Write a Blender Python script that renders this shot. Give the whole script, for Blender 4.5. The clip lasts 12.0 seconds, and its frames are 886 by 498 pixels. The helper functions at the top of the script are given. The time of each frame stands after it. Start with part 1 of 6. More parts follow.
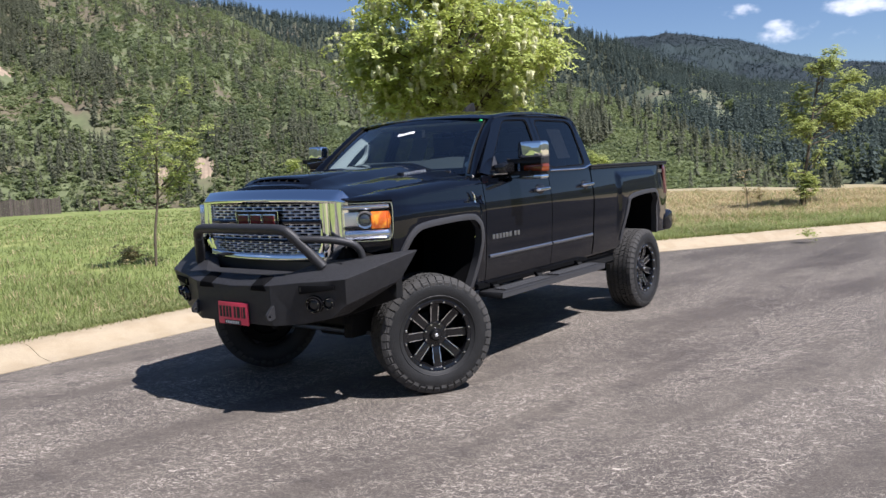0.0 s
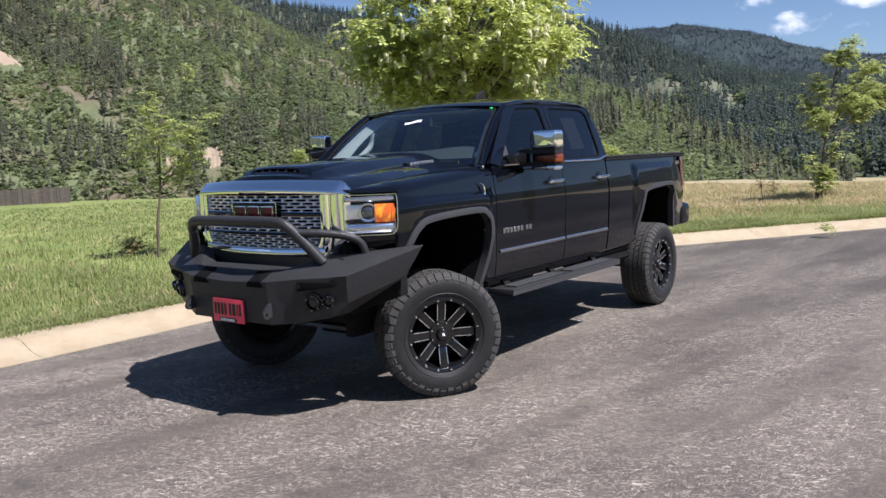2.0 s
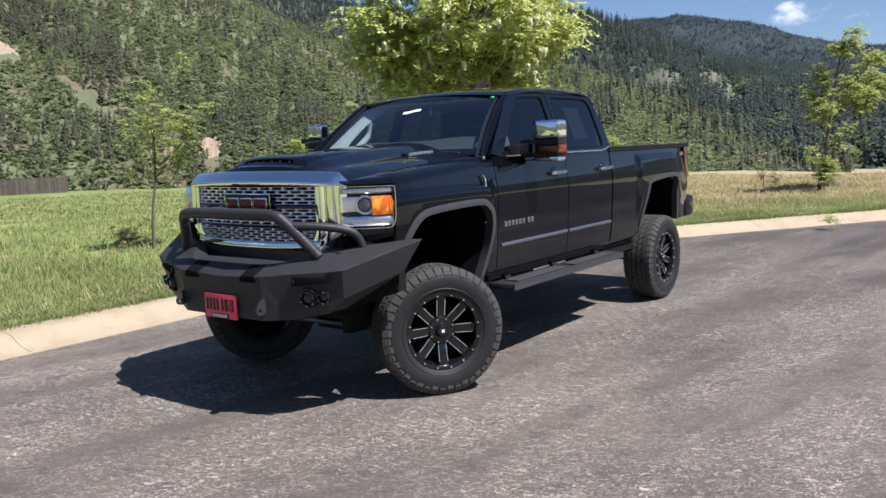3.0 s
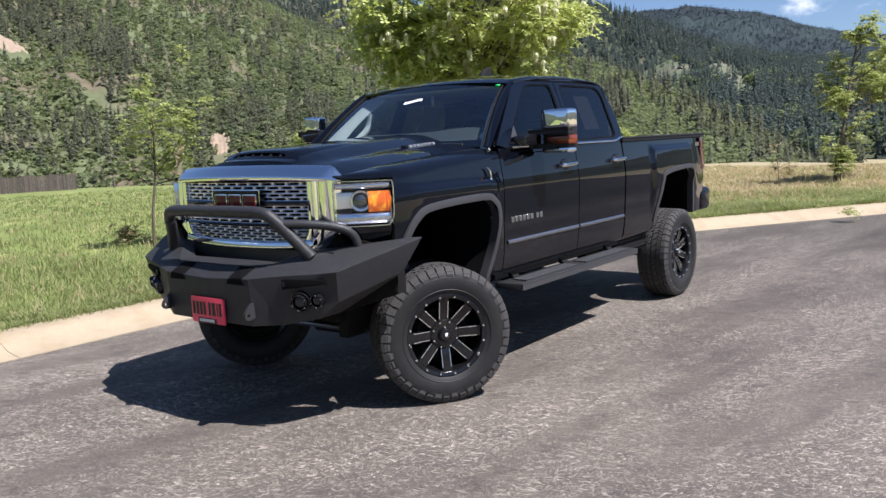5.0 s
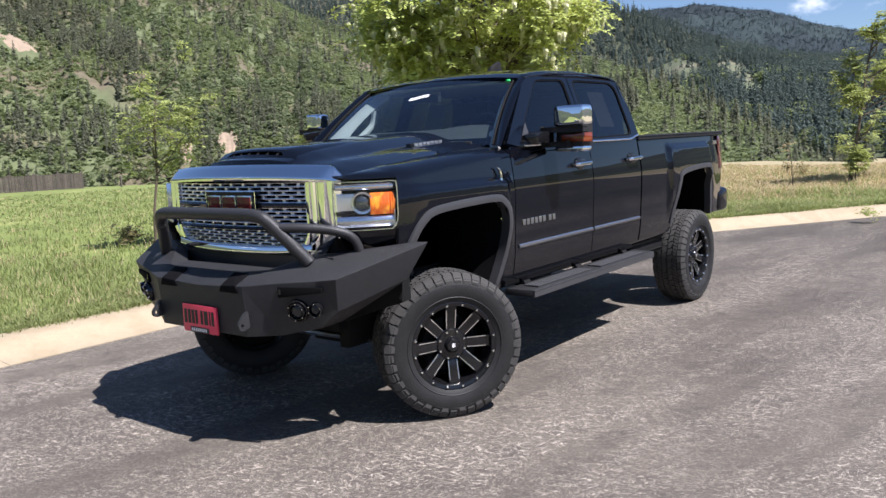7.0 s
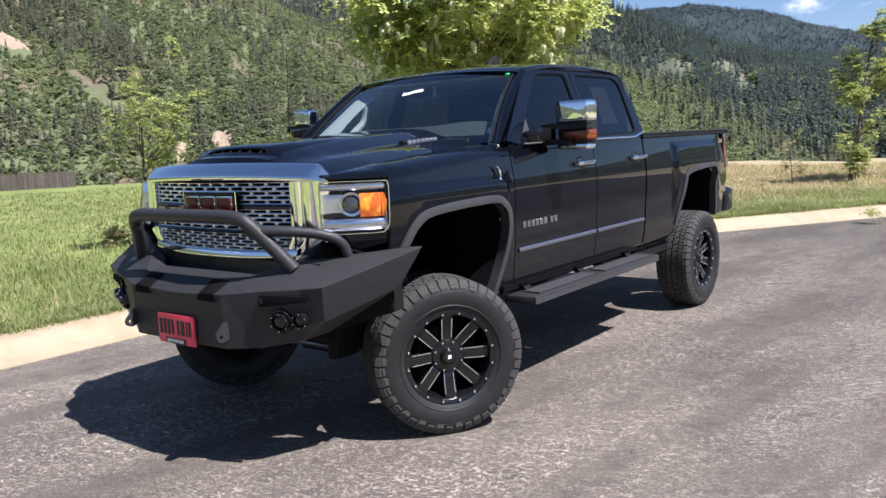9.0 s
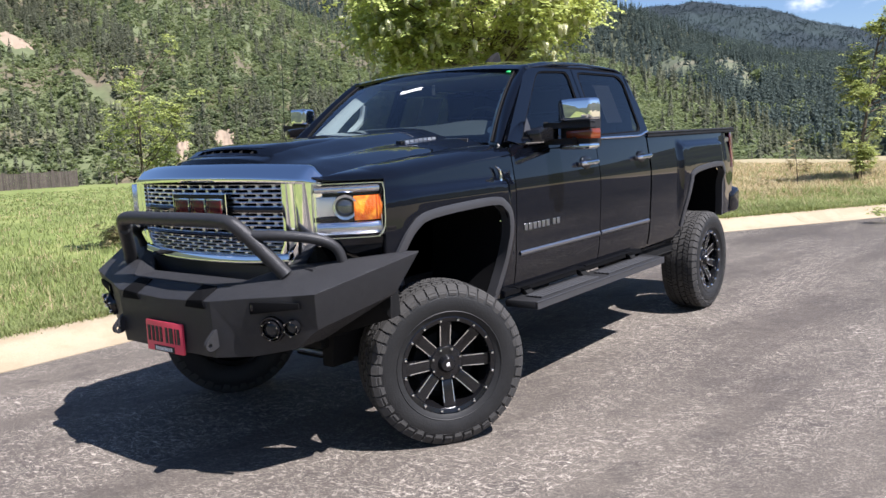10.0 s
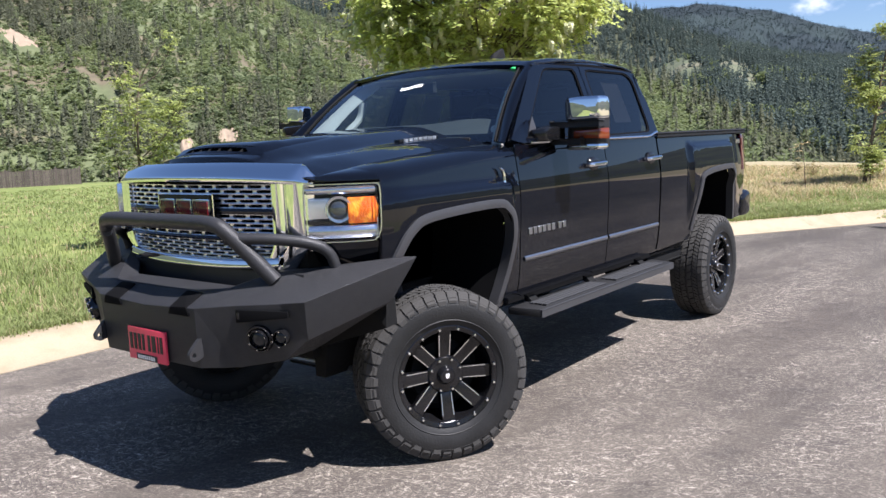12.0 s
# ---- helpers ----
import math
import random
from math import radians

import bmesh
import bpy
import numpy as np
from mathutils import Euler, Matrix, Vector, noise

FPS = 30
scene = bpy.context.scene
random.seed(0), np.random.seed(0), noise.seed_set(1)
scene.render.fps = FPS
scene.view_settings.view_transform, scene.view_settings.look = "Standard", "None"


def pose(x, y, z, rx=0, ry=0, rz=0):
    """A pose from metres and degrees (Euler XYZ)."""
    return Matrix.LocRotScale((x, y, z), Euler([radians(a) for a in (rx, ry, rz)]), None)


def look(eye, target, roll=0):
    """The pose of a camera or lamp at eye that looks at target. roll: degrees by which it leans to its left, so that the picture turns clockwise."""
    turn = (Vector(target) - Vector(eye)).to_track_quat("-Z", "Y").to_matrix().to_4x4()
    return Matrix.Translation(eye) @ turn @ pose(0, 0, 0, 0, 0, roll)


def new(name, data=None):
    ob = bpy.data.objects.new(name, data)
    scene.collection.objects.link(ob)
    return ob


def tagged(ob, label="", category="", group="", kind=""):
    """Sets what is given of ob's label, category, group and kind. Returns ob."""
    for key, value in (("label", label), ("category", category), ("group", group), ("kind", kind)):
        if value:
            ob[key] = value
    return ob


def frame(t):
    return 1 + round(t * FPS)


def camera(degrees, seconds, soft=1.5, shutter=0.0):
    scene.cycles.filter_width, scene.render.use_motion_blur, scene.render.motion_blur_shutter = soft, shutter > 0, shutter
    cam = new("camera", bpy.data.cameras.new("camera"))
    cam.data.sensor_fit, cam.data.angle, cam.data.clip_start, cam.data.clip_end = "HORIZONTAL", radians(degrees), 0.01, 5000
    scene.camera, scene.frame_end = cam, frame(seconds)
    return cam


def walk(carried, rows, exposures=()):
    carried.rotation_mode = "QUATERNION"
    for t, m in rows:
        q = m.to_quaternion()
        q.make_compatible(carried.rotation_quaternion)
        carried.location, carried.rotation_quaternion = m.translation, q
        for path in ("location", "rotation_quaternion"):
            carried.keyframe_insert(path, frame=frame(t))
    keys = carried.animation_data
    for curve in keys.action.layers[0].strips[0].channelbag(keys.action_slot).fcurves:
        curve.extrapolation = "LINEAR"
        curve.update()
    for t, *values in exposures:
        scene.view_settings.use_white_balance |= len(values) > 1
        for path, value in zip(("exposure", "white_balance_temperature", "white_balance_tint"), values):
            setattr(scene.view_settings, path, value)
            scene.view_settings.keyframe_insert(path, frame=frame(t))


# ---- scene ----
cam = camera(57.0, 12.0)
PATH = [
    (0, (4.735, 4.562, 1.686), (3.129, 3.388, 1.481), -2.5),
    (0.5, (4.647, 4.512, 1.686), (3.048, 3.331, 1.474), -2.4),
    (1, (4.581, 4.474, 1.686), (2.987, 3.286, 1.467), -2.3),
    (1.5, (4.535, 4.429, 1.674), (2.943, 3.238, 1.457), -2.4),
    (2, (4.464, 4.37, 1.678), (2.872, 3.18, 1.452), -2.2),
    (2.5, (4.386, 4.307, 1.677), (2.795, 3.119, 1.436), -2.1),
    (3, (4.321, 4.255, 1.678), (2.73, 3.069, 1.429), -2.1),
    (5, (4.005, 4.076, 1.657), (2.43, 2.872, 1.395), -2.6),
    (5.5, (3.947, 4.046, 1.657), (2.378, 2.834, 1.39), -2.6),
    (6, (3.894, 4.002, 1.649), (2.329, 2.786, 1.385), -2.6),
    (6.5, (3.82, 3.94, 1.649), (2.254, 2.723, 1.388), -2.6),
    (7, (3.757, 3.888, 1.652), (2.193, 2.67, 1.388), -2.6),
    (9, (3.501, 3.684, 1.64), (1.929, 2.477, 1.373), -2.5),
    (9.5, (3.43, 3.652, 1.642), (1.858, 2.444, 1.376), -2.5),
    (10, (3.359, 3.609, 1.646), (1.792, 2.396, 1.376), -2.6),
    (10.5, (3.3, 3.575, 1.646), (1.738, 2.356, 1.376), -2.6),
    (11, (3.242, 3.543, 1.645), (1.683, 2.321, 1.373), -2.4),
    (11.5, (3.204, 3.518, 1.639), (1.644, 2.296, 1.369), -2.4),
    (12, (3.162, 3.478, 1.637), (1.599, 2.259, 1.368), -2.2),
]
walk(cam, [(t, look(eye, aim, lean)) for t, eye, aim, lean in PATH], [(0, 0.78, 5900, 17), (6, 0.92, 5900, 17), (12, 1.12, 5900, 17)])

# ---- world, sun, exposure ----
SUN_TO = Vector((-0.05, 0.66, 1.0)).normalized()
SUN_EL = math.asin(SUN_TO.z)
SUN_AZ = math.atan2(SUN_TO.x, SUN_TO.y)
world = bpy.data.worlds.new("sky")
scene.world = world
world.use_nodes = True
wn, wl = world.node_tree.nodes, world.node_tree.links
wn.clear()
w_out = wn.new("ShaderNodeOutputWorld")
w_bg = wn.new("ShaderNodeBackground")
sky = wn.new("ShaderNodeTexSky")
sky.sky_type, sky.sun_disc = "NISHITA", False
sky.sun_elevation, sky.sun_rotation = SUN_EL, SUN_AZ
sky.altitude, sky.air_density, sky.dust_density, sky.ozone_density = 900, 1.0, 0.35, 3.0
w_bg.inputs["Strength"].default_value = 0.059
# fair-weather clouds: puffs in a broken layer, thin at the edges
w_co = wn.new("ShaderNodeTexCoord")
w_n1 = wn.new("ShaderNodeTexNoise")
w_n1.inputs["Scale"].default_value, w_n1.inputs["Detail"].default_value = 26.0, 8.0
w_map = wn.new("ShaderNodeMapping")
w_map.inputs["Scale"].default_value = (1, 1, 1.8)
wl.new(w_co.outputs["Generated"], w_map.inputs["Vector"])
wl.new(w_map.outputs["Vector"], w_n1.inputs["Vector"])
cloud_sum = None
CLOUDS = [(193.3, 0.128, 0.050, 0.018), (196.6, 0.157, 0.036, 0.014), (189.4, 0.153, 0.060, 0.015), (189.4, 0.118, 0.056, 0.014),
          (150.0, 0.30, 0.12, 0.03), (95.0, 0.35, 0.10, 0.03), (30.0, 0.25, 0.12, 0.03), (310.0, 0.30, 0.10, 0.03)]
for az, el, wide, high in CLOUDS:
    a = radians(az)
    c = Vector((math.cos(a), math.sin(a), el)).normalized()
    side, up = Vector((-math.sin(a), math.cos(a), 0)), Vector((0, 0, 1))
    terms = []
    for axis, size in ((side, wide), (up, high)):
        d = wn.new("ShaderNodeVectorMath")
        d.operation = "DOT_PRODUCT"
        d.inputs[1].default_value = axis / size
        wl.new(w_co.outputs["Generated"], d.inputs[0])
        m = wn.new("ShaderNodeMath")
        m.operation = "SUBTRACT"
        m.inputs[1].default_value = c.dot(axis) / size
        wl.new(d.outputs["Value"], m.inputs[0])
        p = wn.new("ShaderNodeMath")
        p.operation = "POWER"
        p.inputs[1].default_value = 2
        ab = wn.new("ShaderNodeMath")
        ab.operation = "ABSOLUTE"
        wl.new(m.outputs[0], ab.inputs[0])
        wl.new(ab.outputs[0], p.inputs[0])
        terms.append(p)
    s = wn.new("ShaderNodeMath")
    wl.new(terms[0].outputs[0], s.inputs[0])
    wl.new(terms[1].outputs[0], s.inputs[1])
    fr = wn.new("ShaderNodeVectorMath")
    fr.operation = "DOT_PRODUCT"
    fr.inputs[1].default_value = c
    wl.new(w_co.outputs["Generated"], fr.inputs[0])
    ahead = wn.new("ShaderNodeMath")
    ahead.operation = "GREATER_THAN"
    ahead.inputs[1].default_value = 0.8
    wl.new(fr.outputs["Value"], ahead.inputs[0])
    one = wn.new("ShaderNodeMath")
    one.operation = "SUBTRACT"
    one.inputs[0].default_value = 1.0
    one.use_clamp = True
    wl.new(s.outputs[0], one.inputs[1])
    g = wn.new("ShaderNodeMath")
    g.operation = "MULTIPLY"
    wl.new(one.outputs[0], g.inputs[0])
    wl.new(ahead.outputs[0], g.inputs[1])
    if cloud_sum is None:
        cloud_sum = g
    else:
        mx = wn.new("ShaderNodeMath")
        mx.operation = "MAXIMUM"
        wl.new(cloud_sum.outputs[0], mx.inputs[0])
        wl.new(g.outputs[0], mx.inputs[1])
        cloud_sum = mx
w_mul = wn.new("ShaderNodeMath")
w_mul.operation = "MULTIPLY_ADD"
w_mul.inputs[1].default_value = 1.0
wl.new(cloud_sum.outputs[0], w_mul.inputs[0])
w_nm = wn.new("ShaderNodeMath")
w_nm.operation = "MULTIPLY_ADD"
w_nm.inputs[1].default_value, w_nm.inputs[2].default_value = 4.2, -2.5
wl.new(w_n1.outputs["Fac"], w_nm.inputs[0])
wl.new(w_nm.outputs[0], w_mul.inputs[2])
w_gate = wn.new("ShaderNodeMath")
w_gate.operation = "MULTIPLY"
w_gate.use_clamp = True
wl.new(w_mul.outputs[0], w_gate.inputs[0])
w_pos = wn.new("ShaderNodeMath")
w_pos.operation = "MULTIPLY"
w_pos.inputs[1].default_value = 4.0
w_pos.use_clamp = True
wl.new(cloud_sum.outputs[0], w_pos.inputs[0])
wl.new(w_pos.outputs[0], w_gate.inputs[1])
w_ramp = wn.new("ShaderNodeMapRange")
w_ramp.interpolation_type = "SMOOTHSTEP"
w_ramp.inputs["From Min"].default_value, w_ramp.inputs["From Max"].default_value = 0.0, 1.1
w_ramp.inputs["To Max"].default_value = 0.9
wl.new(w_gate.outputs[0], w_ramp.inputs["Value"])
w_mix = wn.new("ShaderNodeMix")
w_mix.data_type = "RGBA"
w_mix.inputs["B"].default_value = (11.5, 11.7, 12.0, 1)
wl.new(w_ramp.outputs["Result"], w_mix.inputs["Factor"])
w_hue = wn.new("ShaderNodeHueSaturation")
w_hue.inputs["Saturation"].default_value = 1.0
wl.new(sky.outputs["Color"], w_hue.inputs["Color"])
wl.new(w_hue.outputs["Color"], w_mix.inputs["A"])
wl.new(w_mix.outputs["Result"], w_bg.inputs["Color"])
wl.new(w_bg.outputs["Background"], w_out.inputs["Surface"])

sun = new("sun", bpy.data.lights.new("sun", "SUN"))
sun.data.energy, sun.data.angle, sun.data.color = 5.0, radians(0.53), (1.0, 0.945, 0.86)
sun.matrix_world = look(SUN_TO * 50, (0, 0, 0))



# ---- materials ----
def material(name, color, rough=0.5, metal=0.0, vary=0.0, scale=8.0, fine=60.0, bump=0.0, coat=0.0, spec=0.5, island=0.0,
             piece=0.0, second=None, cut=(0.45, 0.6), stretch=(1, 1, 1), sheen=0.0):
    """A surface of one base colour, with variation at two scales and relief."""
    m = bpy.data.materials.new(name)
    m.use_nodes = True
    n, l = m.node_tree.nodes, m.node_tree.links
    b = n["Principled BSDF"]
    b.inputs["Roughness"].default_value, b.inputs["Metallic"].default_value = rough, metal
    b.inputs["Specular IOR Level"].default_value = spec
    b.inputs["Coat Weight"].default_value, b.inputs["Coat Roughness"].default_value = coat, 0.02
    b.inputs["Base Color"].default_value = (*color, 1)
    if vary or bump or second or island or piece:
        co = n.new("ShaderNodeTexCoord")
        mp = n.new("ShaderNodeMapping")
        mp.inputs["Scale"].default_value = stretch
        l.new(co.outputs["Object"], mp.inputs["Vector"])
        big, small = n.new("ShaderNodeTexNoise"), n.new("ShaderNodeTexNoise")
        big.inputs["Scale"].default_value, big.inputs["Detail"].default_value = scale, 4
        small.inputs["Scale"].default_value, small.inputs["Detail"].default_value = fine, 3
        for t in (big, small):
            l.new(mp.outputs["Vector"], t.inputs["Vector"])
        rgb = n.new("ShaderNodeRGB")
        rgb.outputs[0].default_value = (*color, 1)
        last = rgb.outputs[0]
        if second:
            r = n.new("ShaderNodeMapRange")
            r.inputs["From Min"].default_value, r.inputs["From Max"].default_value = cut
            l.new(big.outputs["Fac"], r.inputs["Value"])
            mx = n.new("ShaderNodeMix")
            mx.data_type = "RGBA"
            mx.inputs["B"].default_value = (*second, 1)
            l.new(r.outputs["Result"], mx.inputs["Factor"])
            l.new(last, mx.inputs["A"])
            last = mx.outputs["Result"]
        add = n.new("ShaderNodeMath")
        l.new(big.outputs["Fac"], add.inputs[0])
        l.new(small.outputs["Fac"], add.inputs[1])
        v = n.new("ShaderNodeMapRange")
        v.inputs["From Min"].default_value, v.inputs["From Max"].default_value = 0.6, 1.4
        v.inputs["To Min"].default_value, v.inputs["To Max"].default_value = 1 - vary, 1 + vary
        l.new(add.outputs[0], v.inputs["Value"])
        val = v.outputs["Result"]
        for amount, node, out in ((island, "ShaderNodeNewGeometry", "Random Per Island"), (piece, "ShaderNodeObjectInfo", "Random")):
            if amount:
                src = n.new(node)
                r2 = n.new("ShaderNodeMapRange")
                r2.inputs["To Min"].default_value, r2.inputs["To Max"].default_value = 1 - amount, 1 + amount
                l.new(src.outputs[out], r2.inputs["Value"])
                mu = n.new("ShaderNodeMath")
                mu.operation = "MULTIPLY"
                l.new(val, mu.inputs[0])
                l.new(r2.outputs["Result"], mu.inputs[1])
                val = mu.outputs[0]
        sc = n.new("ShaderNodeVectorMath")
        sc.operation = "SCALE"
        l.new(last, sc.inputs[0])
        l.new(val, sc.inputs["Scale"])
        l.new(sc.outputs["Vector"], b.inputs["Base Color"])
        if bump:
            bp = n.new("ShaderNodeBump")
            bp.inputs["Strength"].default_value, bp.inputs["Distance"].default_value = min(1, bump), 0.01 * max(1, bump)
            l.new(small.outputs["Fac"], bp.inputs["Height"])
            l.new(bp.outputs["Normal"], b.inputs["Normal"])
    return m


def leaf_material(name, color, through_color, rough=0.5, island=0.35, share=0.35, vary=0.2, scale=1.5, fine=20):
    """Thin leaves: reflect and let some light through."""
    m = material(name, color, rough, vary=vary, scale=scale, fine=fine, island=island, spec=0.2)
    n, l = m.node_tree.nodes, m.node_tree.links
    tr = n.new("ShaderNodeBsdfTranslucent")
    tr.inputs["Color"].default_value = (*through_color, 1)
    mx = n.new("ShaderNodeMixShader")
    mx.inputs[0].default_value = share
    l.new(n["Principled BSDF"].outputs[0], mx.inputs[1])
    l.new(tr.outputs[0], mx.inputs[2])
    l.new(mx.outputs[0], n["Material Output"].inputs["Surface"])
    return m


def glass_material(name, tint, rough=0.0, face_on=0.045):
    """A thin pane: gloss that grows towards grazing sight over a tinted, see-through sheet."""
    m = bpy.data.materials.new(name)
    m.use_nodes = True
    n, l = m.node_tree.nodes, m.node_tree.links
    n.remove(n["Principled BSDF"])
    t, g = n.new("ShaderNodeBsdfTransparent"), n.new("ShaderNodeBsdfGlossy")
    t.inputs["Color"].default_value = (*tint, 1)
    g.inputs["Roughness"].default_value = rough
    f = n.new("ShaderNodeLayerWeight")
    f.inputs["Blend"].default_value = 0.5
    p5, add = n.new("ShaderNodeMath"), n.new("ShaderNodeMath")
    p5.operation, add.operation = "POWER", "MULTIPLY_ADD"
    p5.inputs[1].default_value = 4.0
    add.inputs[1].default_value, add.inputs[2].default_value = 0.9, face_on
    l.new(f.outputs["Facing"], p5.inputs[0])
    l.new(p5.outputs[0], add.inputs[0])
    mx = n.new("ShaderNodeMixShader")
    l.new(add.outputs[0], mx.inputs[0])
    l.new(t.outputs[0], mx.inputs[1])
    l.new(g.outputs[0], mx.inputs[2])
    l.new(mx.outputs[0], n["Material Output"].inputs["Surface"])
    return m


def asphalt_material():
    """Worn asphalt: grey-brown binder, pale stone flecks, broad tyre-polished lanes."""
    m = bpy.data.materials.new("worn_asphalt")
    m.use_nodes = True
    n, l = m.node_tree.nodes, m.node_tree.links
    b = n["Principled BSDF"]
    b.inputs["Roughness"].default_value, b.inputs["Specular IOR Level"].default_value = 0.78, 0.35
    co = n.new("ShaderNodeTexCoord")
    turn = n.new("ShaderNodeMapping")
    turn.inputs["Rotation"].default_value = (0, 0, radians(54))
    l.new(co.outputs["Object"], turn.inputs["Vector"])

    def noise_of(scale, detail, stretch=(1, 1, 1), rough=0.5, twist=0.0, angle=0.0):
        mp = n.new("ShaderNodeMapping")
        mp.inputs["Scale"].default_value = stretch
        way = n.new("ShaderNodeMapping")
        way.inputs["Rotation"].default_value = (0, 0, radians(angle))
        l.new(turn.outputs["Vector"], way.inputs["Vector"])
        l.new(way.outputs["Vector"], mp.inputs["Vector"])
        t = n.new("ShaderNodeTexNoise")
        t.inputs["Scale"].default_value, t.inputs["Detail"].default_value, t.inputs["Roughness"].default_value = scale, detail, rough
        t.inputs["Distortion"].default_value = twist
        l.new(mp.outputs["Vector"], t.inputs["Vector"])
        return t.outputs["Fac"]

    def ramp(src, lo, hi, a, z):
        r = n.new("ShaderNodeMapRange")
        r.inputs["From Min"].default_value, r.inputs["From Max"].default_value = lo, hi
        r.inputs["To Min"].default_value, r.inputs["To Max"].default_value = a, z
        l.new(src, r.inputs["Value"])
        return r.outputs["Result"]

    def mixed(fac, a, col):
        x = n.new("ShaderNodeMix")
        x.data_type = "RGBA"
        l.new(fac, x.inputs["Factor"])
        if a is None:
            x.inputs["A"].default_value = (0.060, 0.050, 0.042, 1)
        else:
            l.new(a, x.inputs["A"])
        x.inputs["B"].default_value = (*col, 1)
        return x.outputs["Result"]

    base = mixed(ramp(noise_of(0.55, 5), 0.35, 0.65, 0, 1), None, (0.114, 0.097, 0.078))
    worn = ramp(noise_of(0.8, 6, (0.35, 1.4, 1), 0.6, 0.0, -46), 0.40, 0.58, 0.0, 1.0)
    grit = n.new("ShaderNodeMath")
    grit.operation = "MULTIPLY"
    l.new(ramp(noise_of(75, 4, (0.8, 1.3, 1), 0.8), 0.48, 0.57, 0, 0.8), grit.inputs[0])
    l.new(ramp(worn, 0, 1, 0.55, 1.0), grit.inputs[1])
    base = mixed(grit.outputs[0], base, (0.245, 0.207, 0.172))
    mottle = ramp(noise_of(5.5, 5, (0.7, 1.3, 1), 0.7), 0.50, 0.66, 0, 0.75)
    base = mixed(mottle, base, (0.066, 0.056, 0.049))
    fine = n.new("ShaderNodeMath")
    fine.operation = "MAXIMUM"
    l.new(noise_of(25, 6, (0.72, 1.5, 1), 0.83, 1.1, 24), fine.inputs[0])
    l.new(noise_of(34, 6, (0.72, 1.45, 1), 0.83, 1.3, -28), fine.inputs[1])
    fleck = fine.outputs[0]
    gate = n.new("ShaderNodeMath")
    gate.operation = "MULTIPLY"
    l.new(ramp(fleck, 0.560, 0.596, 0, 1), gate.inputs[0])
    l.new(ramp(worn, 0, 1, 0.14, 1.0), gate.inputs[1])
    base = mixed(gate.outputs[0], base, (0.57, 0.51, 0.42))
    pit = ramp(noise_of(140, 2), 0.32, 0.42, 0.75, 0)
    base = mixed(pit, base, (0.03, 0.028, 0.027))
    # darker asphalt towards the bend; unseen far lane dimmed to darken door reflections
    sep, wide = n.new("ShaderNodeSeparateXYZ"), n.new("ShaderNodeMath")
    l.new(co.outputs["Object"], sep.inputs[0])
    wide.operation = "MULTIPLY_ADD"
    wide.inputs[1].default_value = 7.0
    l.new(noise_of(0.35, 4), wide.inputs[0])
    l.new(sep.outputs["X"], wide.inputs[2])
    dim = n.new("ShaderNodeVectorMath")
    dim.operation = "SCALE"
    l.new(base, dim.inputs[0])
    lane = n.new("ShaderNodeMath")
    lane.operation = "MULTIPLY"
    l.new(ramp(wide.outputs[0], 1.5, -5.5, 0.92, 0.64), lane.inputs[0])
    l.new(ramp(sep.outputs["Y"], 3.8, 5.2, 1.0, 0.42), lane.inputs[1])
    l.new(lane.outputs[0], dim.inputs["Scale"])
    l.new(dim.outputs["Vector"], b.inputs["Base Color"])
    bp = n.new("ShaderNodeBump")
    bp.inputs["Strength"].default_value, bp.inputs["Distance"].default_value = 0.55, 0.006
    l.new(noise_of(120, 4, (1, 1, 1), 0.7), bp.inputs["Height"])
    l.new(bp.outputs["Normal"], b.inputs["Normal"])
    return m


ASPHALT = asphalt_material()
CONCRETE = material("kerb_concrete", (0.405, 0.33, 0.22), 0.85, vary=0.2, scale=3, fine=90, bump=0.4, piece=0.06, second=(0.335, 0.266, 0.17))
FIELD = material("field_soil", (0.16, 0.20, 0.045), 0.95, vary=0.35, scale=0.35, fine=9, bump=0.6, second=(0.25, 0.25, 0.085), cut=(0.5, 0.72))
# the field is drier along the bend
fn, fl = FIELD.node_tree.nodes, FIELD.node_tree.links
f_sep, f_map, f_mix, f_co = fn.new("ShaderNodeSeparateXYZ"), fn.new("ShaderNodeMapRange"), fn.new("ShaderNodeMix"), fn.new("ShaderNodeTexCoord")
f_mix.data_type = "RGBA"
f_mix.inputs["B"].default_value = (0.34, 0.275, 0.165, 1)
f_map.inputs["From Min"].default_value, f_map.inputs["From Max"].default_value, f_map.inputs["To Max"].default_value = -7, -16, 0.85
f_link = fn["Principled BSDF"].inputs["Base Color"].links[0].from_socket
fl.new(f_co.outputs["Object"], f_sep.inputs[0])
f_sub = fn.new("ShaderNodeMath")
f_sub.operation = "MULTIPLY_ADD"
f_sub.inputs[1].default_value = -0.9
fl.new(f_sep.outputs["Y"], f_sub.inputs[0])
fl.new(f_sep.outputs["X"], f_sub.inputs[2])
fl.new(f_sub.outputs[0], f_map.inputs["Value"])
fl.new(f_map.outputs["Result"], f_mix.inputs["Factor"])
fl.new(f_link, f_mix.inputs["A"])
fl.new(f_mix.outputs["Result"], fn["Principled BSDF"].inputs["Base Color"])
GRASS = leaf_material("grass_blades", (0.228, 0.262, 0.098), (0.33, 0.38, 0.13), 0.55, island=0.25, vary=0.4, scale=0.7, fine=5)
DRY = leaf_material("dry_grass", (0.50, 0.40, 0.24), (0.45, 0.36, 0.19), 0.7, island=0.3)
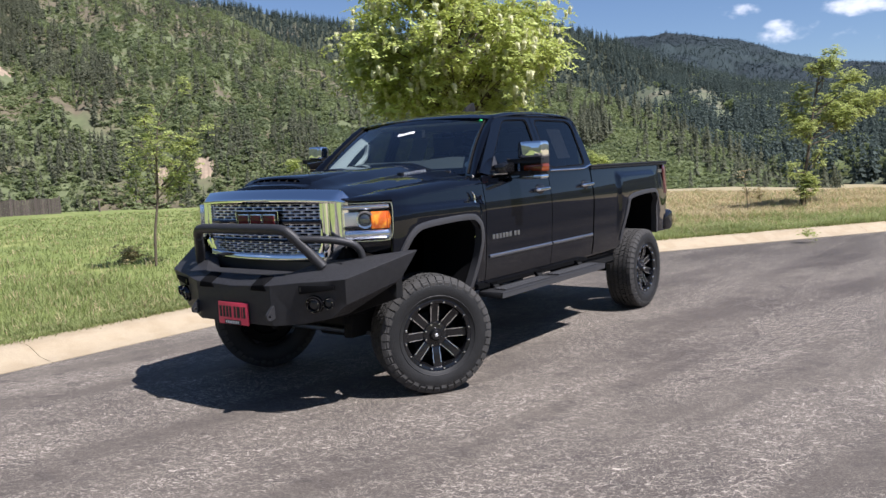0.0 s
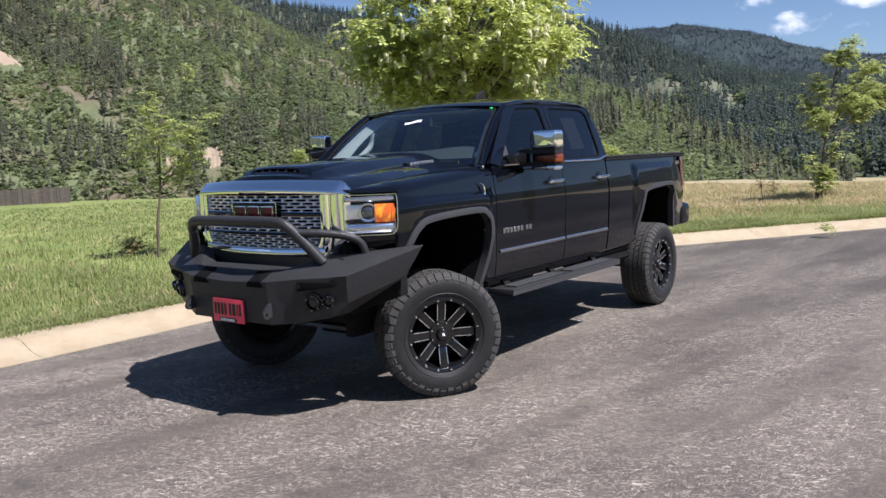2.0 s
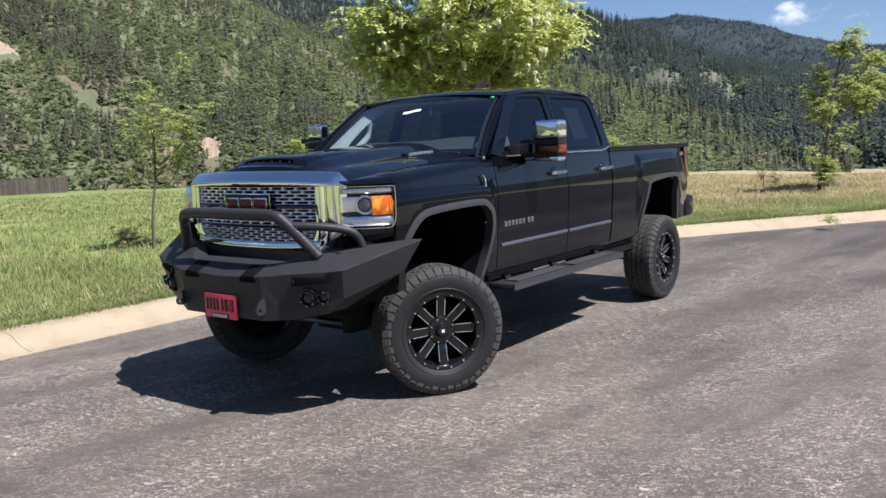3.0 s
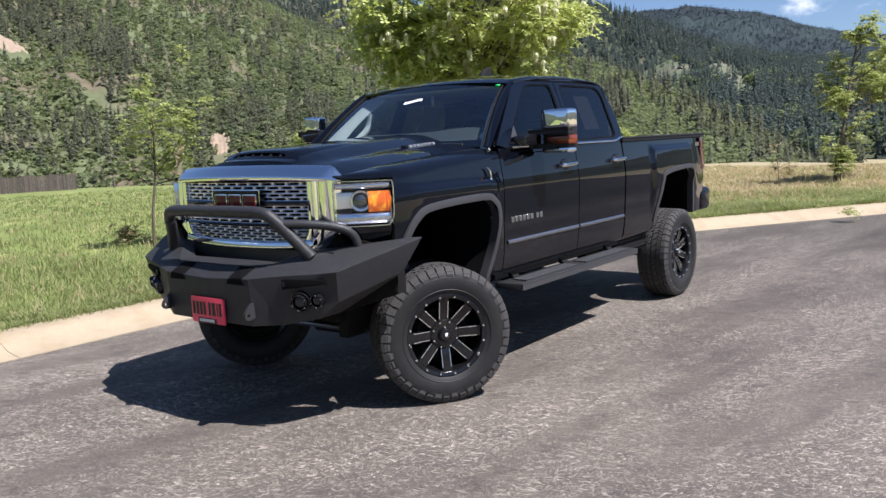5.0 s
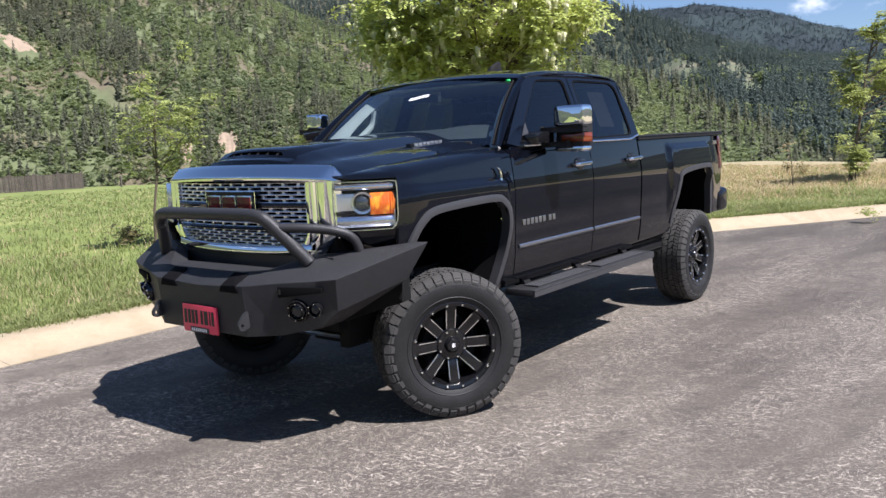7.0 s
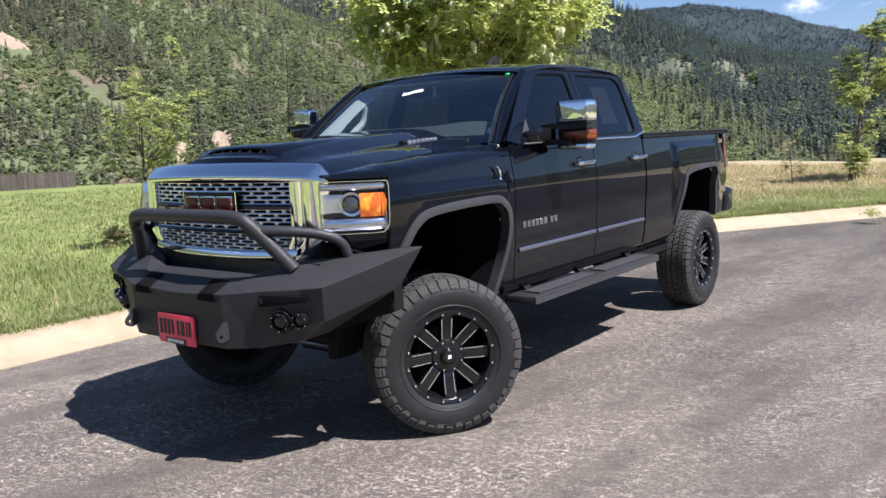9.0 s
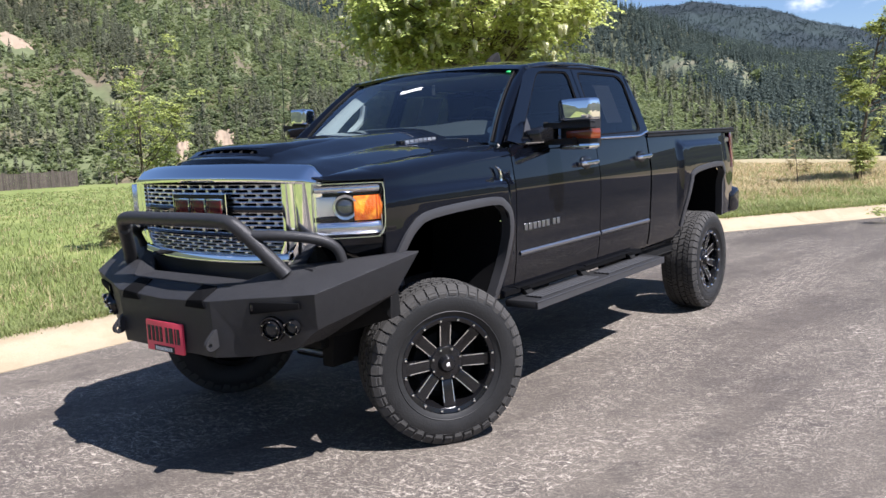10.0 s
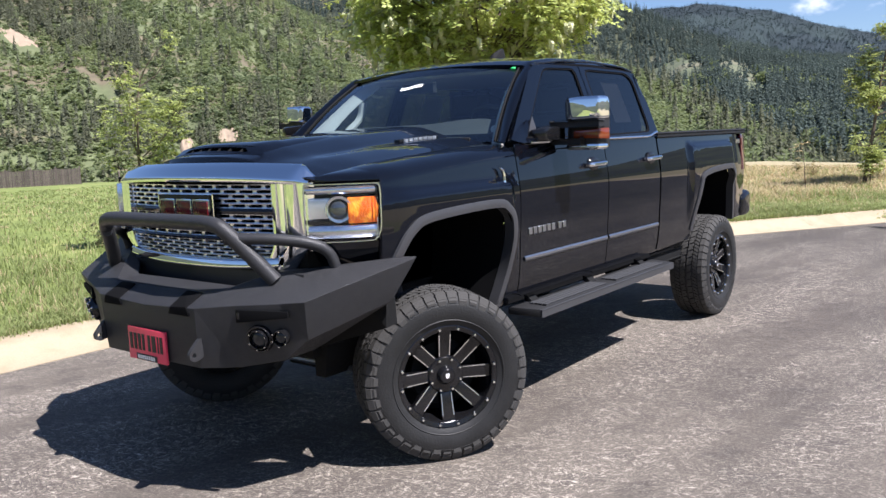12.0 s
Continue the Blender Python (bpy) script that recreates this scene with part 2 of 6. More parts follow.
SCRUB_SOIL = material("scrub_soil", (0.140, 0.116, 0.072), 0.95, vary=0.3, scale=0.02, fine=0.25, second=(0.105, 0.122, 0.055), cut=(0.42, 0.54))
HILL = material("hill_soil", (0.060, 0.068, 0.036), 0.95, vary=0.4, scale=0.012, fine=0.12, second=(0.165, 0.135, 0.095), cut=(0.55, 0.67))
FOREST = material("forest_slope", (0.022, 0.032, 0.018), 0.95, vary=0.5, scale=0.02, fine=0.12, second=(0.040, 0.052, 0.024))
CLEAR = material("cleared_slope", (0.100, 0.116, 0.062), 0.95, vary=0.25, scale=0.01, fine=0.1, second=(0.150, 0.140, 0.092))
CONIFER = leaf_material("conifer_needles", (0.140, 0.147, 0.098), (0.16, 0.175, 0.108), 0.8, island=0.15, share=0.5, vary=0.4, scale=0.02, fine=0.14)
# distant needles tinted blue: the haze before them is in the base colour
HAZED_CONIFER = leaf_material("hazed_conifer_needles", (0.072, 0.094, 0.082), (0.085, 0.112, 0.093), 0.8, island=0.15, share=0.35, vary=0.4, scale=0.012, fine=0.10)
BROAD = leaf_material("far_leaves", (0.188, 0.220, 0.106), (0.23, 0.278, 0.115), 0.8, island=0.2, share=0.45, vary=0.4, scale=0.018, fine=0.16)
DEEP = leaf_material("deep_green_leaves", (0.135, 0.165, 0.085), (0.17, 0.21, 0.095), 0.8, island=0.2, share=0.4, vary=0.5, scale=0.02, fine=0.2)
BARE_ROCK = material("bare_bluff", (0.285, 0.22, 0.155), 0.95, vary=0.2, scale=0.05, fine=0.4)
FENCE_WOOD = material("weathered_fence", (0.092, 0.074, 0.063), 0.9, vary=0.3, scale=2, fine=14, piece=0.3)
BARK = material("bark", (0.11, 0.085, 0.06), 0.9, vary=0.3, scale=6, fine=50, bump=0.6)
PALE_BARK = material("pale_bark", (0.27, 0.24, 0.18), 0.85, vary=0.3, scale=6, fine=50, bump=0.4)
LOCUST = leaf_material("locust_leaves", (0.39, 0.44, 0.135), (0.54, 0.59, 0.14), 0.45, island=0.5, share=0.33)
LIGHT_LEAF = leaf_material("young_leaves", (0.33, 0.37, 0.13), (0.47, 0.52, 0.16), 0.5, island=0.4, share=0.4)
DARK_LEAF = leaf_material("weed_leaves", (0.30, 0.25, 0.13), (0.32, 0.27, 0.13), 0.6, island=0.35)
FLOWER = leaf_material("locust_flowers", (0.72, 0.71, 0.44), (0.60, 0.60, 0.30), 0.6, island=0.15, share=0.3)


# ---- building helpers ----
def finish(name, bm, mat, smooth=True, angle=35):
    me = bpy.data.meshes.new(name)
    bmesh.ops.recalc_face_normals(bm, faces=bm.faces)
    bm.to_mesh(me)
    bm.free()
    me.materials.append(mat)
    if smooth:
        me.polygons.foreach_set("use_smooth", [True] * len(me.polygons))
        me.set_sharp_from_angle(angle=radians(angle))
    return me


def part(name, bm, mat, parent=None, label="", smooth=True, angle=35):
    """One mesh object out of a bmesh, under a thing or a part."""
    ob = new(name, finish(name, bm, mat, smooth, angle))
    ob.parent = parent
    if label:
        ob["label"] = label
    return ob


def raw(name, verts, faces, mat, smooth=False):
    """One mesh object out of arrays."""
    me = bpy.data.meshes.new(name)
    me.from_pydata([tuple(v) for v in verts] if not isinstance(verts, np.ndarray) else verts.tolist(), [],
                   faces.tolist() if isinstance(faces, np.ndarray) else faces)
    me.materials.append(mat)
    if smooth:
        me.polygons.foreach_set("use_smooth", [True] * len(me.polygons))
    return new(name, me)


def box(x0, x1, y0, y1, z0, z1, bevel=0.006, segs=2):
    bm = bmesh.new()
    bmesh.ops.create_cube(bm, size=1)
    for v in bm.verts:
        v.co = Vector(((x0 + x1) / 2 + v.co.x * (x1 - x0), (y0 + y1) / 2 + v.co.y * (y1 - y0), (z0 + z1) / 2 + v.co.z * (z1 - z0)))
    if bevel:
        bmesh.ops.bevel(bm, geom=bm.edges[:], offset=bevel, segments=segs, affect="EDGES", profile=0.6)
    return bm


def hull(points, bevel=0.0, segs=2):
    bm = bmesh.new()
    for p in points:
        bm.verts.new(p)
    r = bmesh.ops.convex_hull(bm, input=bm.verts)
    junk = [g for g in r["geom_interior"] if isinstance(g, bmesh.types.BMVert)]
    if junk:
        bmesh.ops.delete(bm, geom=junk, context="VERTS")
    bmesh.ops.dissolve_limit(bm, angle_limit=radians(1.5), verts=bm.verts, edges=bm.edges)
    if bevel:
        bmesh.ops.bevel(bm, geom=bm.edges[:], offset=bevel, segments=segs, affect="EDGES", profile=0.6)
    return bm


def join(*many):
    """All bmeshes in one."""
    out = many[0]
    for b in many[1:]:
        me = bpy.data.meshes.new("join")
        b.to_mesh(me)
        out.from_mesh(me)
        b.free()
        bpy.data.meshes.remove(me)
    return out


def flipped(bm):
    """The same across the truck's middle plane."""
    out = bm.copy()
    for v in out.verts:
        v.co.y = -v.co.y
    bmesh.ops.reverse_faces(out, faces=out.faces)
    return out


def smooth_line(points, steps=6):
    """A rounded line through points."""
    p = [Vector(q) for q in points]
    p = [p[0] * 2 - p[1]] + p + [p[-1] * 2 - p[-2]]
    out = []
    for i in range(1, len(p) - 2):
        for k in range(steps):
            t = k / steps
            a, b, c, d = p[i - 1:i + 3]
            out.append(0.5 * (2 * b + (c - a) * t + (2 * a - 5 * b + 4 * c - d) * t * t + (3 * b - a - 3 * c + d) * t ** 3))
    return out + [p[-2]]


def tube(points, radius, sides=12, cap=True):
    """A round bar along points; radius: one number or one a point."""
    bm = bmesh.new()
    pts = [Vector(p) for p in points]
    rad = radius if isinstance(radius, (list, tuple)) else [radius] * len(pts)
    rings, ref = [], None
    for i, p in enumerate(pts):
        d = (pts[min(i + 1, len(pts) - 1)] - pts[max(i - 1, 0)]).normalized()
        if ref is None:
            ref = d.orthogonal().normalized()
        ref = (ref - d * ref.dot(d)).normalized()
        o = d.cross(ref)
        rings.append([bm.verts.new(p + (ref * math.cos(a) + o * math.sin(a)) * rad[i]) for a in (2 * math.pi * k / sides for k in range(sides))])
    for a, b in zip(rings, rings[1:]):
        for k in range(sides):
            bm.faces.new((a[k], a[(k + 1) % sides], b[(k + 1) % sides], b[k]))
    if cap:
        bm.faces.new(rings[0][::-1])
        bm.faces.new(rings[-1])
    return bm


def lathe(profile, sides=48, closed=False):
    """A turned body round the y axis; profile: (radius, y)."""
    bm = bmesh.new()
    rings = [[bm.verts.new((r * math.cos(a), y, r * math.sin(a))) for a in (2 * math.pi * k / sides for k in range(sides))] for r, y in profile]
    pairs = list(zip(rings, rings[1:])) + ([(rings[-1], rings[0])] if closed else [])
    for a, b in pairs:
        for k in range(sides):
            bm.faces.new((a[k], a[(k + 1) % sides], b[(k + 1) % sides], b[k]))
    return bm


def sheet(us, vs, f, thick=0.0):
    """A panel over a grid of parameters; thick: its depth, to the back of its face."""
    bm = bmesh.new()
    g = [[bm.verts.new(f(u, v)) for v in vs] for u in us]
    for i in range(len(us) - 1):
        for j in range(len(vs) - 1):
            bm.faces.new((g[i][j], g[i + 1][j], g[i + 1][j + 1], g[i][j + 1]))
    if thick:
        bmesh.ops.recalc_face_normals(bm, faces=bm.faces)
        bmesh.ops.solidify(bm, geom=bm.faces[:], thickness=thick)
    return bm


def prism(outline, axis, a, b, bevel=0.0):
    """An outline pushed along an axis from a to b; the outline has the other two coordinates in order."""
    bm = bmesh.new()

    def at(p, h):
        q = list(p)
        q.insert("xyz".index(axis), h)
        return q

    lo, hi = [bm.verts.new(at(p, a)) for p in outline], [bm.verts.new(at(p, b)) for p in outline]
    n = len(outline)
    bm.faces.new(lo[::-1])
    bm.faces.new(hi)
    for i in range(n):
        bm.faces.new((lo[i], lo[(i + 1) % n], hi[(i + 1) % n], hi[i]))
    if bevel:
        bmesh.ops.bevel(bm, geom=bm.edges[:], offset=bevel, segments=2, affect="EDGES", profile=0.6)
    return bm


def rounded(points, radius=0.03, steps=5):
    """A polygon with its corners rounded; radius: one, or one a corner."""
    out, n = [], len(points)
    for i in range(n):
        a, b, c = Vector(points[i - 1]), Vector(points[i]), Vector(points[(i + 1) % n])
        r = radius[i] if isinstance(radius, (list, tuple)) else radius
        da, dc = min(r, (a - b).length * 0.45), min(r, (c - b).length * 0.45)
        p, q = b + (a - b).normalized() * da, b + (c - b).normalized() * dc
        for k in range(steps + 1):
            t = k / steps
            out.append(p * (1 - t) ** 2 + b * 2 * t * (1 - t) + q * t * t)
    return out


def resampled(poly, center, n):
    """The polygon met by n rays from a centre."""
    out, m = [], len(poly)
    for k in range(n):
        a = 2 * math.pi * k / n
        d = Vector((math.cos(a), math.sin(a)))
        best = 0
        for i in range(m):
            p, q = Vector(poly[i]) - center, Vector(poly[(i + 1) % m]) - center
            e = q - p
            den = d.x * e.y - d.y * e.x
            if abs(den) < 1e-9:
                continue
            t, s = (p.x * e.y - p.y * e.x) / den, (p.x * d.y - p.y * d.x) / den
            if t > 0 and -1e-6 <= s <= 1 + 1e-6:
                best = max(best, t)
        out.append(center + d * best)
    return out


def ring_panel(outer, inner, lift, thick=0.02, n=72):
    """A panel with a hole, drawn in two coordinates and lifted into the world."""
    c = sum((Vector(p) for p in inner), Vector((0, 0))) / len(inner)
    o, i = resampled(outer, c, n), resampled(inner, c, n)
    bm = bmesh.new()
    a, b = [bm.verts.new(lift(p)) for p in o], [bm.verts.new(lift(p)) for p in i]
    for k in range(n):
        bm.faces.new((a[k], a[(k + 1) % n], b[(k + 1) % n], b[k]))
    bmesh.ops.recalc_face_normals(bm, faces=bm.faces)
    bmesh.ops.solidify(bm, geom=bm.faces[:], thickness=thick)
    return bm


def fill_panel(outline, lift, thick=0.01):
    bm = bmesh.new()
    f = bm.faces.new([bm.verts.new(lift(p)) for p in outline])
    if thick:
        bmesh.ops.solidify(bm, geom=[f], thickness=thick)
    return bm


def lerp_table(table, x):
    xs, ys = zip(*sorted(table))
    return float(np.interp(x, xs, ys))


# ---- road, kerb and field ----
# The kerb runs straight past the truck, bends through 34 degrees and goes on straight.
KERB_Y, BEND_X, BEND_R, BEND_A = -2.87, -2.2, 12.0, radians(34)


def kerb_point(a, s):
    """The place a metres along the kerb's foot (0 where the bend begins), s metres out of the road."""
    if a < 0:
        return Vector((BEND_X - a, KERB_Y - s))
    c = Vector((BEND_X, KERB_Y + BEND_R))
    t = min(a / BEND_R, BEND_A)
    p = c + Vector((-math.sin(t), -math.cos(t))) * (BEND_R + s)
    return p + Vector((-math.cos(t), math.sin(t))) * max(0, a - BEND_R * BEND_A)


def field_z(p, s):
    """The field's height: level by the kerb, then falling to a break of slope above the river."""
    az = math.degrees(math.atan2(p.y - 4, p.x - 4)) % 360
    t = min(1, max(0, (az - 192) / 46))
    fall, edge = 0.042 - 0.017 * t + 0.030 * min(1, max(0, (197 - az) / 11)), 56 + 44 * t
    z = 0.11 - fall * max(0, min(s, edge) - 11)
    if s > edge:
        z -= min(11.0, (s - edge) * 0.16)
    return z + 0.05 * noise.noise(Vector((p.x * 0.35, p.y * 0.35, 0))) * min(1, s)


alongs = [-600, -300, -150, -90, -60, -40, -30, -22, -16] + [-12 + 0.75 * i for i in range(48)] + [26, 29, 33, 38, 45, 55, 70, 90, 120, 160, 300, 600]
outs = [0.62, 0.72, 0.9, 1.3, 1.8, 2.4, 3.2, 4, 5, 6, 7.5, 9, 11, 13, 16, 20, 25, 31, 38, 46, 56, 68, 82, 100, 115, 135, 160, 220, 320, 600, 1200, 2500, 4600]
rows = []
for a in alongs:
    line = []
    for d in (4500, 900, 200, 60, 20):
        p = kerb_point(a, -11) + Vector((0.3, 0.95)) * d
        line.append((p.x, p.y, -0.03))
    for s in (-11, -6, -2, 0.0, 0.25, 0.5):
        p = kerb_point(a, s)
        line.append((p.x, p.y, -0.03))
    for s in outs:
        p = kerb_point(a, s)
        line.append((p.x, p.y, field_z(p, s)))
    rows.append(line)
w = len(rows[0])
ground = raw("ground", [q for line in rows for q in line],
             [(i * w + j, i * w + j + 1, (i + 1) * w + j + 1, (i + 1) * w + j) for i in range(len(rows) - 1) for j in range(w - 1)], FIELD, True)
tagged(ground, "meadow ground with green and drying grass falling away from the kerb", "ground", kind="structure")

ROAD_WIDE = 11.4
bm = bmesh.new()
road_alongs = [-80, -40, -20, -10, -5] + [0.35 * i for i in range(21)] + [8, 12, 18, 30, 60]
low = [bm.verts.new((*kerb_point(a, 0.06), 0)) for a in road_alongs]
high = [bm.verts.new((*kerb_point(a, -ROAD_WIDE), 0)) for a in road_alongs]
for i in range(len(low) - 1):
    bm.faces.new((low[i], low[i + 1], high[i + 1], high[i]))
road = part("road", bm, ASPHALT, smooth=False)
tagged(road, "worn grey asphalt street with pale stone flecks and scuffs", "road", kind="structure")

# rolled concrete kerb, cast in lengths with open joints
KERB_PROFILE = [(0.0, -0.05), (0.0, 0.006), (0.10, 0.014), (0.22, 0.035), (0.33, 0.085), (0.40, 0.118), (0.47, 0.13), (0.70, 0.135), (0.72, 0.128), (0.72, -0.05)]
SEG = 3.05


def kerb_run(label, first, last, across):
    """Lengths of kerb from one joint to another; across turns the profile's depth into metres out of the road."""
    run_of = new("kerb")
    tagged(run_of, label, "kerb", kind="structure")
    for k in range(first, last):
        a0, a1 = k * SEG + 0.0025, (k + 1) * SEG - 0.0025
        steps = 9 if 0 <= k < 3 else 3
        bm = bmesh.new()
        lines = []
        for i in range(steps):
            a = a0 + (a1 - a0) * i / (steps - 1)
            lines.append([bm.verts.new((*kerb_point(a, across(d)), z)) for d, z in KERB_PROFILE])
        n = len(KERB_PROFILE)
        for p, q in zip(lines, lines[1:]):
            for j in range(n):
                bm.faces.new((p[j], q[j], q[(j + 1) % n], p[(j + 1) % n]))
        bm.faces.new(lines[0])
        bm.faces.new(lines[-1][::-1])
        part("kerb_length", bm, CONCRETE, run_of, angle=40)


kerb_run("pale cream concrete rolled kerb along the street's bend", -7, 14, lambda d: d)
kerb_run("pale concrete kerb along the street's other side", -9, 0, lambda d: -ROAD_WIDE + 0.06 - 0.42 * d)


# ---- hills ----
HUB = Vector((4, 4))


def hill(name, label, crest, r_base, r_top, z_base, mat, back=1.25, rough=0.05, seed=0.0, na=150, nr=40, az0=None, az1=None):
    """A hillside round the place: crest gives the slope of sight to its top, by bearing; r_base, r_top the distances, by bearing."""
    bears = [az for az, _ in crest]
    az0, az1 = az0 or min(bears), az1 or max(bears)

    def height(az, r):
        rb, rt = lerp_table(r_base, az), lerp_table(r_top, az)
        u = (r - rb) / (rt - rb)
        zc = 1.7 + lerp_table(crest, az) * rt
        p = Vector((math.radians(az) * rt * 0.012, r * 0.006, seed))
        wob = noise.fractal(p, 0.9, 2.0, 4) * rough * (zc - z_base)
        if u <= 1:
            k = max(0, u)
            return z_base + (zc - z_base) * (k ** 0.85) + wob * math.sin(math.pi * min(1, k)) + 0.25 * wob * k
        return zc - (zc - z_base) * (u - 1) * 1.6 + 0.25 * wob

    vs, fs = [], []
    for i in range(na + 1):
        az = az0 + (az1 - az0) * i / na
        rb, rt = lerp_table(r_base, az), lerp_table(r_top, az)
        for j in range(nr + 1):
            r = rb + (rt * back - rb) * j / nr
            a = radians(az)
            vs.append((HUB.x + r * math.cos(a), HUB.y + r * math.sin(a), height(az, r)))
    for i in range(na):
        for j in range(nr):
            q = i * (nr + 1) + j
            fs.append((q, q + 1, q + nr + 2, q + nr + 1))
    ob = raw(name, vs, fs, mat, True)
    tagged(ob, label, "hill", kind="structure")
    return ob, height


CREST_A = [(262, 0.27), (248.5, 0.27), (243.2, 0.228), (236.9, 0.206), (231.1, 0.190), (229, 0.175), (227.2, 0.157), (224.2, 0.136), (222, 0.118), (218, 0.106), (215.1, 0.100),
           (207.3, 0.088), (205.3, 0.076), (201.6, 0.046), (199.5, 0.026), (197.4, 0.004), (194.5, -0.022), (193, -0.045), (188, -0.06)]
BASE_A = [(188, 210), (200, 230), (262, 300)]
TOP_A = [(188, 320), (197, 380), (204, 480), (222, 700), (240, 900), (262, 1000)]
hill_a, za = hill("hillside", "wooded hillside with broadleaf scrub, conifers and bare soil", CREST_A, BASE_A, TOP_A, -13, SCRUB_SOIL, seed=1)
CREST_B = [(245, 0.19), (233.5, 0.205), (230, 0.196), (227.1, 0.183), (222.6, 0.172), (219.2, 0.158), (212.9, 0.165), (207.4, 0.157), (206.2, 0.147), (203.8, 0.134), (202, 0.117), (199.8, 0.101), (197.6, 0.087), (196.4, 0.076), (192, 0.0)]
hill_b, zb = hill("dark_ridge", "dark conifer-covered ridge", CREST_B, [(192, 900), (245, 900)], [(192, 1150), (200, 1300), (245, 1700)], -30, HILL, seed=5)
CREST_D = [(206, 0.03), (203.6, 0.068), (201.5, 0.082), (198.5, 0.084), (196.7, 0.078), (193.6, 0.066), (191.3, 0.062), (187.6, 0.064), (182.4, 0.068), (170, 0.09)]
hill_d, zd = hill("middle_slope", "conifer-covered slope with cleared meadow patches", CREST_D, [(170, 330), (206, 420)], [(170, 900), (206, 1000)], -14, CLEAR, seed=9)
CREST_C = [(212, 0.10), (207.3, 0.126), (203.8, 0.1385), (200.5, 0.140), (198.4, 0.1345), (196, 0.1255), (194.6, 0.116), (192.9, 0.1055), (189.7, 0.092), (183.8, 0.081), (165, 0.10)]
# haze is put into both blue base colours, tree shade into the ground's
FAR_HAZED = material("far_trees_hazed", (0.024, 0.043, 0.050), 0.95, vary=0.25, scale=0.004, fine=0.03, second=(0.036, 0.056, 0.055), cut=(0.5, 0.62))
FAR_HAZED_GROUND = material("far_ridge", (0.011, 0.021, 0.026), 0.95, vary=0.3, scale=0.004, fine=0.04, second=(0.017, 0.029, 0.030), cut=(0.5, 0.62))
hill_c, zc_far = hill("far_ridge", "distant forested mountain ridge tinted blue for haze", CREST_C, [(165, 1900), (212, 1900)], [(165, 3300), (212, 3300)], -30, FAR_HAZED_GROUND, rough=0.05, seed=13)
# the same valley goes on behind the viewer
RING = [(262, 0.27), (300, 0.20), (340, 0.16), (380, 0.20), (430, 0.15), (480, 0.12), (525, 0.09)]
hill_e, ze = hill("valley_side", "wooded valley side", RING, [(262, 300), (525, 420)], [(262, 1000), (525, 950)], -13, FOREST, seed=21, na=120, nr=14)


# ---- far woods ----
def conifer_shape(boughs, rng):
    """A ragged spire: drooping boughs round a thin stem. Height 1."""
    vs = [(0.012, 0, 0), (-0.006, 0.01, 0), (0, 0, 0.97)]
    fs = [(0, 1, 2, 2)]
    for k in range(boughs):
        t = (k + rng.random()) / boughs
        z = 0.10 + 0.88 * t
        reach = (0.20 * (1 - t) ** 0.8 + 0.018) * rng.uniform(0.65, 1.25)
        a = k * 2.4 + rng.uniform(-0.6, 0.6)
        half = rng.uniform(0.45, 0.75)
        drop = reach * rng.uniform(0.3, 0.8)
        i = len(vs)
        vs.append((0, 0, z + 0.035))
        for b in (a - half, a + half):
            vs.append((reach * math.cos(b), reach * math.sin(b), z - drop))
        fs.append((i, i + 1, i + 2, i + 2))
    return np.array(vs), np.array(fs)


def broadleaf_shape(leaves, rng, size=1.0):
    """A loose round crown of leaf sprays with gaps. Height 1."""
    vs, fs = [], []
    lumps = [(Vector((rng.uniform(-0.26, 0.26), rng.uniform(-0.26, 0.26), rng.uniform(0.28, 0.70))), rng.uniform(0.18, 0.30)) for _ in range(4)]
    for k in range(leaves):
        c, rad = lumps[k % 4]
        out = Vector((rng.gauss(0, 1), rng.gauss(0, 1), rng.gauss(0.35, 1))).normalized()
        p = c + out * rad * rng.uniform(0.7, 1.1)
        out = (out + Vector((rng.gauss(0, 0.5), rng.gauss(0, 0.5), rng.gauss(0, 0.5)))).normalized()
        u = out.orthogonal().normalized()
        w = out.cross(u)
        a = rng.uniform(0, 6.28)
        i = len(vs)
        for b in (0, 2.1, 4.2):
            q = p + (u * math.cos(a + b) + w * math.sin(a + b)) * rng.uniform(0.09, 0.15) * size
            vs.append(tuple(q))
        fs.append((i, i + 1, i + 2, i + 2))
    return np.array(vs), np.array(fs)


def woods(name, label, shapes, places, mat):
    """Many far trees as one body of stuff; places: x, y, z, height, width factor, turn, shape."""
    vs, fs, n = [], [], 0
    for x, y, z, h, wide, turn, k in places:
        v, f = shapes[k]
        c, s = math.cos(turn), math.sin(turn)
        q = np.empty_like(v)
        q[:, 0] = (v[:, 0] * c - v[:, 1] * s) * h * wide + x
        q[:, 1] = (v[:, 0] * s + v[:, 1] * c) * h * wide + y
        q[:, 2] = v[:, 2] * h + z
        vs.append(q)
        fs.append(f + n)
        n += len(v)
    v, f = np.concatenate(vs), np.concatenate(fs)
    faces = [tuple(r) if r[2] != r[3] else tuple(r[:3]) for r in f.tolist()]
    ob = raw(name, v, faces, mat, False)
    tagged(ob, label, "trees", kind="stuff")
    return ob


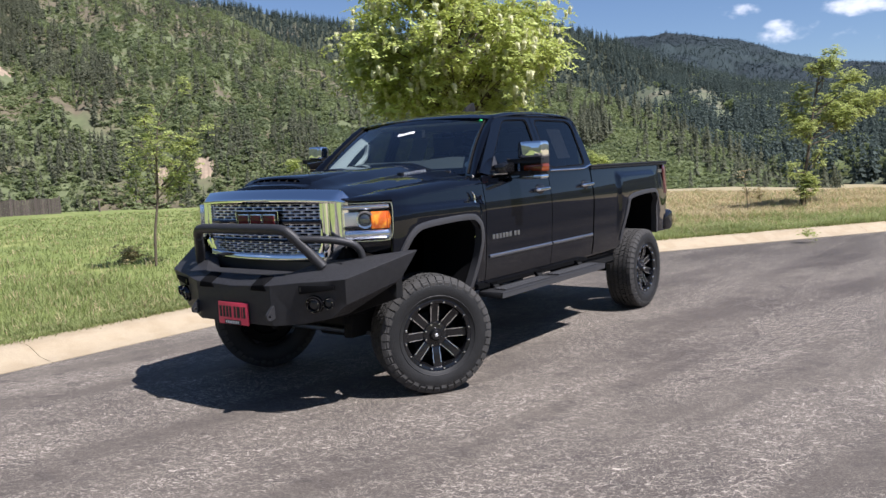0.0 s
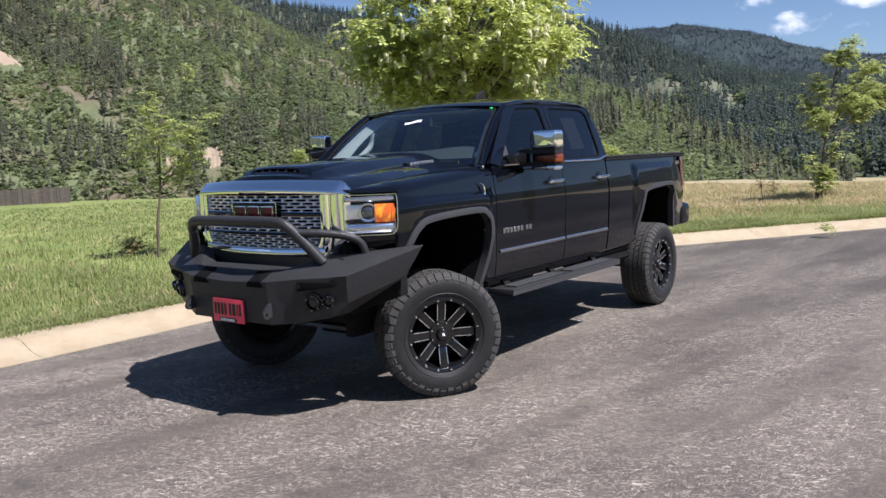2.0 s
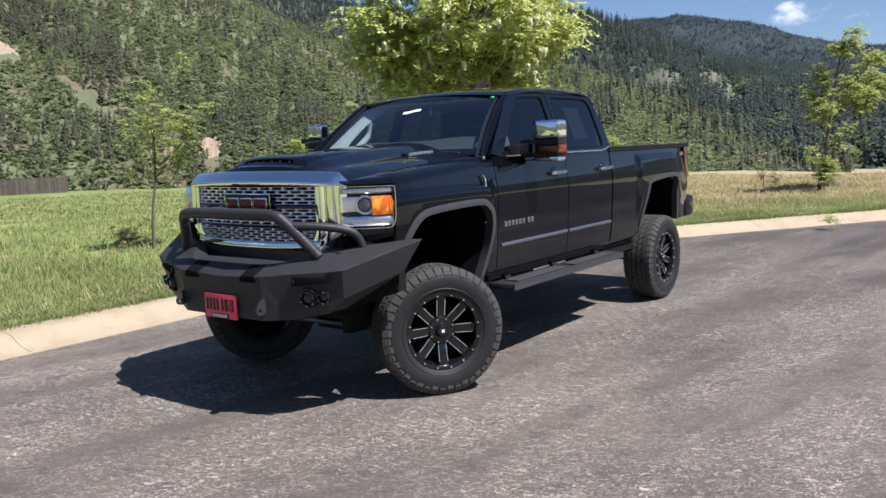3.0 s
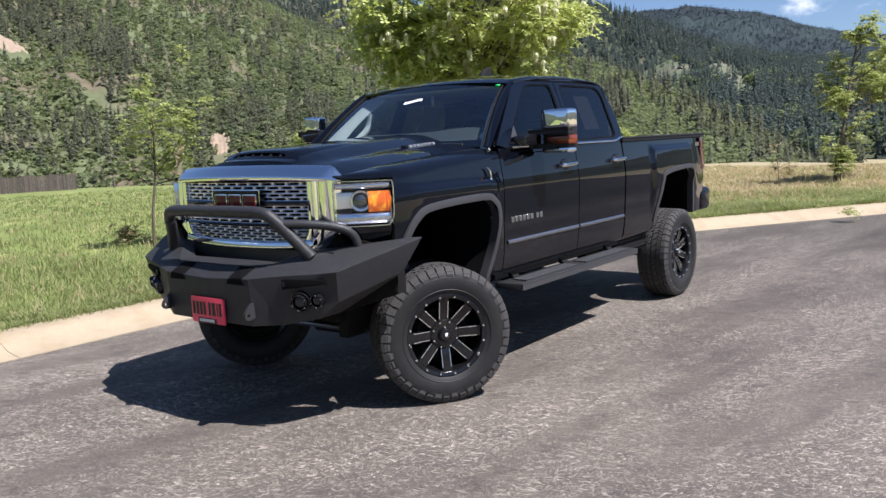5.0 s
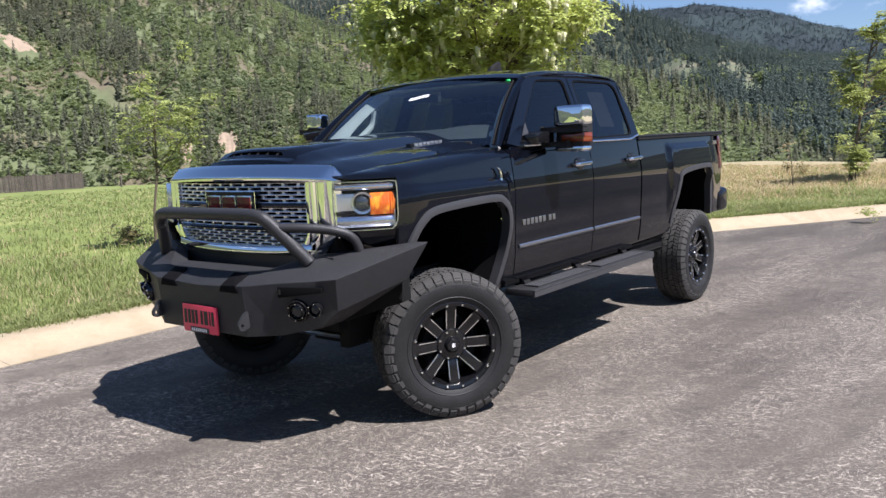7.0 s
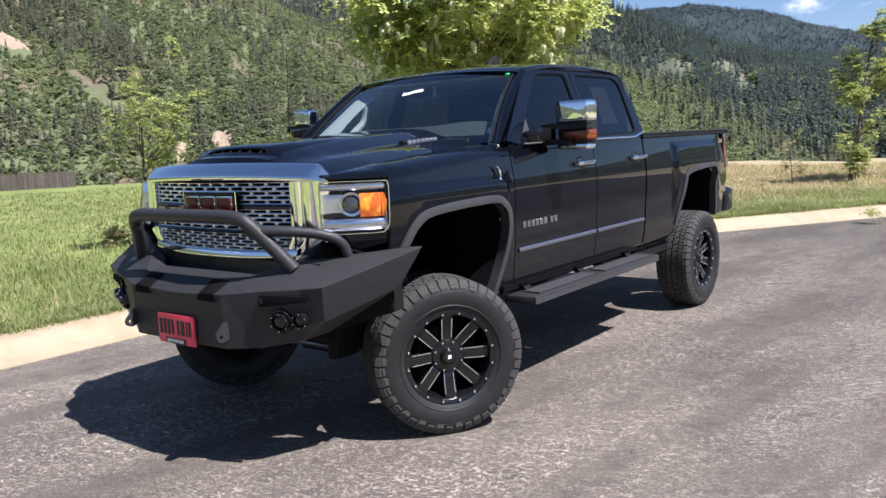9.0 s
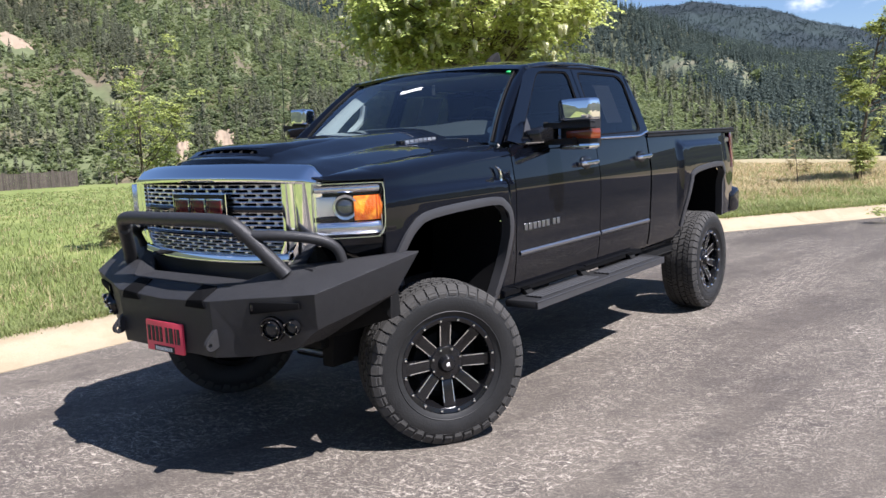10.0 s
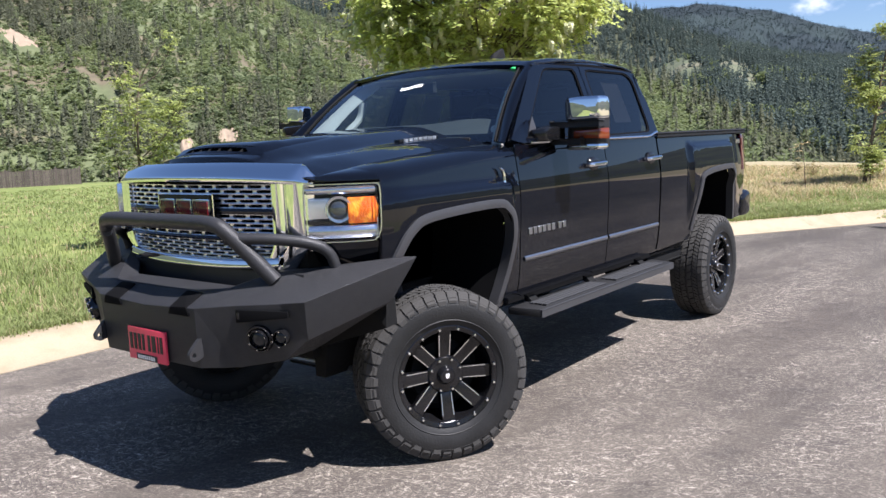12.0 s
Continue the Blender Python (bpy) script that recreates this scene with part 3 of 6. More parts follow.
def scatter(height, az0, az1, r_base, r_top, count, rng, keep, reach=1.03, near=0.0):
    """Places over a hillside, even over its area, where keep(az, u, x, y) says so."""
    out = []
    tries = 0
    while len(out) < count and tries < count * 12:
        tries += 1
        az = rng.uniform(az0, az1)
        rb, rt = lerp_table(r_base, az), lerp_table(r_top, az)
        r = math.sqrt(rng.uniform(rb * rb, (rt * reach) ** 2))
        u = (r - rb) / (rt - rb)
        x, y = HUB.x + r * math.cos(radians(az)), HUB.y + r * math.sin(radians(az))
        if u >= near and keep(az, u, x, y):
            out.append((x, y, height(az, r), az, u))
    return out


rng = random.Random(4)
spires = [conifer_shape(44, rng) for _ in range(6)]
thin_spires = [conifer_shape(26, rng) for _ in range(5)]
crowns = [broadleaf_shape(46, rng) for _ in range(8)]
shrubs = [broadleaf_shape(20, rng, 1.35) for _ in range(8)]


def patch(x, y, scale, seed):
    return noise.fractal(Vector((x * scale, y * scale, seed)), 0.8, 2.0, 3)


# banks of bare soil: bearing, slope of sight, half width in degrees, half depth
BANKS = [("bluff", "sandy bare bluff cut into the hillside", 244.2, 0.124, 1.2, 10), ("soil_bank", "eroded reddish soil bank among the trees", 232.2, 0.012, 0.7, 11),
         ("soil_bank", "eroded reddish soil bank among the trees", 234.9, 0.004, 0.5, 10)]


def bank_reach(az, slope):
    rb, rt = lerp_table(BASE_A, az), lerp_table(TOP_A, az)
    return next(q for q in np.linspace(rb, rt, 400) if za(az, q) + 1.5 - 1.7 >= slope * q or q >= rt)


BANK_PLACES = [(az, bank_reach(az, slope), wide, tall) for _, _, az, slope, wide, tall in BANKS]


def on_bank(x, y):
    r = math.hypot(x - HUB.x, y - HUB.y)
    a = math.degrees(math.atan2(y - HUB.y, x - HUB.x)) % 360
    return any(((a - az) / wide) ** 2 + ((r - q + 0.8 * tall) / (1.7 * tall)) ** 2 < 0.75 for az, q, wide, tall in BANK_PLACES)


# belts of conifers and thin stretches of soil on the hillside: bearing, slope of sight, half width in degrees, half height
BELTS = [(243.8, 0.158, 2.8, 0.036), (241.0, 0.132, 1.7, 0.028), (238.6, 0.108, 1.5, 0.032), (238.7, 0.082, 0.8, 0.022), (240.0, 0.018, 3.2, 0.026), (244.6, 0.022, 1.4, 0.026),
         (234.6, 0.010, 1.6, 0.022), (230.2, 0.042, 1.7, 0.028), (226.0, 0.034, 2.0, 0.020), (206.0, 0.030, 2.0, 0.016)]
THIN = [(239.0, 0.074, 0.8, 0.007), (241.2, 0.102, 1.4, 0.006), (239.8, 0.146, 1.8, 0.012), (230.6, 0.090, 0.9, 0.010), (226.2, 0.108, 1.3, 0.012), (245.3, -0.004, 1.0, 0.007),
        (235.6, -0.008, 0.9, 0.010), (203.6, 0.030, 0.7, 0.012), (206.4, 0.052, 1.0, 0.012), (236.6, 0.120, 0.7, 0.012), (222.5, 0.092, 1.6, 0.010)]


def inside(spots, x, y, ragged):
    """How deep a place on the hillside lies inside the nearest of the spots: below 1 is inside."""
    r = math.hypot(x - HUB.x, y - HUB.y)
    az = math.degrees(math.atan2(y - HUB.y, x - HUB.x)) % 360
    slope = (za(az, r) - 1.7) / r
    return min(((az - a) / wa) ** 2 + ((slope - e) / we) ** 2 for a, e, wa, we in spots) + ragged * patch(x, y, 0.02, 3)


def dark_wood(x, y):
    return inside(BELTS, x, y, 0.7) < 0.9


def thin(x, y):
    return inside(THIN, x, y, 0.9) < 0.9


def conifer_here(az, u, x, y):
    if on_bank(x, y):
        return False
    if dark_wood(x, y):
        return rng.random() < (0.4 if thin(x, y) else 0.55 if az < 235 else 0.9)
    return rng.random() < (0.02 if az < 214 else 0.07 if u < 0.5 else 0.035)


def scrub_here(az, u, x, y):
    if on_bank(x, y) or patch(x, y, 0.03, 8) > 0.62:
        return False
    return rng.random() < (0.6 if thin(x, y) else 0.75 if dark_wood(x, y) else 1.0)


trees_a = scatter(za, 190, 252, BASE_A, TOP_A, 3500, rng, conifer_here)
trees_a += scatter(za, 192, 252, BASE_A, TOP_A, 900, rng, lambda az, u, x, y: u < 0.10 and not on_bank(x, y) and rng.random() < (0.12 if az < 214 else 0.7))
woods("hillside_conifers", "dark green conifers scattered over the hillside", spires,
      [(x, y, z - 0.5, rng.uniform(5, 13) * (0.62 + 0.38 * min(1, u * 1.6)), rng.uniform(0.7, 1.05), rng.uniform(0, 6.3), rng.randrange(6)) for x, y, z, az, u in trees_a], CONIFER)
scrub_a = scatter(za, 190, 252, BASE_A, TOP_A, 44000, rng, scrub_here)
scrub_a += scatter(za, 192, 252, BASE_A, TOP_A, 19000, rng, lambda az, u, x, y: u < 0.45 and scrub_here(az, u, x, y))
sides = ([], [])
for x, y, z, az, u in scrub_a:
    sides[patch(x, y, 0.022, 31) + rng.gauss(0, 0.16) > 0.12].append((x, y, z - 0.7, rng.uniform(1.1, 3.3), rng.uniform(1.3, 2.2), rng.uniform(0, 6.3), rng.randrange(8)))
woods("hillside_broadleaf_trees", "fresh green broadleaf scrub on the hillside", shrubs, sides[0], BROAD)
woods("hillside_dark_scrub", "deeper green scrub between the fresh leaves", shrubs, sides[1], DEEP)


def behind_spur(az, x, y):
    """Whether a place lies past the crest of the near hillside."""
    return math.hypot(x - HUB.x, y - HUB.y) > lerp_table(TOP_A, az) * 1.1 or az < 193.2


def not_cleared(az, u, x, y):
    if not behind_spur(az, x, y):
        return False
    edge = 1.1 * patch(x, y, 0.018, 2)
    if rng.random() < 0.03:
        return True
    slope = (zd(az, math.hypot(x - HUB.x, y - HUB.y)) - 1.7) / math.hypot(x - HUB.x, y - HUB.y)
    left = ((az - 201.7) / 1.8) ** 2 + ((slope - 0.066) / 0.015) ** 2
    right = ((az - 198.4 - (slope - 0.066) * 55) / 1.0) ** 2 + ((slope - 0.057) / 0.026) ** 2
    return min(left, right) > 1 + edge


trees_d = scatter(zd, 182, 206, [(170, 330), (206, 420)], [(170, 900), (206, 1000)], 9000, rng, not_cleared)
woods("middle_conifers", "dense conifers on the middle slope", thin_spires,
      [(x, y, z - 0.5, rng.uniform(8, 16), rng.uniform(0.8, 1.1), rng.uniform(0, 6.3), rng.randrange(5)) for x, y, z, az, u in trees_d], HAZED_CONIFER)
scrub_d = scatter(zd, 182, 206, [(170, 330), (206, 420)], [(170, 900), (206, 1000)], 700, rng, lambda az, u, x, y: patch(x, y, 0.008, 17) > 0.12 and not_cleared(az, u, x, y))
woods("middle_broadleaf_trees", "light green broadleaf trees among the conifers", crowns,
      [(x, y, z - 0.5, rng.uniform(6, 12), rng.uniform(0.9, 1.4), rng.uniform(0, 6.3), rng.randrange(8)) for x, y, z, az, u in scrub_d], BROAD)
trees_b = scatter(zb, 194, 236, [(192, 900), (245, 900)], [(192, 1150), (200, 1300), (245, 1700)], 9000, rng, lambda az, u, x, y: u > 0.3)
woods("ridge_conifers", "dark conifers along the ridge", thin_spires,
      [(x, y, z - 0.5, rng.uniform(10, 19), rng.uniform(0.8, 1.2), rng.uniform(0, 6.3), rng.randrange(5)) for x, y, z, az, u in trees_b], HAZED_CONIFER)


# ---- bare ground on the hillside ----
def bare_patch(name, label, az, slope, wide, tall, mat):
    """A bank of bare soil lying on the hillside where it is seen at that slope."""
    r = bank_reach(az, slope)
    n, m = 16, 10
    vs, fs = [], []
    for i in range(n + 1):
        for j in range(m + 1):
            t, k = i / n * 2 - 1, j / m * 2 - 1
            edge = max(0, 1 - t * t - k * k * 0.9)
            a = az + wide * t
            q = r + tall * k
            z = za(az + wide * t, q) + 2.2 * math.sqrt(edge) - 1.0 + 1.0 * noise.noise(Vector((a * 9, q * 0.2, 3)))
            vs.append((HUB.x + q * math.cos(radians(a)), HUB.y + q * math.sin(radians(a)), z))
    for i in range(n):
        for j in range(m):
            q = i * (m + 1) + j
            fs.append((q, q + 1, q + m + 2, q + m + 1))
    tagged(raw(name, vs, fs, mat, True), label, "hill", kind="structure")


tiny_spires = [conifer_shape(13, rng) for _ in range(4)]
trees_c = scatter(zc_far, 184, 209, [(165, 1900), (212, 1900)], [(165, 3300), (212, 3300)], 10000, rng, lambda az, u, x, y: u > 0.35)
woods("far_ridge_conifers", "tiny conifers on the far ridge tinted blue for haze", tiny_spires,
      [(x, y, z - 1, rng.uniform(7, 13), rng.uniform(1.3, 1.9), rng.uniform(0, 6.3), rng.randrange(4)) for x, y, z, az, u in trees_c], FAR_HAZED)
for nm, text, az, slope, wide, tall in BANKS:
    bare_patch(nm, text, az, slope, wide, tall, BARE_ROCK)


# ---- truck materials ----
PAINT = material("black_paint", (0.0028, 0.0036, 0.0062), 0.012, spec=0.44)
CHROME = material("chrome", (0.90, 0.905, 0.91), 0.035, 1.0)
ALLOY = material("bright_alloy", (0.55, 0.55, 0.56), 0.28, 1.0)
MESH_METAL = material("grille_alloy", (0.74, 0.74, 0.76), 0.30, 1.0)
LAMP_CHROME = material("lamp_reflector", (0.76, 0.77, 0.79), 0.22, 1.0)
SATIN = material("satin_reflector", (0.90, 0.90, 0.90), 0.38, 1.0)
DARK_AMBER = material("dark_amber_lens", (0.17, 0.028, 0.003), 0.12, coat=1.0)
MILLED = material("milled_alloy", (0.85, 0.85, 0.85), 0.25, 1.0)
GLOSS_BLACK = material("gloss_black", (0.008, 0.008, 0.009), 0.15)
COATED = material("textured_black_coating", (0.027, 0.027, 0.029), 0.48, vary=0.25, scale=30, fine=420, bump=0.4, spec=0.34)
TUBE_BLACK = material("satin_black_tube", (0.031, 0.031, 0.033), 0.42, vary=0.15, scale=30, fine=300, bump=0.2, spec=0.3)
PLASTIC = material("black_plastic", (0.011, 0.011, 0.012), 0.62, vary=0.15, scale=12, fine=200, bump=0.1)
GREY_PLASTIC = material("grey_moulding", (0.042, 0.042, 0.045), 0.45, vary=0.1, scale=10, fine=200, bump=0.1)
STEP_PAD = material("step_pad", (0.034, 0.034, 0.036), 0.6, vary=0.12, scale=10, fine=160, bump=0.15)
RUBBER = material("tyre_rubber", (0.019, 0.019, 0.019), 0.55, vary=0.25, scale=9, fine=120, bump=0.2, spec=0.28)
TREAD = material("tyre_tread", (0.045, 0.043, 0.040), 0.85, vary=0.22, scale=9, fine=140, bump=0.2)
# near-black that carries the shade of openings and arches; also black window seals
SHADE_AND_SEAL = material("shade_and_seal_black", (0.0045, 0.0045, 0.005), 0.9, spec=0.1)
UNDER = material("underbody", (0.011, 0.011, 0.011), 0.8, vary=0.2, scale=6, fine=60, spec=0.15)
# yellow patches in the amber stand in for highlights on its facets
AMBER = material("amber_lens", (0.74, 0.13, 0.006), 0.10, coat=1.0, vary=0.2, scale=22, fine=90, bump=0.5, second=(0.95, 0.36, 0.02), cut=(0.50, 0.62), stretch=(1, 1, 0.5))
RED_LENS = material("red_lens", (0.075, 0.004, 0.006), 0.12, coat=1.0)
RED_ENAMEL = material("red_enamel", (0.11, 0.008, 0.012), 0.25, coat=0.4)
PLATE_RED = material("plate_red", (0.78, 0.055, 0.11), 0.4, vary=0.06, scale=20, fine=100)
INK = material("ink_black", (0.012, 0.012, 0.013), 0.5)
WHITE = material("white_paper", (0.82, 0.82, 0.80), 0.6)
GREEN_DOT = material("green_sticker", (0.03, 0.55, 0.14), 0.5)
TRIM = material("light_cabin_trim", (0.62, 0.61, 0.57), 0.8, vary=0.1, scale=10, fine=90)
DASH = material("dash_top", (0.062, 0.065, 0.063), 0.6, vary=0.25, scale=5, fine=90)
CABIN = material("dark_cabin", (0.035, 0.034, 0.034), 0.7, vary=0.15, scale=10, fine=90)
SEAT = material("seat_leather", (0.06, 0.055, 0.052), 0.5, vary=0.15, scale=10, fine=90)
SCREEN = glass_material("windscreen_glass", (0.68, 0.77, 0.78), face_on=0.17)
TINTED = glass_material("dark_tinted_glass", (0.16, 0.175, 0.18), face_on=0.045)
PRIVACY = glass_material("privacy_glass", (0.12, 0.125, 0.13), face_on=0.045)
BACK_GLASS = glass_material("back_glass", (0.04, 0.042, 0.045), face_on=0.045)
LENS = glass_material("lamp_lens", (0.96, 0.97, 0.98))
FOG_GLASS = material("fog_glass", (0.03, 0.032, 0.035), 0.05, 0.3)
PROJECTOR = material("projector_glass", (0.03, 0.035, 0.04), 0.02, coat=1.0, spec=1.0)
MIRROR = material("mirror_glass", (0.9, 0.9, 0.9), 0.01, 1.0)

truck = new("pickup_truck")
tagged(truck, "lifted glossy black crew-cab pickup truck with steel bumper and big tyres", "pickup truck")


def smoothstep(a, b, x):
    t = min(1, max(0, (x - a) / (b - a)))
    return t * t * (3 - 2 * t)


SIDE = [(0.66, 0.940), (0.74, 0.960), (0.80, 0.972), (0.88, 0.982), (0.95, 0.986), (1.02, 0.988), (1.10, 0.9935), (1.20, 0.9985), (1.28, 1.0), (1.33, 0.9985), (1.365, 0.9952), (1.40, 0.9900), (1.445, 0.9830), (1.52, 0.9710), (1.60, 0.9580), (1.70, 0.93)]


def window_y(z):
    return 1.605 - 0.4 * z


def swell(x, z, x0, x1, z1):
    """The raised wheel-arch panel."""
    return smoothstep(x0 - 0.03, x0 + 0.02, x) * (1 - smoothstep(x1 - 0.02, x1 + 0.03, x)) * (1 - smoothstep(z1 - 0.022, z1 + 0.03, z)) * smoothstep(0.82, 1.12, z)


def side_y(x, z):
    y = lerp_table(SIDE, z)
    y += 0.034 * swell(x, z, -4.32, -3.32, 1.50) + 0.040 * swell(x, z, -0.70, 0.45, 1.385)
    y -= 0.05 * smoothstep(0.15, 0.5, x) ** 2 + 0.026 * smoothstep(-4.42, -4.8, x)
    return y


FRONT_ARCH = [(0.40, 0.96), (0.335, 1.10), (0.25, 1.205), (0.10, 1.252), (-0.42, 1.268), (-0.55, 1.235), (-0.605, 1.15), (-0.60, 0.92), (-0.53, 0.70)]
REAR_ARCH = [(-3.40, 0.80), (-3.425, 0.95), (-3.50, 1.17), (-3.60, 1.255), (-4.16, 1.285), (-4.28, 1.24), (-4.345, 1.10), (-4.38, 0.86), (-4.40, 0.80)]


def arch_z(outline, x):
    lo, hi = min(p[0] for p in outline), max(p[0] for p in outline)
    if not lo < x < hi:
        return 0
    best = 0
    for (xa, z0), (xb, z1) in zip(outline, outline[1:]):
        if min(xa, xb) <= x <= max(xa, xb) and xa != xb:
            best = max(best, z0 + (z1 - z0) * (x - xa) / (xb - xa))
    return best


def columns(x0, x1, step, extra=()):
    n = max(2, round(abs(x1 - x0) / step))
    xs = [x0 + (x1 - x0) * i / n for i in range(n + 1)]
    return sorted(set(xs + [e for e in extra if min(x0, x1) < e < max(x0, x1)]))


def both(name, bm, mat, parent, label="", angle=35):
    """A part and its twin on the other side."""
    other = flipped(bm)
    return part(name, bm, mat, parent, label, angle=angle), part(name, other, mat, parent, label, angle=angle)


# ---- body panels ----
VROW = [i / 36 for i in range(37)]

# front wings: upright side, then a rounded shoulder in to the bonnet gap
BONNET_EDGE = [(0.70, 1.475), (0.55, 1.500), (0.30, 1.530), (0.0, 1.555), (-0.40, 1.583), (-0.82, 1.60)]
BONNET_MID = [(0.70, 1.538), (0.66, 1.560), (0.60, 1.580), (0.55, 1.592), (0.40, 1.620), (0.0, 1.658), (-0.50, 1.690), (-0.82, 1.70)]


def wing(x, v):
    low = max(0.74, arch_z(FRONT_ARCH, x)) if x < 0.40 else 0.96 if x < 0.43 else 1.464
    edge = lerp_table(BONNET_EDGE, x)
    rise = min(0.085, edge - low - 0.004)
    shoulder = edge - rise
    if x > 0.43:
        ys = 1.008 - (x - 0.425) * 1.03
        a = v * math.pi / 2
        return (x, ys + (0.800 - ys) * (1 - math.cos(a)), low + (edge - low) * math.sin(a) ** 0.9)
    if v <= 0.72:
        z = low + (shoulder - low) * v / 0.72
        return (x, side_y(x, z), z)
    a = (v - 0.72) / 0.28 * math.pi / 2
    ys = side_y(x, shoulder)
    return (x, ys + (0.800 - ys) * (1 - math.cos(a)) ** 1.0, shoulder + rise * math.sin(a) ** 0.9)


bm = sheet(columns(-0.742, 0.632, 0.02, (-0.604, -0.602, -0.598, 0.333, 0.337, 0.399, 0.429, 0.431)), VROW, wing, 0.004)
both("front_wing", bm, PAINT, truck)


def bonnet(x, y):
    e, m = lerp_table(BONNET_EDGE, x), lerp_table(BONNET_MID, x) - 0.009
    k = min(1, abs(y) / 0.79)
    z = e + (m - e) * (1 - k ** 2.4)
    z += 0.029 * (1 - smoothstep(0.28, 0.48, abs(y))) * smoothstep(0.68, 0.5, x) - 0.012 * math.exp(-((abs(y) - 0.52) / 0.05) ** 2) * smoothstep(0.6, 0.2, x)
    bow = 0.07 * (y / 0.79) ** 2
    return (x - bow * smoothstep(0.2, 0.70, x), y, z)


ys = [-0.793 + 1.586 * i / 64 for i in range(65)]
part("bonnet", sheet(columns(-0.735, 0.70, 0.03), ys, bonnet, 0.006), PAINT, truck)

# air scoop on the bonnet
scoop = part("scoop", sheet(columns(-0.30, 0.546, 0.025), [-0.40 + 0.80 * i / 48 for i in range(49)],
             lambda x, y: (x - 0.035 * (y / 0.33) ** 2, y, bonnet(x, y)[2] - 0.008 + (0.026 + 0.016 * smoothstep(0.30, 0.54, x)) * (1 - smoothstep(0.24, 0.39, abs(y))) * smoothstep(-0.30, 0.35, x)), 0.004), PAINT, truck)


def scoop_face(p, back=0.0):
    """A place on the scoop's sloping front: across, and from foot (0) to brow (1)."""
    y, v = p[0], p[1]
    bow = 0.035 * (y / 0.33) ** 2
    return Vector((0.612 - 0.068 * v - bow - back, y, 1.596 + 0.050 * v - 0.020 * (y / 0.34) ** 2 - back * 0.6))


outer = rounded([(-0.37, 0.0), (0.37, 0.0), (0.325, 1.0), (-0.325, 1.0)], [0.10, 0.10, 0.10, 0.10])
inner = rounded([(-0.262, 0.42), (0.262, 0.42), (0.225, 0.80), (-0.225, 0.80)], [0.05, 0.05, 0.05, 0.05])
part("scoop_frame", ring_panel(outer, inner, scoop_face, 0.008, 96), PAINT, scoop)
# near-black panel behind the frame gives the mouth its shade
part("scoop_mouth_shade", fill_panel(rounded([(-0.30, 0.1), (0.30, 0.1), (0.26, 1.0), (-0.26, 1.0)], 0.05), lambda p: scoop_face(p, 0.024), 0.006), SHADE_AND_SEAL, scoop)


def apron(x, y):
    """A shallow lip round the foot of the scoop, its outer edge turned down to the bonnet."""
    k = abs(y) / 0.40
    u = (x - 0.560) / 0.115
    level = 1.613 - 0.030 * k ** 3 - 0.026 * u
    drop = smoothstep(0.86, 1.0, u) + smoothstep(0.90, 1.0, k)
    return (x - 0.050 * k ** 2, y, level - 0.030 * min(1, drop))


part("scoop_lip", sheet([0.560 + 0.115 * i / 16 for i in range(17)], [-0.40 + 0.80 * i / 48 for i in range(49)], apron, 0.004), PAINT, scoop)
for y in (-0.20, -0.12, -0.04, 0.04, 0.12, 0.20):
    part("scoop_slat", hull([tuple(scoop_face((y + a, v), b)) for a in (-0.005, 0.005) for v in (0.30, 0.86) for b in (0.006, 0.016)]), UNDER, scoop)

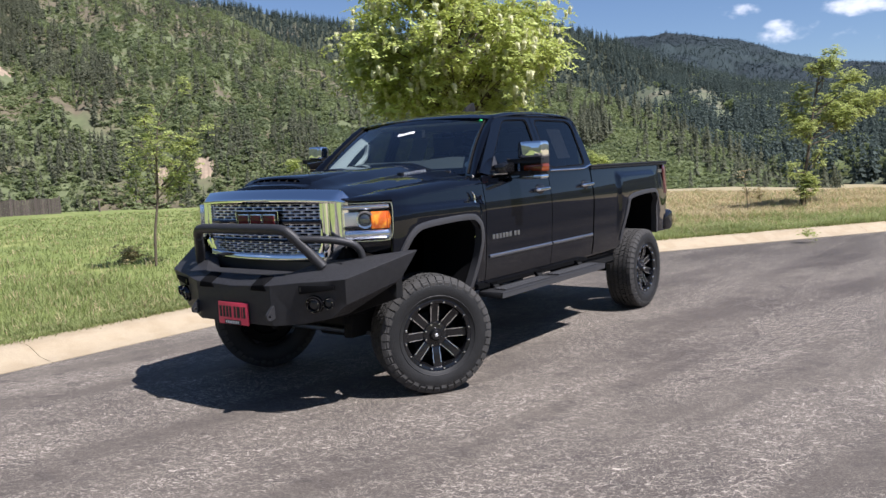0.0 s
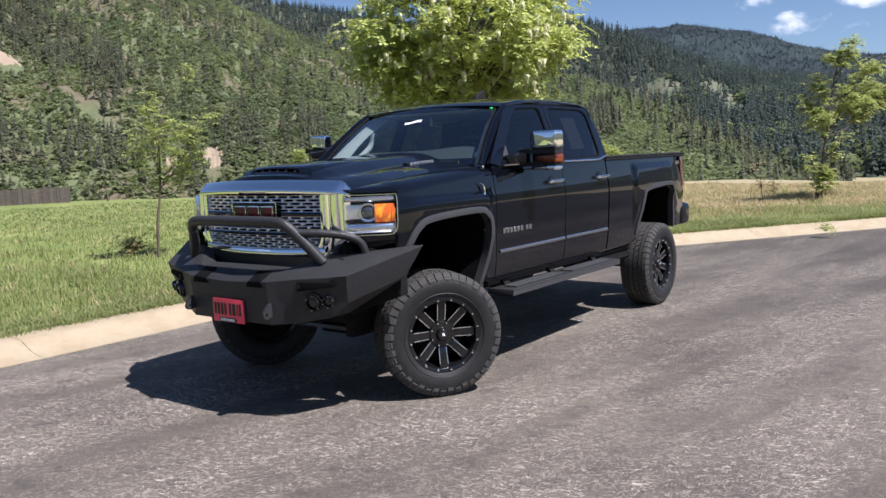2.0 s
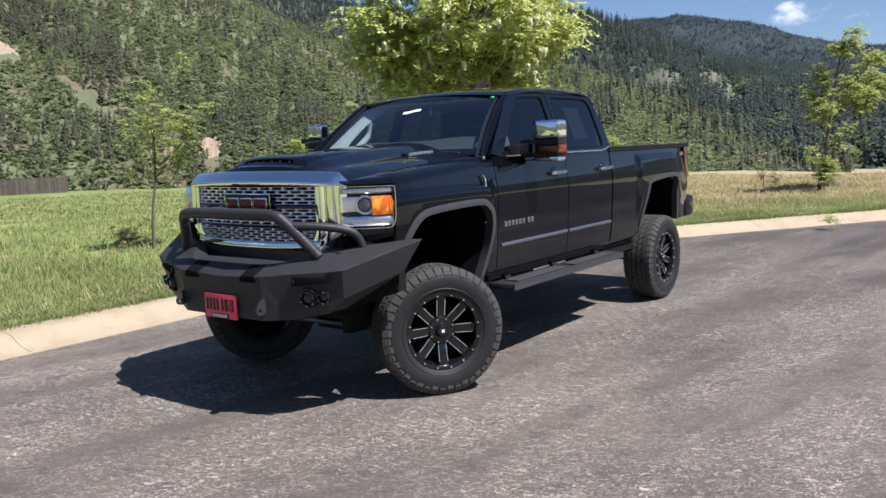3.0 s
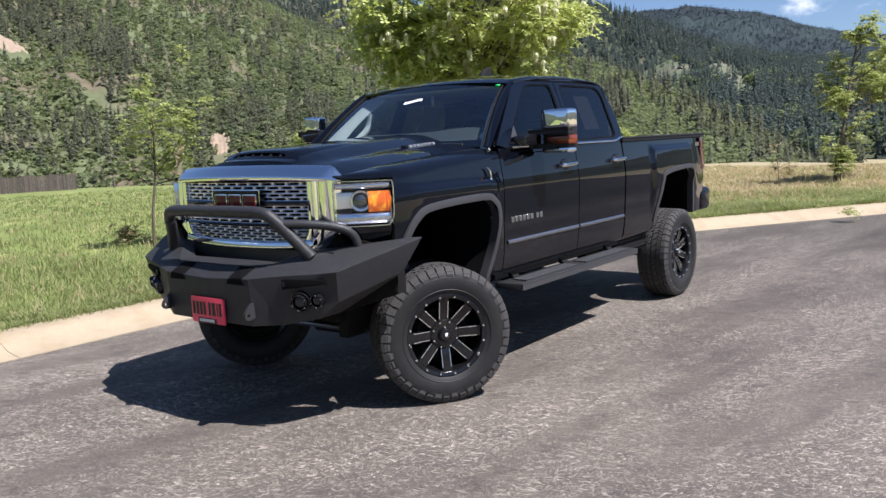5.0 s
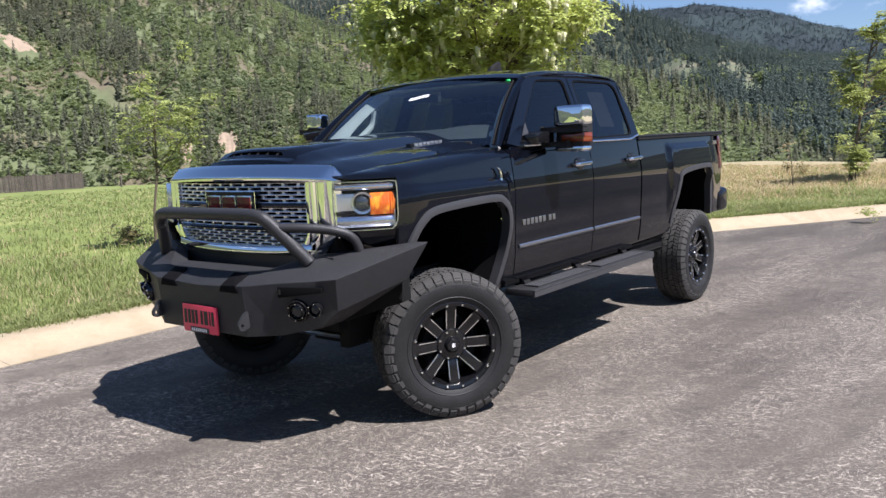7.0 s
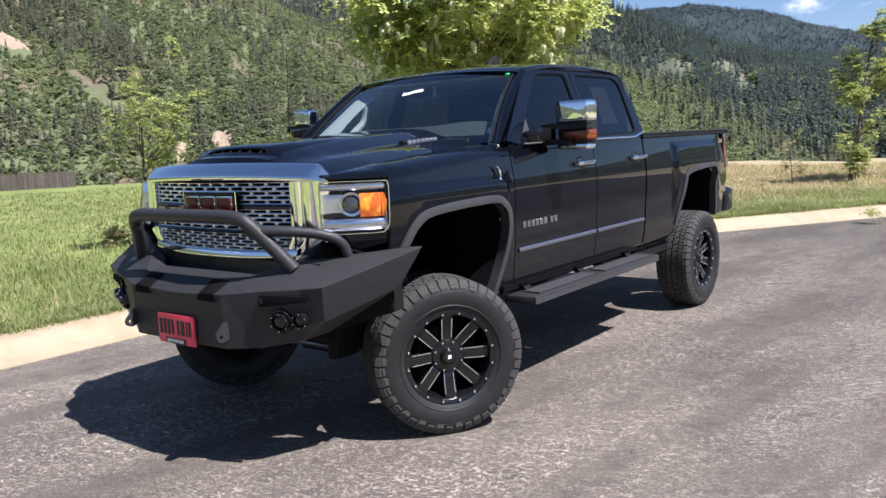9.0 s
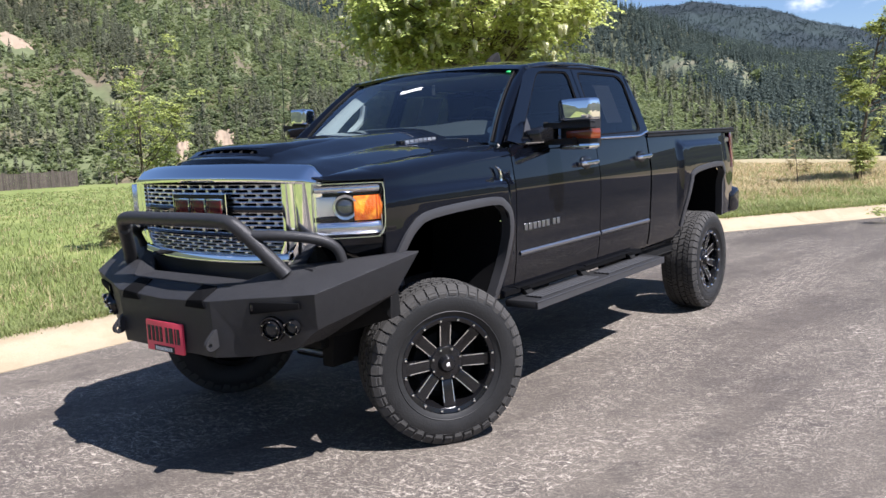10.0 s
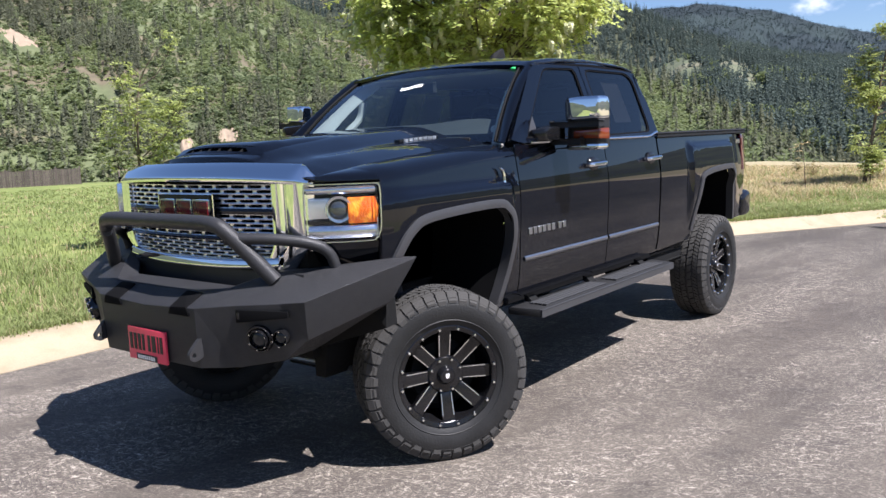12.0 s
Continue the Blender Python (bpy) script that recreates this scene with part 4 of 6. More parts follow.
# doors
for name, x0, x1 in (("front_door", -0.752, -1.846), ("rear_door", -1.856, -2.706)):
    bm = sheet(columns(x0, x1, 0.05), [i / 48 for i in range(49)], lambda x, v: (x, side_y(x, 0.742 + 0.848 * v), 0.742 + 0.848 * v), 0.006)
    doors = both(name, bm, PAINT, truck)
    if name == "front_door":
        outer = [(-0.705, 1.592), (-1.205, 2.03), (-1.33, 2.09), (-1.862, 2.108), (-1.846, 1.592)]
        inner = rounded([(-0.885, 1.615), (-1.36, 2.035), (-1.43, 2.056), (-1.805, 2.068), (-1.775, 1.612)], [0.03, 0.05, 0.06, 0.05, 0.04])
        glass = TINTED
    else:
        outer = [(-1.872, 2.108), (-2.60, 2.106), (-2.72, 2.06), (-2.775, 1.84), (-2.765, 1.592), (-1.856, 1.592)]
        inner = rounded([(-1.93, 2.068), (-2.585, 2.066), (-2.665, 2.02), (-2.645, 1.625), (-1.905, 1.612)], [0.05, 0.06, 0.05, 0.06, 0.04])
        glass = PRIVACY
    lift = lambda p: (p[0], window_y(p[1]), p[1])
    for door, sign in zip(doors, (1, -1)):
        fr = ring_panel(outer, inner, lift, 0.03)
        seal = ring_panel([Vector(p) + (Vector(p) - Vector((sum(q[0] for q in inner) / len(inner), 1.84))).normalized() * 0.004 for p in inner],
                          [Vector((sum(q[0] for q in inner) / len(inner), 1.84)) * 0.045 + Vector(p) * 0.955 for p in inner],
                          lambda p: (p[0], window_y(p[1]) - 0.004, p[1]), 0.012)
        pane = fill_panel(inner, lambda p: (p[0], window_y(p[1]) - 0.012, p[1]), 0)
        belt_a, belt_b = (-0.90, -1.84) if name == "front_door" else (-1.865, -2.70)
        line = [(x, window_y(1.598) + 0.012, 1.594 + (0.03 * smoothstep(-2.55, -2.70, x))) for x in columns(belt_a, belt_b, 0.06)]
        belt = tube([(x, y, z) for x, y, z in line], 0.009, 8)
        hx = -1.66 if name == "front_door" else -2.56
        grip = tube(smooth_line([(hx + 0.105, 0.993, 1.432), (hx + 0.085, 1.030, 1.434), (hx - 0.08, 1.032, 1.438), (hx - 0.105, 0.995, 1.440)], 5), 0.016, 10)
        bowl = bmesh.new()
        bmesh.ops.create_uvsphere(bowl, u_segments=20, v_segments=10, radius=1, matrix=Matrix.Translation((hx, 0.990, 1.436)) @ Matrix.Diagonal((0.075, 0.012, 0.045, 1)))
        pieces = [("window_frame", fr, PAINT, ""), ("window_seal", seal, SHADE_AND_SEAL, ""), ("window_glass", pane, glass, "dark tinted side window"),
                  ("belt_moulding", belt, CHROME, "chrome belt moulding"), ("handle_recess", bowl, GLOSS_BLACK, ""), ("handle", grip, CHROME, "chrome door handle")]
        ta, tb = (-0.79, -1.838) if name == "front_door" else (-1.864, -2.69)
        strip = sheet(columns(ta, tb, 0.06), [0, 0.3, 0.7, 1], lambda x, v: (x, side_y(x, 0.925) + 0.004 + 0.010 * math.sin(math.pi * v), 0.915 + 0.030 * v), 0.004)
        pieces.append(("side_strip", strip, ALLOY, "bright side moulding"))
        for nm, b, mat, lab in pieces:
            if sign < 0:
                f = flipped(b)
                b.free()
                b = f
            part(nm, b, mat, door, lab)
        if name == "rear_door":
            sh = fill_panel([(-2.16, 1.70), (-2.42, 1.70), (-2.42, 1.98), (-2.16, 1.98)], lambda p: (p[0], window_y(p[1]) - 0.022, p[1]), 0.002)
            if sign < 0:
                f = flipped(sh)
                sh.free()
                sh = f
            part("window_label", sh, WHITE, door, "pale paper label inside the glass")
        if name == "front_door":
            # model badge as plain bars
            xs = [-0.835 - 0.052 * i for i in range(6)] + [-1.175, -1.228]
            for x in xs:
                b = box(x - 0.036, x, side_y(x, 1.09) + 0.001, side_y(x, 1.09) + 0.006, 1.066, 1.106, 0.003, 1)
                if sign < 0:
                    f = flipped(b)
                    b.free()
                    b = f
                part("badge_bar", b, ALLOY, door)

# sills below the doors
both("sill", sheet(columns(-0.62, -3.30, 0.1), [i / 6 for i in range(7)], lambda x, v: (x, 0.90 + 0.055 * math.sin(v * math.pi / 2), 0.66 + 0.085 * v), 0.01), PAINT, truck)


# load bed sides
def bed_side(x, v):
    low = max(0.80 - 0.07 * smoothstep(-3.42, -3.38, x), arch_z(REAR_ARCH, x))
    top = 1.590 + 0.012 * smoothstep(-3.0, -4.7, x)
    z = low + (top - low) * v
    return (x, side_y(x, z) + 0.0, z)


both("bed_side", sheet(columns(-2.732, -4.74, 0.025, (-3.426, -3.424, -3.401, -3.399, -4.344, -4.346, -4.399, -4.401)), [i / 44 for i in range(45)], bed_side, 0.006), PAINT, truck)
both("bed_rail", box(-2.735, -4.76, 0.872, 0.972, 1.586, 1.612, 0.010), PLASTIC, truck, "black bed rail cap")
part("bed_liner", join(box(-2.76, -4.70, -0.45, 0.45, 1.02, 1.05, 0), box(-2.74, -2.77, -0.87, 0.87, 1.02, 1.59, 0),
     box(-2.76, -4.72, 0.85, 0.87, 1.31, 1.585, 0), box(-2.76, -4.72, -0.87, -0.85, 1.31, 1.585, 0)), PLASTIC, truck)
for k in range(3):
    both("bed_badge", box(-4.50 - 0.036 * k, -4.528 - 0.036 * k, side_y(-4.5, 1.50) + 0.001, side_y(-4.5, 1.50) + 0.005, 1.490, 1.525, 0.002, 1), ALLOY, truck)
gate = part("tailgate", box(-4.70, -4.78, -0.80, 0.80, 0.98, 1.60, 0.015), PAINT, truck)
part("tailgate_handle", box(-4.775, -4.795, -0.12, 0.12, 1.42, 1.50, 0.008), CHROME, gate)
both("tail_lamp", hull([(x, y, z) for x, y, z in ((-4.63, 0.990, 1.235), (-4.63, 0.975, 1.575), (-4.79, 0.975, 1.235), (-4.79, 0.955, 1.57), (-4.79, 0.81, 1.235), (-4.79, 0.81, 1.57), (-4.70, 0.81, 1.24), (-4.70, 0.81, 1.57))], 0.014), RED_LENS, truck, "dark red tail lamp")
both("reverse_lens", hull([(-4.755, 0.958, 1.10), (-4.755, 0.960, 1.215), (-4.792, 0.938, 1.10), (-4.792, 0.938, 1.215), (-4.792, 0.86, 1.10), (-4.792, 0.86, 1.215), (-4.75, 0.86, 1.15)], 0.008), SATIN, truck, "pale reversing lens")
both("bed_corner", hull([(-4.745, 0.952, 0.90), (-4.745, 0.952, 1.228), (-4.785, 0.925, 0.90), (-4.785, 0.925, 1.228), (-4.785, 0.80, 0.90), (-4.785, 0.80, 1.228), (-4.72, 0.80, 1.0)], 0.01), GLOSS_BLACK, truck)
rear_bumper = part("rear_bumper", hull([(x, s * y, z) for s in (1, -1) for x, y, z in ((-4.70, 0.965, 0.80), (-4.70, 0.985, 0.98), (-4.90, 0.990, 0.80), (-4.92, 0.985, 1.03), (-5.04, 0.80, 0.80), (-5.04, 0.80, 1.04), (-4.78, 0.7, 0.74))], 0.03, 3), GLOSS_BLACK, truck)
part("bumper_step", box(-4.80, -4.96, -0.55, 0.55, 1.022, 1.034, 0.004), PLASTIC, rear_bumper)


# satin mouldings round the wheel arches
def arch_band(outline, wide, depth):
    line = smooth_line([(x, 0, z) for x, z in outline], 5)
    bm = bmesh.new()
    mid = Vector((sum(p.x for p in line) / len(line), 0, 0.75))
    rows = []
    for i, p in enumerate(line):
        d = (line[min(i + 1, len(line) - 1)] - line[max(i - 1, 0)]).normalized()
        nrm = Vector((-d.z, 0, d.x))
        if nrm.dot(p - mid) < 0:
            nrm = -nrm
        y = side_y(p.x, p.z)
        ring = []
        for a, h in ((-0.006, -0.05), (-0.008, 0.012), (0.006, depth), (wide * 0.55, depth), (wide, 0.010), (wide, -0.012)):
            q = p + nrm * a
            ring.append(bm.verts.new((q.x, y + h, q.z)))
        rows.append(ring)
    for p, q in zip(rows, rows[1:]):
        for j in range(5):
            bm.faces.new((p[j], p[j + 1], q[j + 1], q[j]))
    return bm


both("arch_moulding", arch_band(FRONT_ARCH, 0.037, 0.014), GREY_PLASTIC, truck, "dark grey satin wheel-arch moulding", angle=50)
both("arch_moulding", arch_band(REAR_ARCH, 0.036, 0.013), GREY_PLASTIC, truck, "dark grey satin wheel-arch moulding", angle=50)


def arch_liner(outline):
    line = smooth_line([(x, 0, z) for x, z in outline], 4)
    bm = bmesh.new()
    a = [bm.verts.new((p.x, 0.97, p.z + 0.012)) for p in line]
    b = [bm.verts.new((p.x, 0.46, p.z + 0.012)) for p in line]
    for i in range(len(line) - 1):
        bm.faces.new((a[i], a[i + 1], b[i + 1], b[i]))
    bm.faces.new(b)
    return bm


# liners coloured near-black for the shade inside the arches
both("arch_liner", arch_liner(FRONT_ARCH), SHADE_AND_SEAL, truck)
both("arch_liner", arch_liner(REAR_ARCH), SHADE_AND_SEAL, truck)
# dark blocks added under the nose to keep sun out of the shadow
both("splash_light_block", hull([(x, y, z) for x, y, z in ((0.31, 0.44, 0.60), (0.43, 0.44, 0.60), (0.33, 0.98, 0.78), (0.43, 1.00, 0.78), (0.37, 0.48, 1.15), (0.40, 0.48, 1.15), (0.35, 0.98, 1.12), (0.39, 0.98, 1.12))], 0.004), UNDER, truck)
both("lift_light_block", hull([(x, y, z) for x in (-0.62, 0.30) for y, z in ((0.36, 0.42), (0.44, 0.42), (0.36, 0.74), (0.48, 0.74))], 0.012), UNDER, truck)
part("skid_light_block", hull([(x, s * y, z) for s in (1, -1) for x, y, z in ((0.72, 0.55, 0.66), (0.72, 0.55, 0.86), (0.20, 0.50, 0.60), (0.20, 0.50, 0.80))], 0.01), UNDER, truck)

# wing vents by the doors
both("wing_vent", tube(smooth_line([(-0.535, 1.000, 1.470), (-0.560, 1.003, 1.455), (-0.572, 1.007, 1.42), (-0.570, 1.010, 1.38), (-0.56, 1.010, 1.35)], 5), [0.004] * 4 + [0.009] * 14 + [0.006] * 3, 8), CHROME, truck, "chrome wing vent")

# roof
ROOF_EDGE = [(-1.20, 2.060), (-1.30, 2.088), (-1.60, 2.120), (-2.05, 2.133), (-2.55, 2.118), (-2.74, 2.085), (-2.82, 2.05)]
ROOF_MID = [(-1.20, 2.098), (-1.30, 2.130), (-1.60, 2.172), (-2.05, 2.195), (-2.55, 2.178), (-2.74, 2.145), (-2.82, 2.11)]


def roof_top(x, y):
    e, m = lerp_table(ROOF_EDGE, x), lerp_table(ROOF_MID, x)
    k = abs(y) / 0.775
    z = e + (m - e) * (1 - k ** 2.4) - 0.030 * smoothstep(0.93, 1.0, k)
    return (x - 0.05 * k ** 2 * smoothstep(-1.5, -1.2, x), y, z)


roof = part("roof", sheet(columns(-1.205, -2.815, 0.05), [0.775 * math.sin(math.pi / 2 * (i / 24 - 1)) for i in range(49)], roof_top, 0.02), PAINT, truck)
fin = part("aerial_fin", hull([(x, y, z) for x, y, z in ((-1.94, 0.035, 2.185), (-1.94, -0.035, 2.185), (-2.12, 0.035, 2.185), (-2.12, -0.035, 2.185), (-2.10, 0.012, 2.288), (-2.10, -0.012, 2.288), (-2.14, 0, 2.288), (-2.0, 0.0, 2.25))], 0.006), UNDER, roof, "black roof aerial fin")
both("gutter_strip", tube([(x, 0.772, roof_top(x, 0.775)[2] + 0.016) for x in columns(-1.26, -2.70, 0.08)], 0.008, 6), GLOSS_BLACK, roof)

# windscreen and its pillars
LOW = lambda y: Vector((-0.665 - 0.075 * (y / 0.80) ** 2, y * 1.07, 1.622 - 0.018 * (y / 0.8) ** 2))
TOP = lambda y: Vector((-1.225 - 0.055 * (y / 0.69) ** 2, y * 0.865, 2.108 - 0.034 * (y / 0.8) ** 2))


def screen_at(y, v, out=0.0):
    p = LOW(y).lerp(TOP(y), v)
    p += Vector((0.55, 0, 0.6)) * (0.035 * math.sin(math.pi * v) + out)
    return p


ysc = [-0.79 + 1.58 * i / 32 for i in range(33)]
screen = part("windscreen", sheet(ysc, [i / 14 for i in range(15)], screen_at), SCREEN, truck, "clear windscreen reflecting the sky")
part("shade_band", sheet(ysc, [0.93, 0.96, 1.0], lambda y, v: screen_at(y, v, -0.006)), GLOSS_BLACK, screen)
part("screen_sticker", sheet([-0.09 + 0.018 * i for i in range(11)], [0, 1], lambda y, v: screen_at(y, 0.66 + 0.045 * v + 0.02 * math.sin(y * 22), 0.004)), WHITE, screen, "white paper hanging at the mirror")
dot = bmesh.new()
bmesh.ops.create_uvsphere(dot, u_segments=16, v_segments=8, radius=1, matrix=Matrix.Translation(screen_at(0.745, 0.925, 0.006)) @ Matrix.Diagonal((0.015, 0.019, 0.010, 1)))
part("screen_dot", dot, GREEN_DOT, screen, "round green sticker")


def pillar(u, v):
    a = screen_at(0.79, v)
    b = Vector((-0.665, 0.950, 1.592)).lerp(Vector((-1.205, window_y(2.03), 2.03)), min(1, v * 1.02))
    if v > 0.85:
        b = b.lerp(Vector((-1.30, 0.772, 2.08)), (v - 0.85) / 0.15)
    p = a.lerp(b, u)
    return p + Vector((0.6, 0.6, 0.3)) * 0.022 * math.sin(math.pi * u)


both("screen_pillar", sheet([i / 6 for i in range(7)], [i / 16 for i in range(17)], pillar, 0.012), PAINT, truck)
both("screen_edge", tube([screen_at(0.787, i / 14, 0.008) for i in range(15)], 0.007, 6), UNDER, truck)
# cab back
part("cab_back", join(sheet([-0.92 + 1.84 * i / 20 for i in range(21)], [i / 10 for i in range(11)],
     lambda y, v: (-2.72 - 0.075 * v + 0.03 * (y / 0.92) ** 2, y * (1.03 - 0.20 * v), 1.05 + 1.02 * v), 0.02)), PAINT, truck)
both("rear_pillar", hull([(-2.725, 0.955, 1.595), (-2.77, 0.955, 1.595), (-2.79, 0.90, 1.6), (-2.70, 0.79, 2.06), (-2.80, 0.74, 2.06), (-2.785, 0.86, 1.84), (-2.73, 0.865, 1.84)], 0.008), PAINT, truck)
part("rear_window", sheet([-0.66 + 1.32 * i / 4 for i in range(5)], [0.56, 0.9], lambda y, v: (-2.748 - 0.075 * v + 0.03 * (y / 0.92) ** 2, y * (1.03 - 0.20 * v), 1.05 + 1.02 * v)), BACK_GLASS, truck)

# cowl, wipers
part("cowl", sheet(ysc, [0, 0.5, 1], lambda y, v: LOW(y) + Vector((0.02 + 0.10 * v, 0, -0.012 - 0.03 * v)), 0.01), PLASTIC, truck)
for y0 in (-0.55, 0.12):
    part("wiper", tube([screen_at(y0 + 0.52 * i / 6, 0.008 + 0.012 * i / 6, 0.010) for i in range(7)], 0.009, 6), PLASTIC, truck)

# ---- cabin ----
dash = part("dashboard", sheet([-0.74 + 1.48 * i / 24 for i in range(25)], [i / 10 for i in range(11)],
            lambda y, v: (-0.83 - 0.22 * y * y - 0.42 * v, y, 1.655 + 0.075 * math.sin(math.pi * min(1, v * 0.8)) + 0.035 * math.exp(-((y - 0.40) / 0.2) ** 2) * v - 0.6 * max(0, v - 0.85)), 0.02), DASH, truck, "grey dashboard top")
wheel_ring = lathe([(0.19 + 0.016 * math.cos(a), 0.016 * math.sin(a)) for a in (2 * math.pi * k / 10 for k in range(10))], 40, True)
wheel_hub = join(wheel_ring, box(-0.18, 0.18, -0.012, 0.012, -0.02, 0.02, 0.005), box(-0.02, 0.02, -0.012, 0.012, -0.18, 0.0, 0.005), box(-0.06, 0.06, -0.02, 0.02, -0.06, 0.05, 0.012))
bmesh.ops.transform(wheel_hub, matrix=pose(-1.40, 0.40, 1.665, 0, 0, 90) @ pose(0, 0, 0, 28), verts=wheel_hub.verts)
part("steering_wheel", wheel_hub, CABIN, truck)
for y in (0.40, -0.40):
    seat = part("front_seat", join(box(-1.62, -2.08, y - 0.25, y + 0.25, 1.08, 1.26, 0.05, 3), hull([(-2.02, y + s * 0.24, 1.2) for s in (1, -1)] + [(-2.16, y + s * 0.24, 1.2) for s in (1, -1)]
         + [(-2.16, y + s * 0.21, 1.78) for s in (1, -1)] + [(-2.25, y + s * 0.21, 1.78) for s in (1, -1)], 0.04, 3)), SEAT, truck)
    part("headrest", box(-2.18, -2.27, y - 0.13, y + 0.13, 1.80, 1.97, 0.035, 3), SEAT, seat)
part("rear_bench", join(box(-2.30, -2.62, -0.70, 0.70, 1.08, 1.28, 0.05, 3), box(-2.56, -2.69, -0.70, 0.70, 1.2, 1.80, 0.05, 3)), SEAT, truck)
part("cabin_floor", box(-0.78, -2.70, -0.88, 0.88, 0.80, 0.88, 0), CABIN, truck)
part("headliner", box(-1.32, -2.70, -0.70, 0.70, 2.040, 2.062, 0.008), TRIM, truck)
both("door_trim", box(-0.80, -2.66, 0.90, 0.925, 0.85, 1.56, 0.01), TRIM, truck)
both("pillar_trim", sheet([-0.45, 0.1, 0.5, 0.9], [i / 8 for i in range(9)], lambda u, v: Vector(pillar(u, v)) + Vector((-0.07, -0.055, -0.035)), 0.004), TRIM, truck, "pale cabin pillar trim")
both("grab_handle", tube(smooth_line([tuple(screen_at(0.66, v, -0.13 - o) - Vector((0.05, -0.02, 0.0))) for v, o in ((0.26, -0.02), (0.30, 0.06), (0.46, 0.08), (0.62, 0.07), (0.74, -0.02))], 5), 0.026, 8), TRIM, truck, "pale grab handle on the pillar")
part("cabin_mirror", box(-1.10, -1.12, -0.13, 0.13, 1.935, 1.995, 0.008), CABIN, truck)

# ---- underbody ----
part("engine_bay", join(box(0.50, -0.74, -0.46, 0.46, 0.80, 1.46, 0.02), box(0.62, 0.44, -0.72, 0.72, 1.0, 1.45, 0.01)), UNDER, truck)
part("chassis", join(box(0.60, -4.75, 0.38, 0.48, 0.66, 0.82, 0.01), box(0.60, -4.75, -0.48, -0.38, 0.66, 0.82, 0.01), box(-0.60, -2.70, -0.86, 0.86, 0.745, 0.79, 0.01),
     box(-2.72, -4.70, -0.44, 0.44, 0.90, 1.0, 0.01), box(-1.0, -2.6, -0.30, 0.30, 0.56, 0.74, 0.03)), UNDER, truck)
part("front_axle", join(tube([(-0.08, -0.80, 0.46), (-0.08, 0.80, 0.46)], 0.06, 12), box(-0.22, 0.06, -0.14, 0.14, 0.36, 0.60, 0.04), box(0.02, 0.36, -0.42, 0.42, 0.53, 0.60, 0.02)), UNDER, truck)
part("rear_axle", join(tube([(-3.92, -0.85, 0.44), (-3.92, 0.85, 0.44)], 0.055, 12), hull([(-3.92 + 0.19 * math.cos(a) * c, 0.16 * s, 0.44 + 0.19 * math.sin(a) * c) for a in (k * math.pi / 4 for k in range(8)) for s, c in ((-1, 0.5), (0, 1), (1, 0.5))], 0.01)), UNDER, truck)
for s in (1, -1):
    part("shock_absorber", tube([(-0.16, s * 0.60, 0.46), (-0.10, s * 0.55, 1.1)], 0.04, 12), GREY_PLASTIC, truck)
    part("leaf_spring", tube(smooth_line([(-3.15, s * 0.56, 0.72), (-3.9, s * 0.56, 0.54), (-4.65, s * 0.56, 0.74)], 6), 0.035, 8), UNDER, truck)
part("exhaust_pipe", tube(smooth_line([(-2.6, 0.62, 0.60), (-3.3, 0.60, 0.62), (-3.9, 0.58, 0.86), (-4.6, 0.78, 0.72)], 5), 0.05, 12), UNDER, truck)
part("fuel_tank", box(-2.72, -3.34, 0.46, 0.90, 0.60, 0.86, 0.03), UNDER, truck)
part("tie_rod", tube([(0.12, -0.72, 0.43), (0.12, 0.72, 0.43)], 0.018, 8), ALLOY, truck)

# ---- grille ----
def grille_x(y):
    return 0.748 - 0.085 * (y / 0.70) ** 2


gy = [-0.755 + 1.51 * i / 60 for i in range(61)]
TOPBAR = [(-0.095, 1.545), (-0.078, 1.562), (-0.050, 1.561), (-0.015, 1.532), (0.014, 1.503), (0.022, 1.490), (0.016, 1.474), (-0.02, 1.468)]
surround = part("grille_surround", sheet(gy, range(len(TOPBAR)), lambda y, k: (grille_x(y) + TOPBAR[k][0] * (1 - 0.5 * smoothstep(0.66, 0.755, abs(y))) - 0.02 * smoothstep(0.68, 0.755, abs(y)), y, TOPBAR[k][1] - 0.022 * (abs(y) / 0.755) ** 2.5 - (0.050 if k < 4 else 0.01) * smoothstep(0.67, 0.757, abs(y)) ** 2), 0.006), CHROME, truck, "chrome grille surround", angle=60)
for s in (1, -1):
    prof = [(0.575, -0.015), (0.580, 0.012), (0.605, 0.020), (0.628, 0.010), (0.634, -0.03), (0.650, -0.03), (0.655, 0.006), (0.690, 0.012), (0.735, 0.002), (0.752, -0.05)]
    part("grille_pillar", sheet([1.060 + 0.40 * i / 12 for i in range(13)], range(len(prof)),
         lambda z, k: (grille_x(prof[k][0]) + prof[k][1], s * (prof[k][0] - 0.085 * smoothstep(1.20, 1.05, z) * (0.8 if k < 5 else 1.2)), z), 0.006), CHROME, surround, angle=50)
BOTBAR = [(-0.03, 1.108), (0.006, 1.104), (0.018, 1.092), (0.016, 1.078), (0.022, 1.070), (0.018, 1.060), (-0.02, 1.056)]
part("grille_foot", sheet([-0.60 + 1.20 * i / 40 for i in range(41)], range(len(BOTBAR)), lambda y, k: (grille_x(y) + BOTBAR[k][0], y, BOTBAR[k][1] + 0.02 * (abs(y) / 0.6) ** 3), 0.006), CHROME, surround, angle=60)
part("lower_valance", box(0.60, 0.70, -0.76, 0.76, 0.80, 1.055, 0.01), PLASTIC, truck)
part("grille_backing", sheet([-0.62 + 1.24 * i / 20 for i in range(21)], [1.04, 1.25, 1.48], lambda y, z: (grille_x(y) - 0.055, y, z)), UNDER, surround)


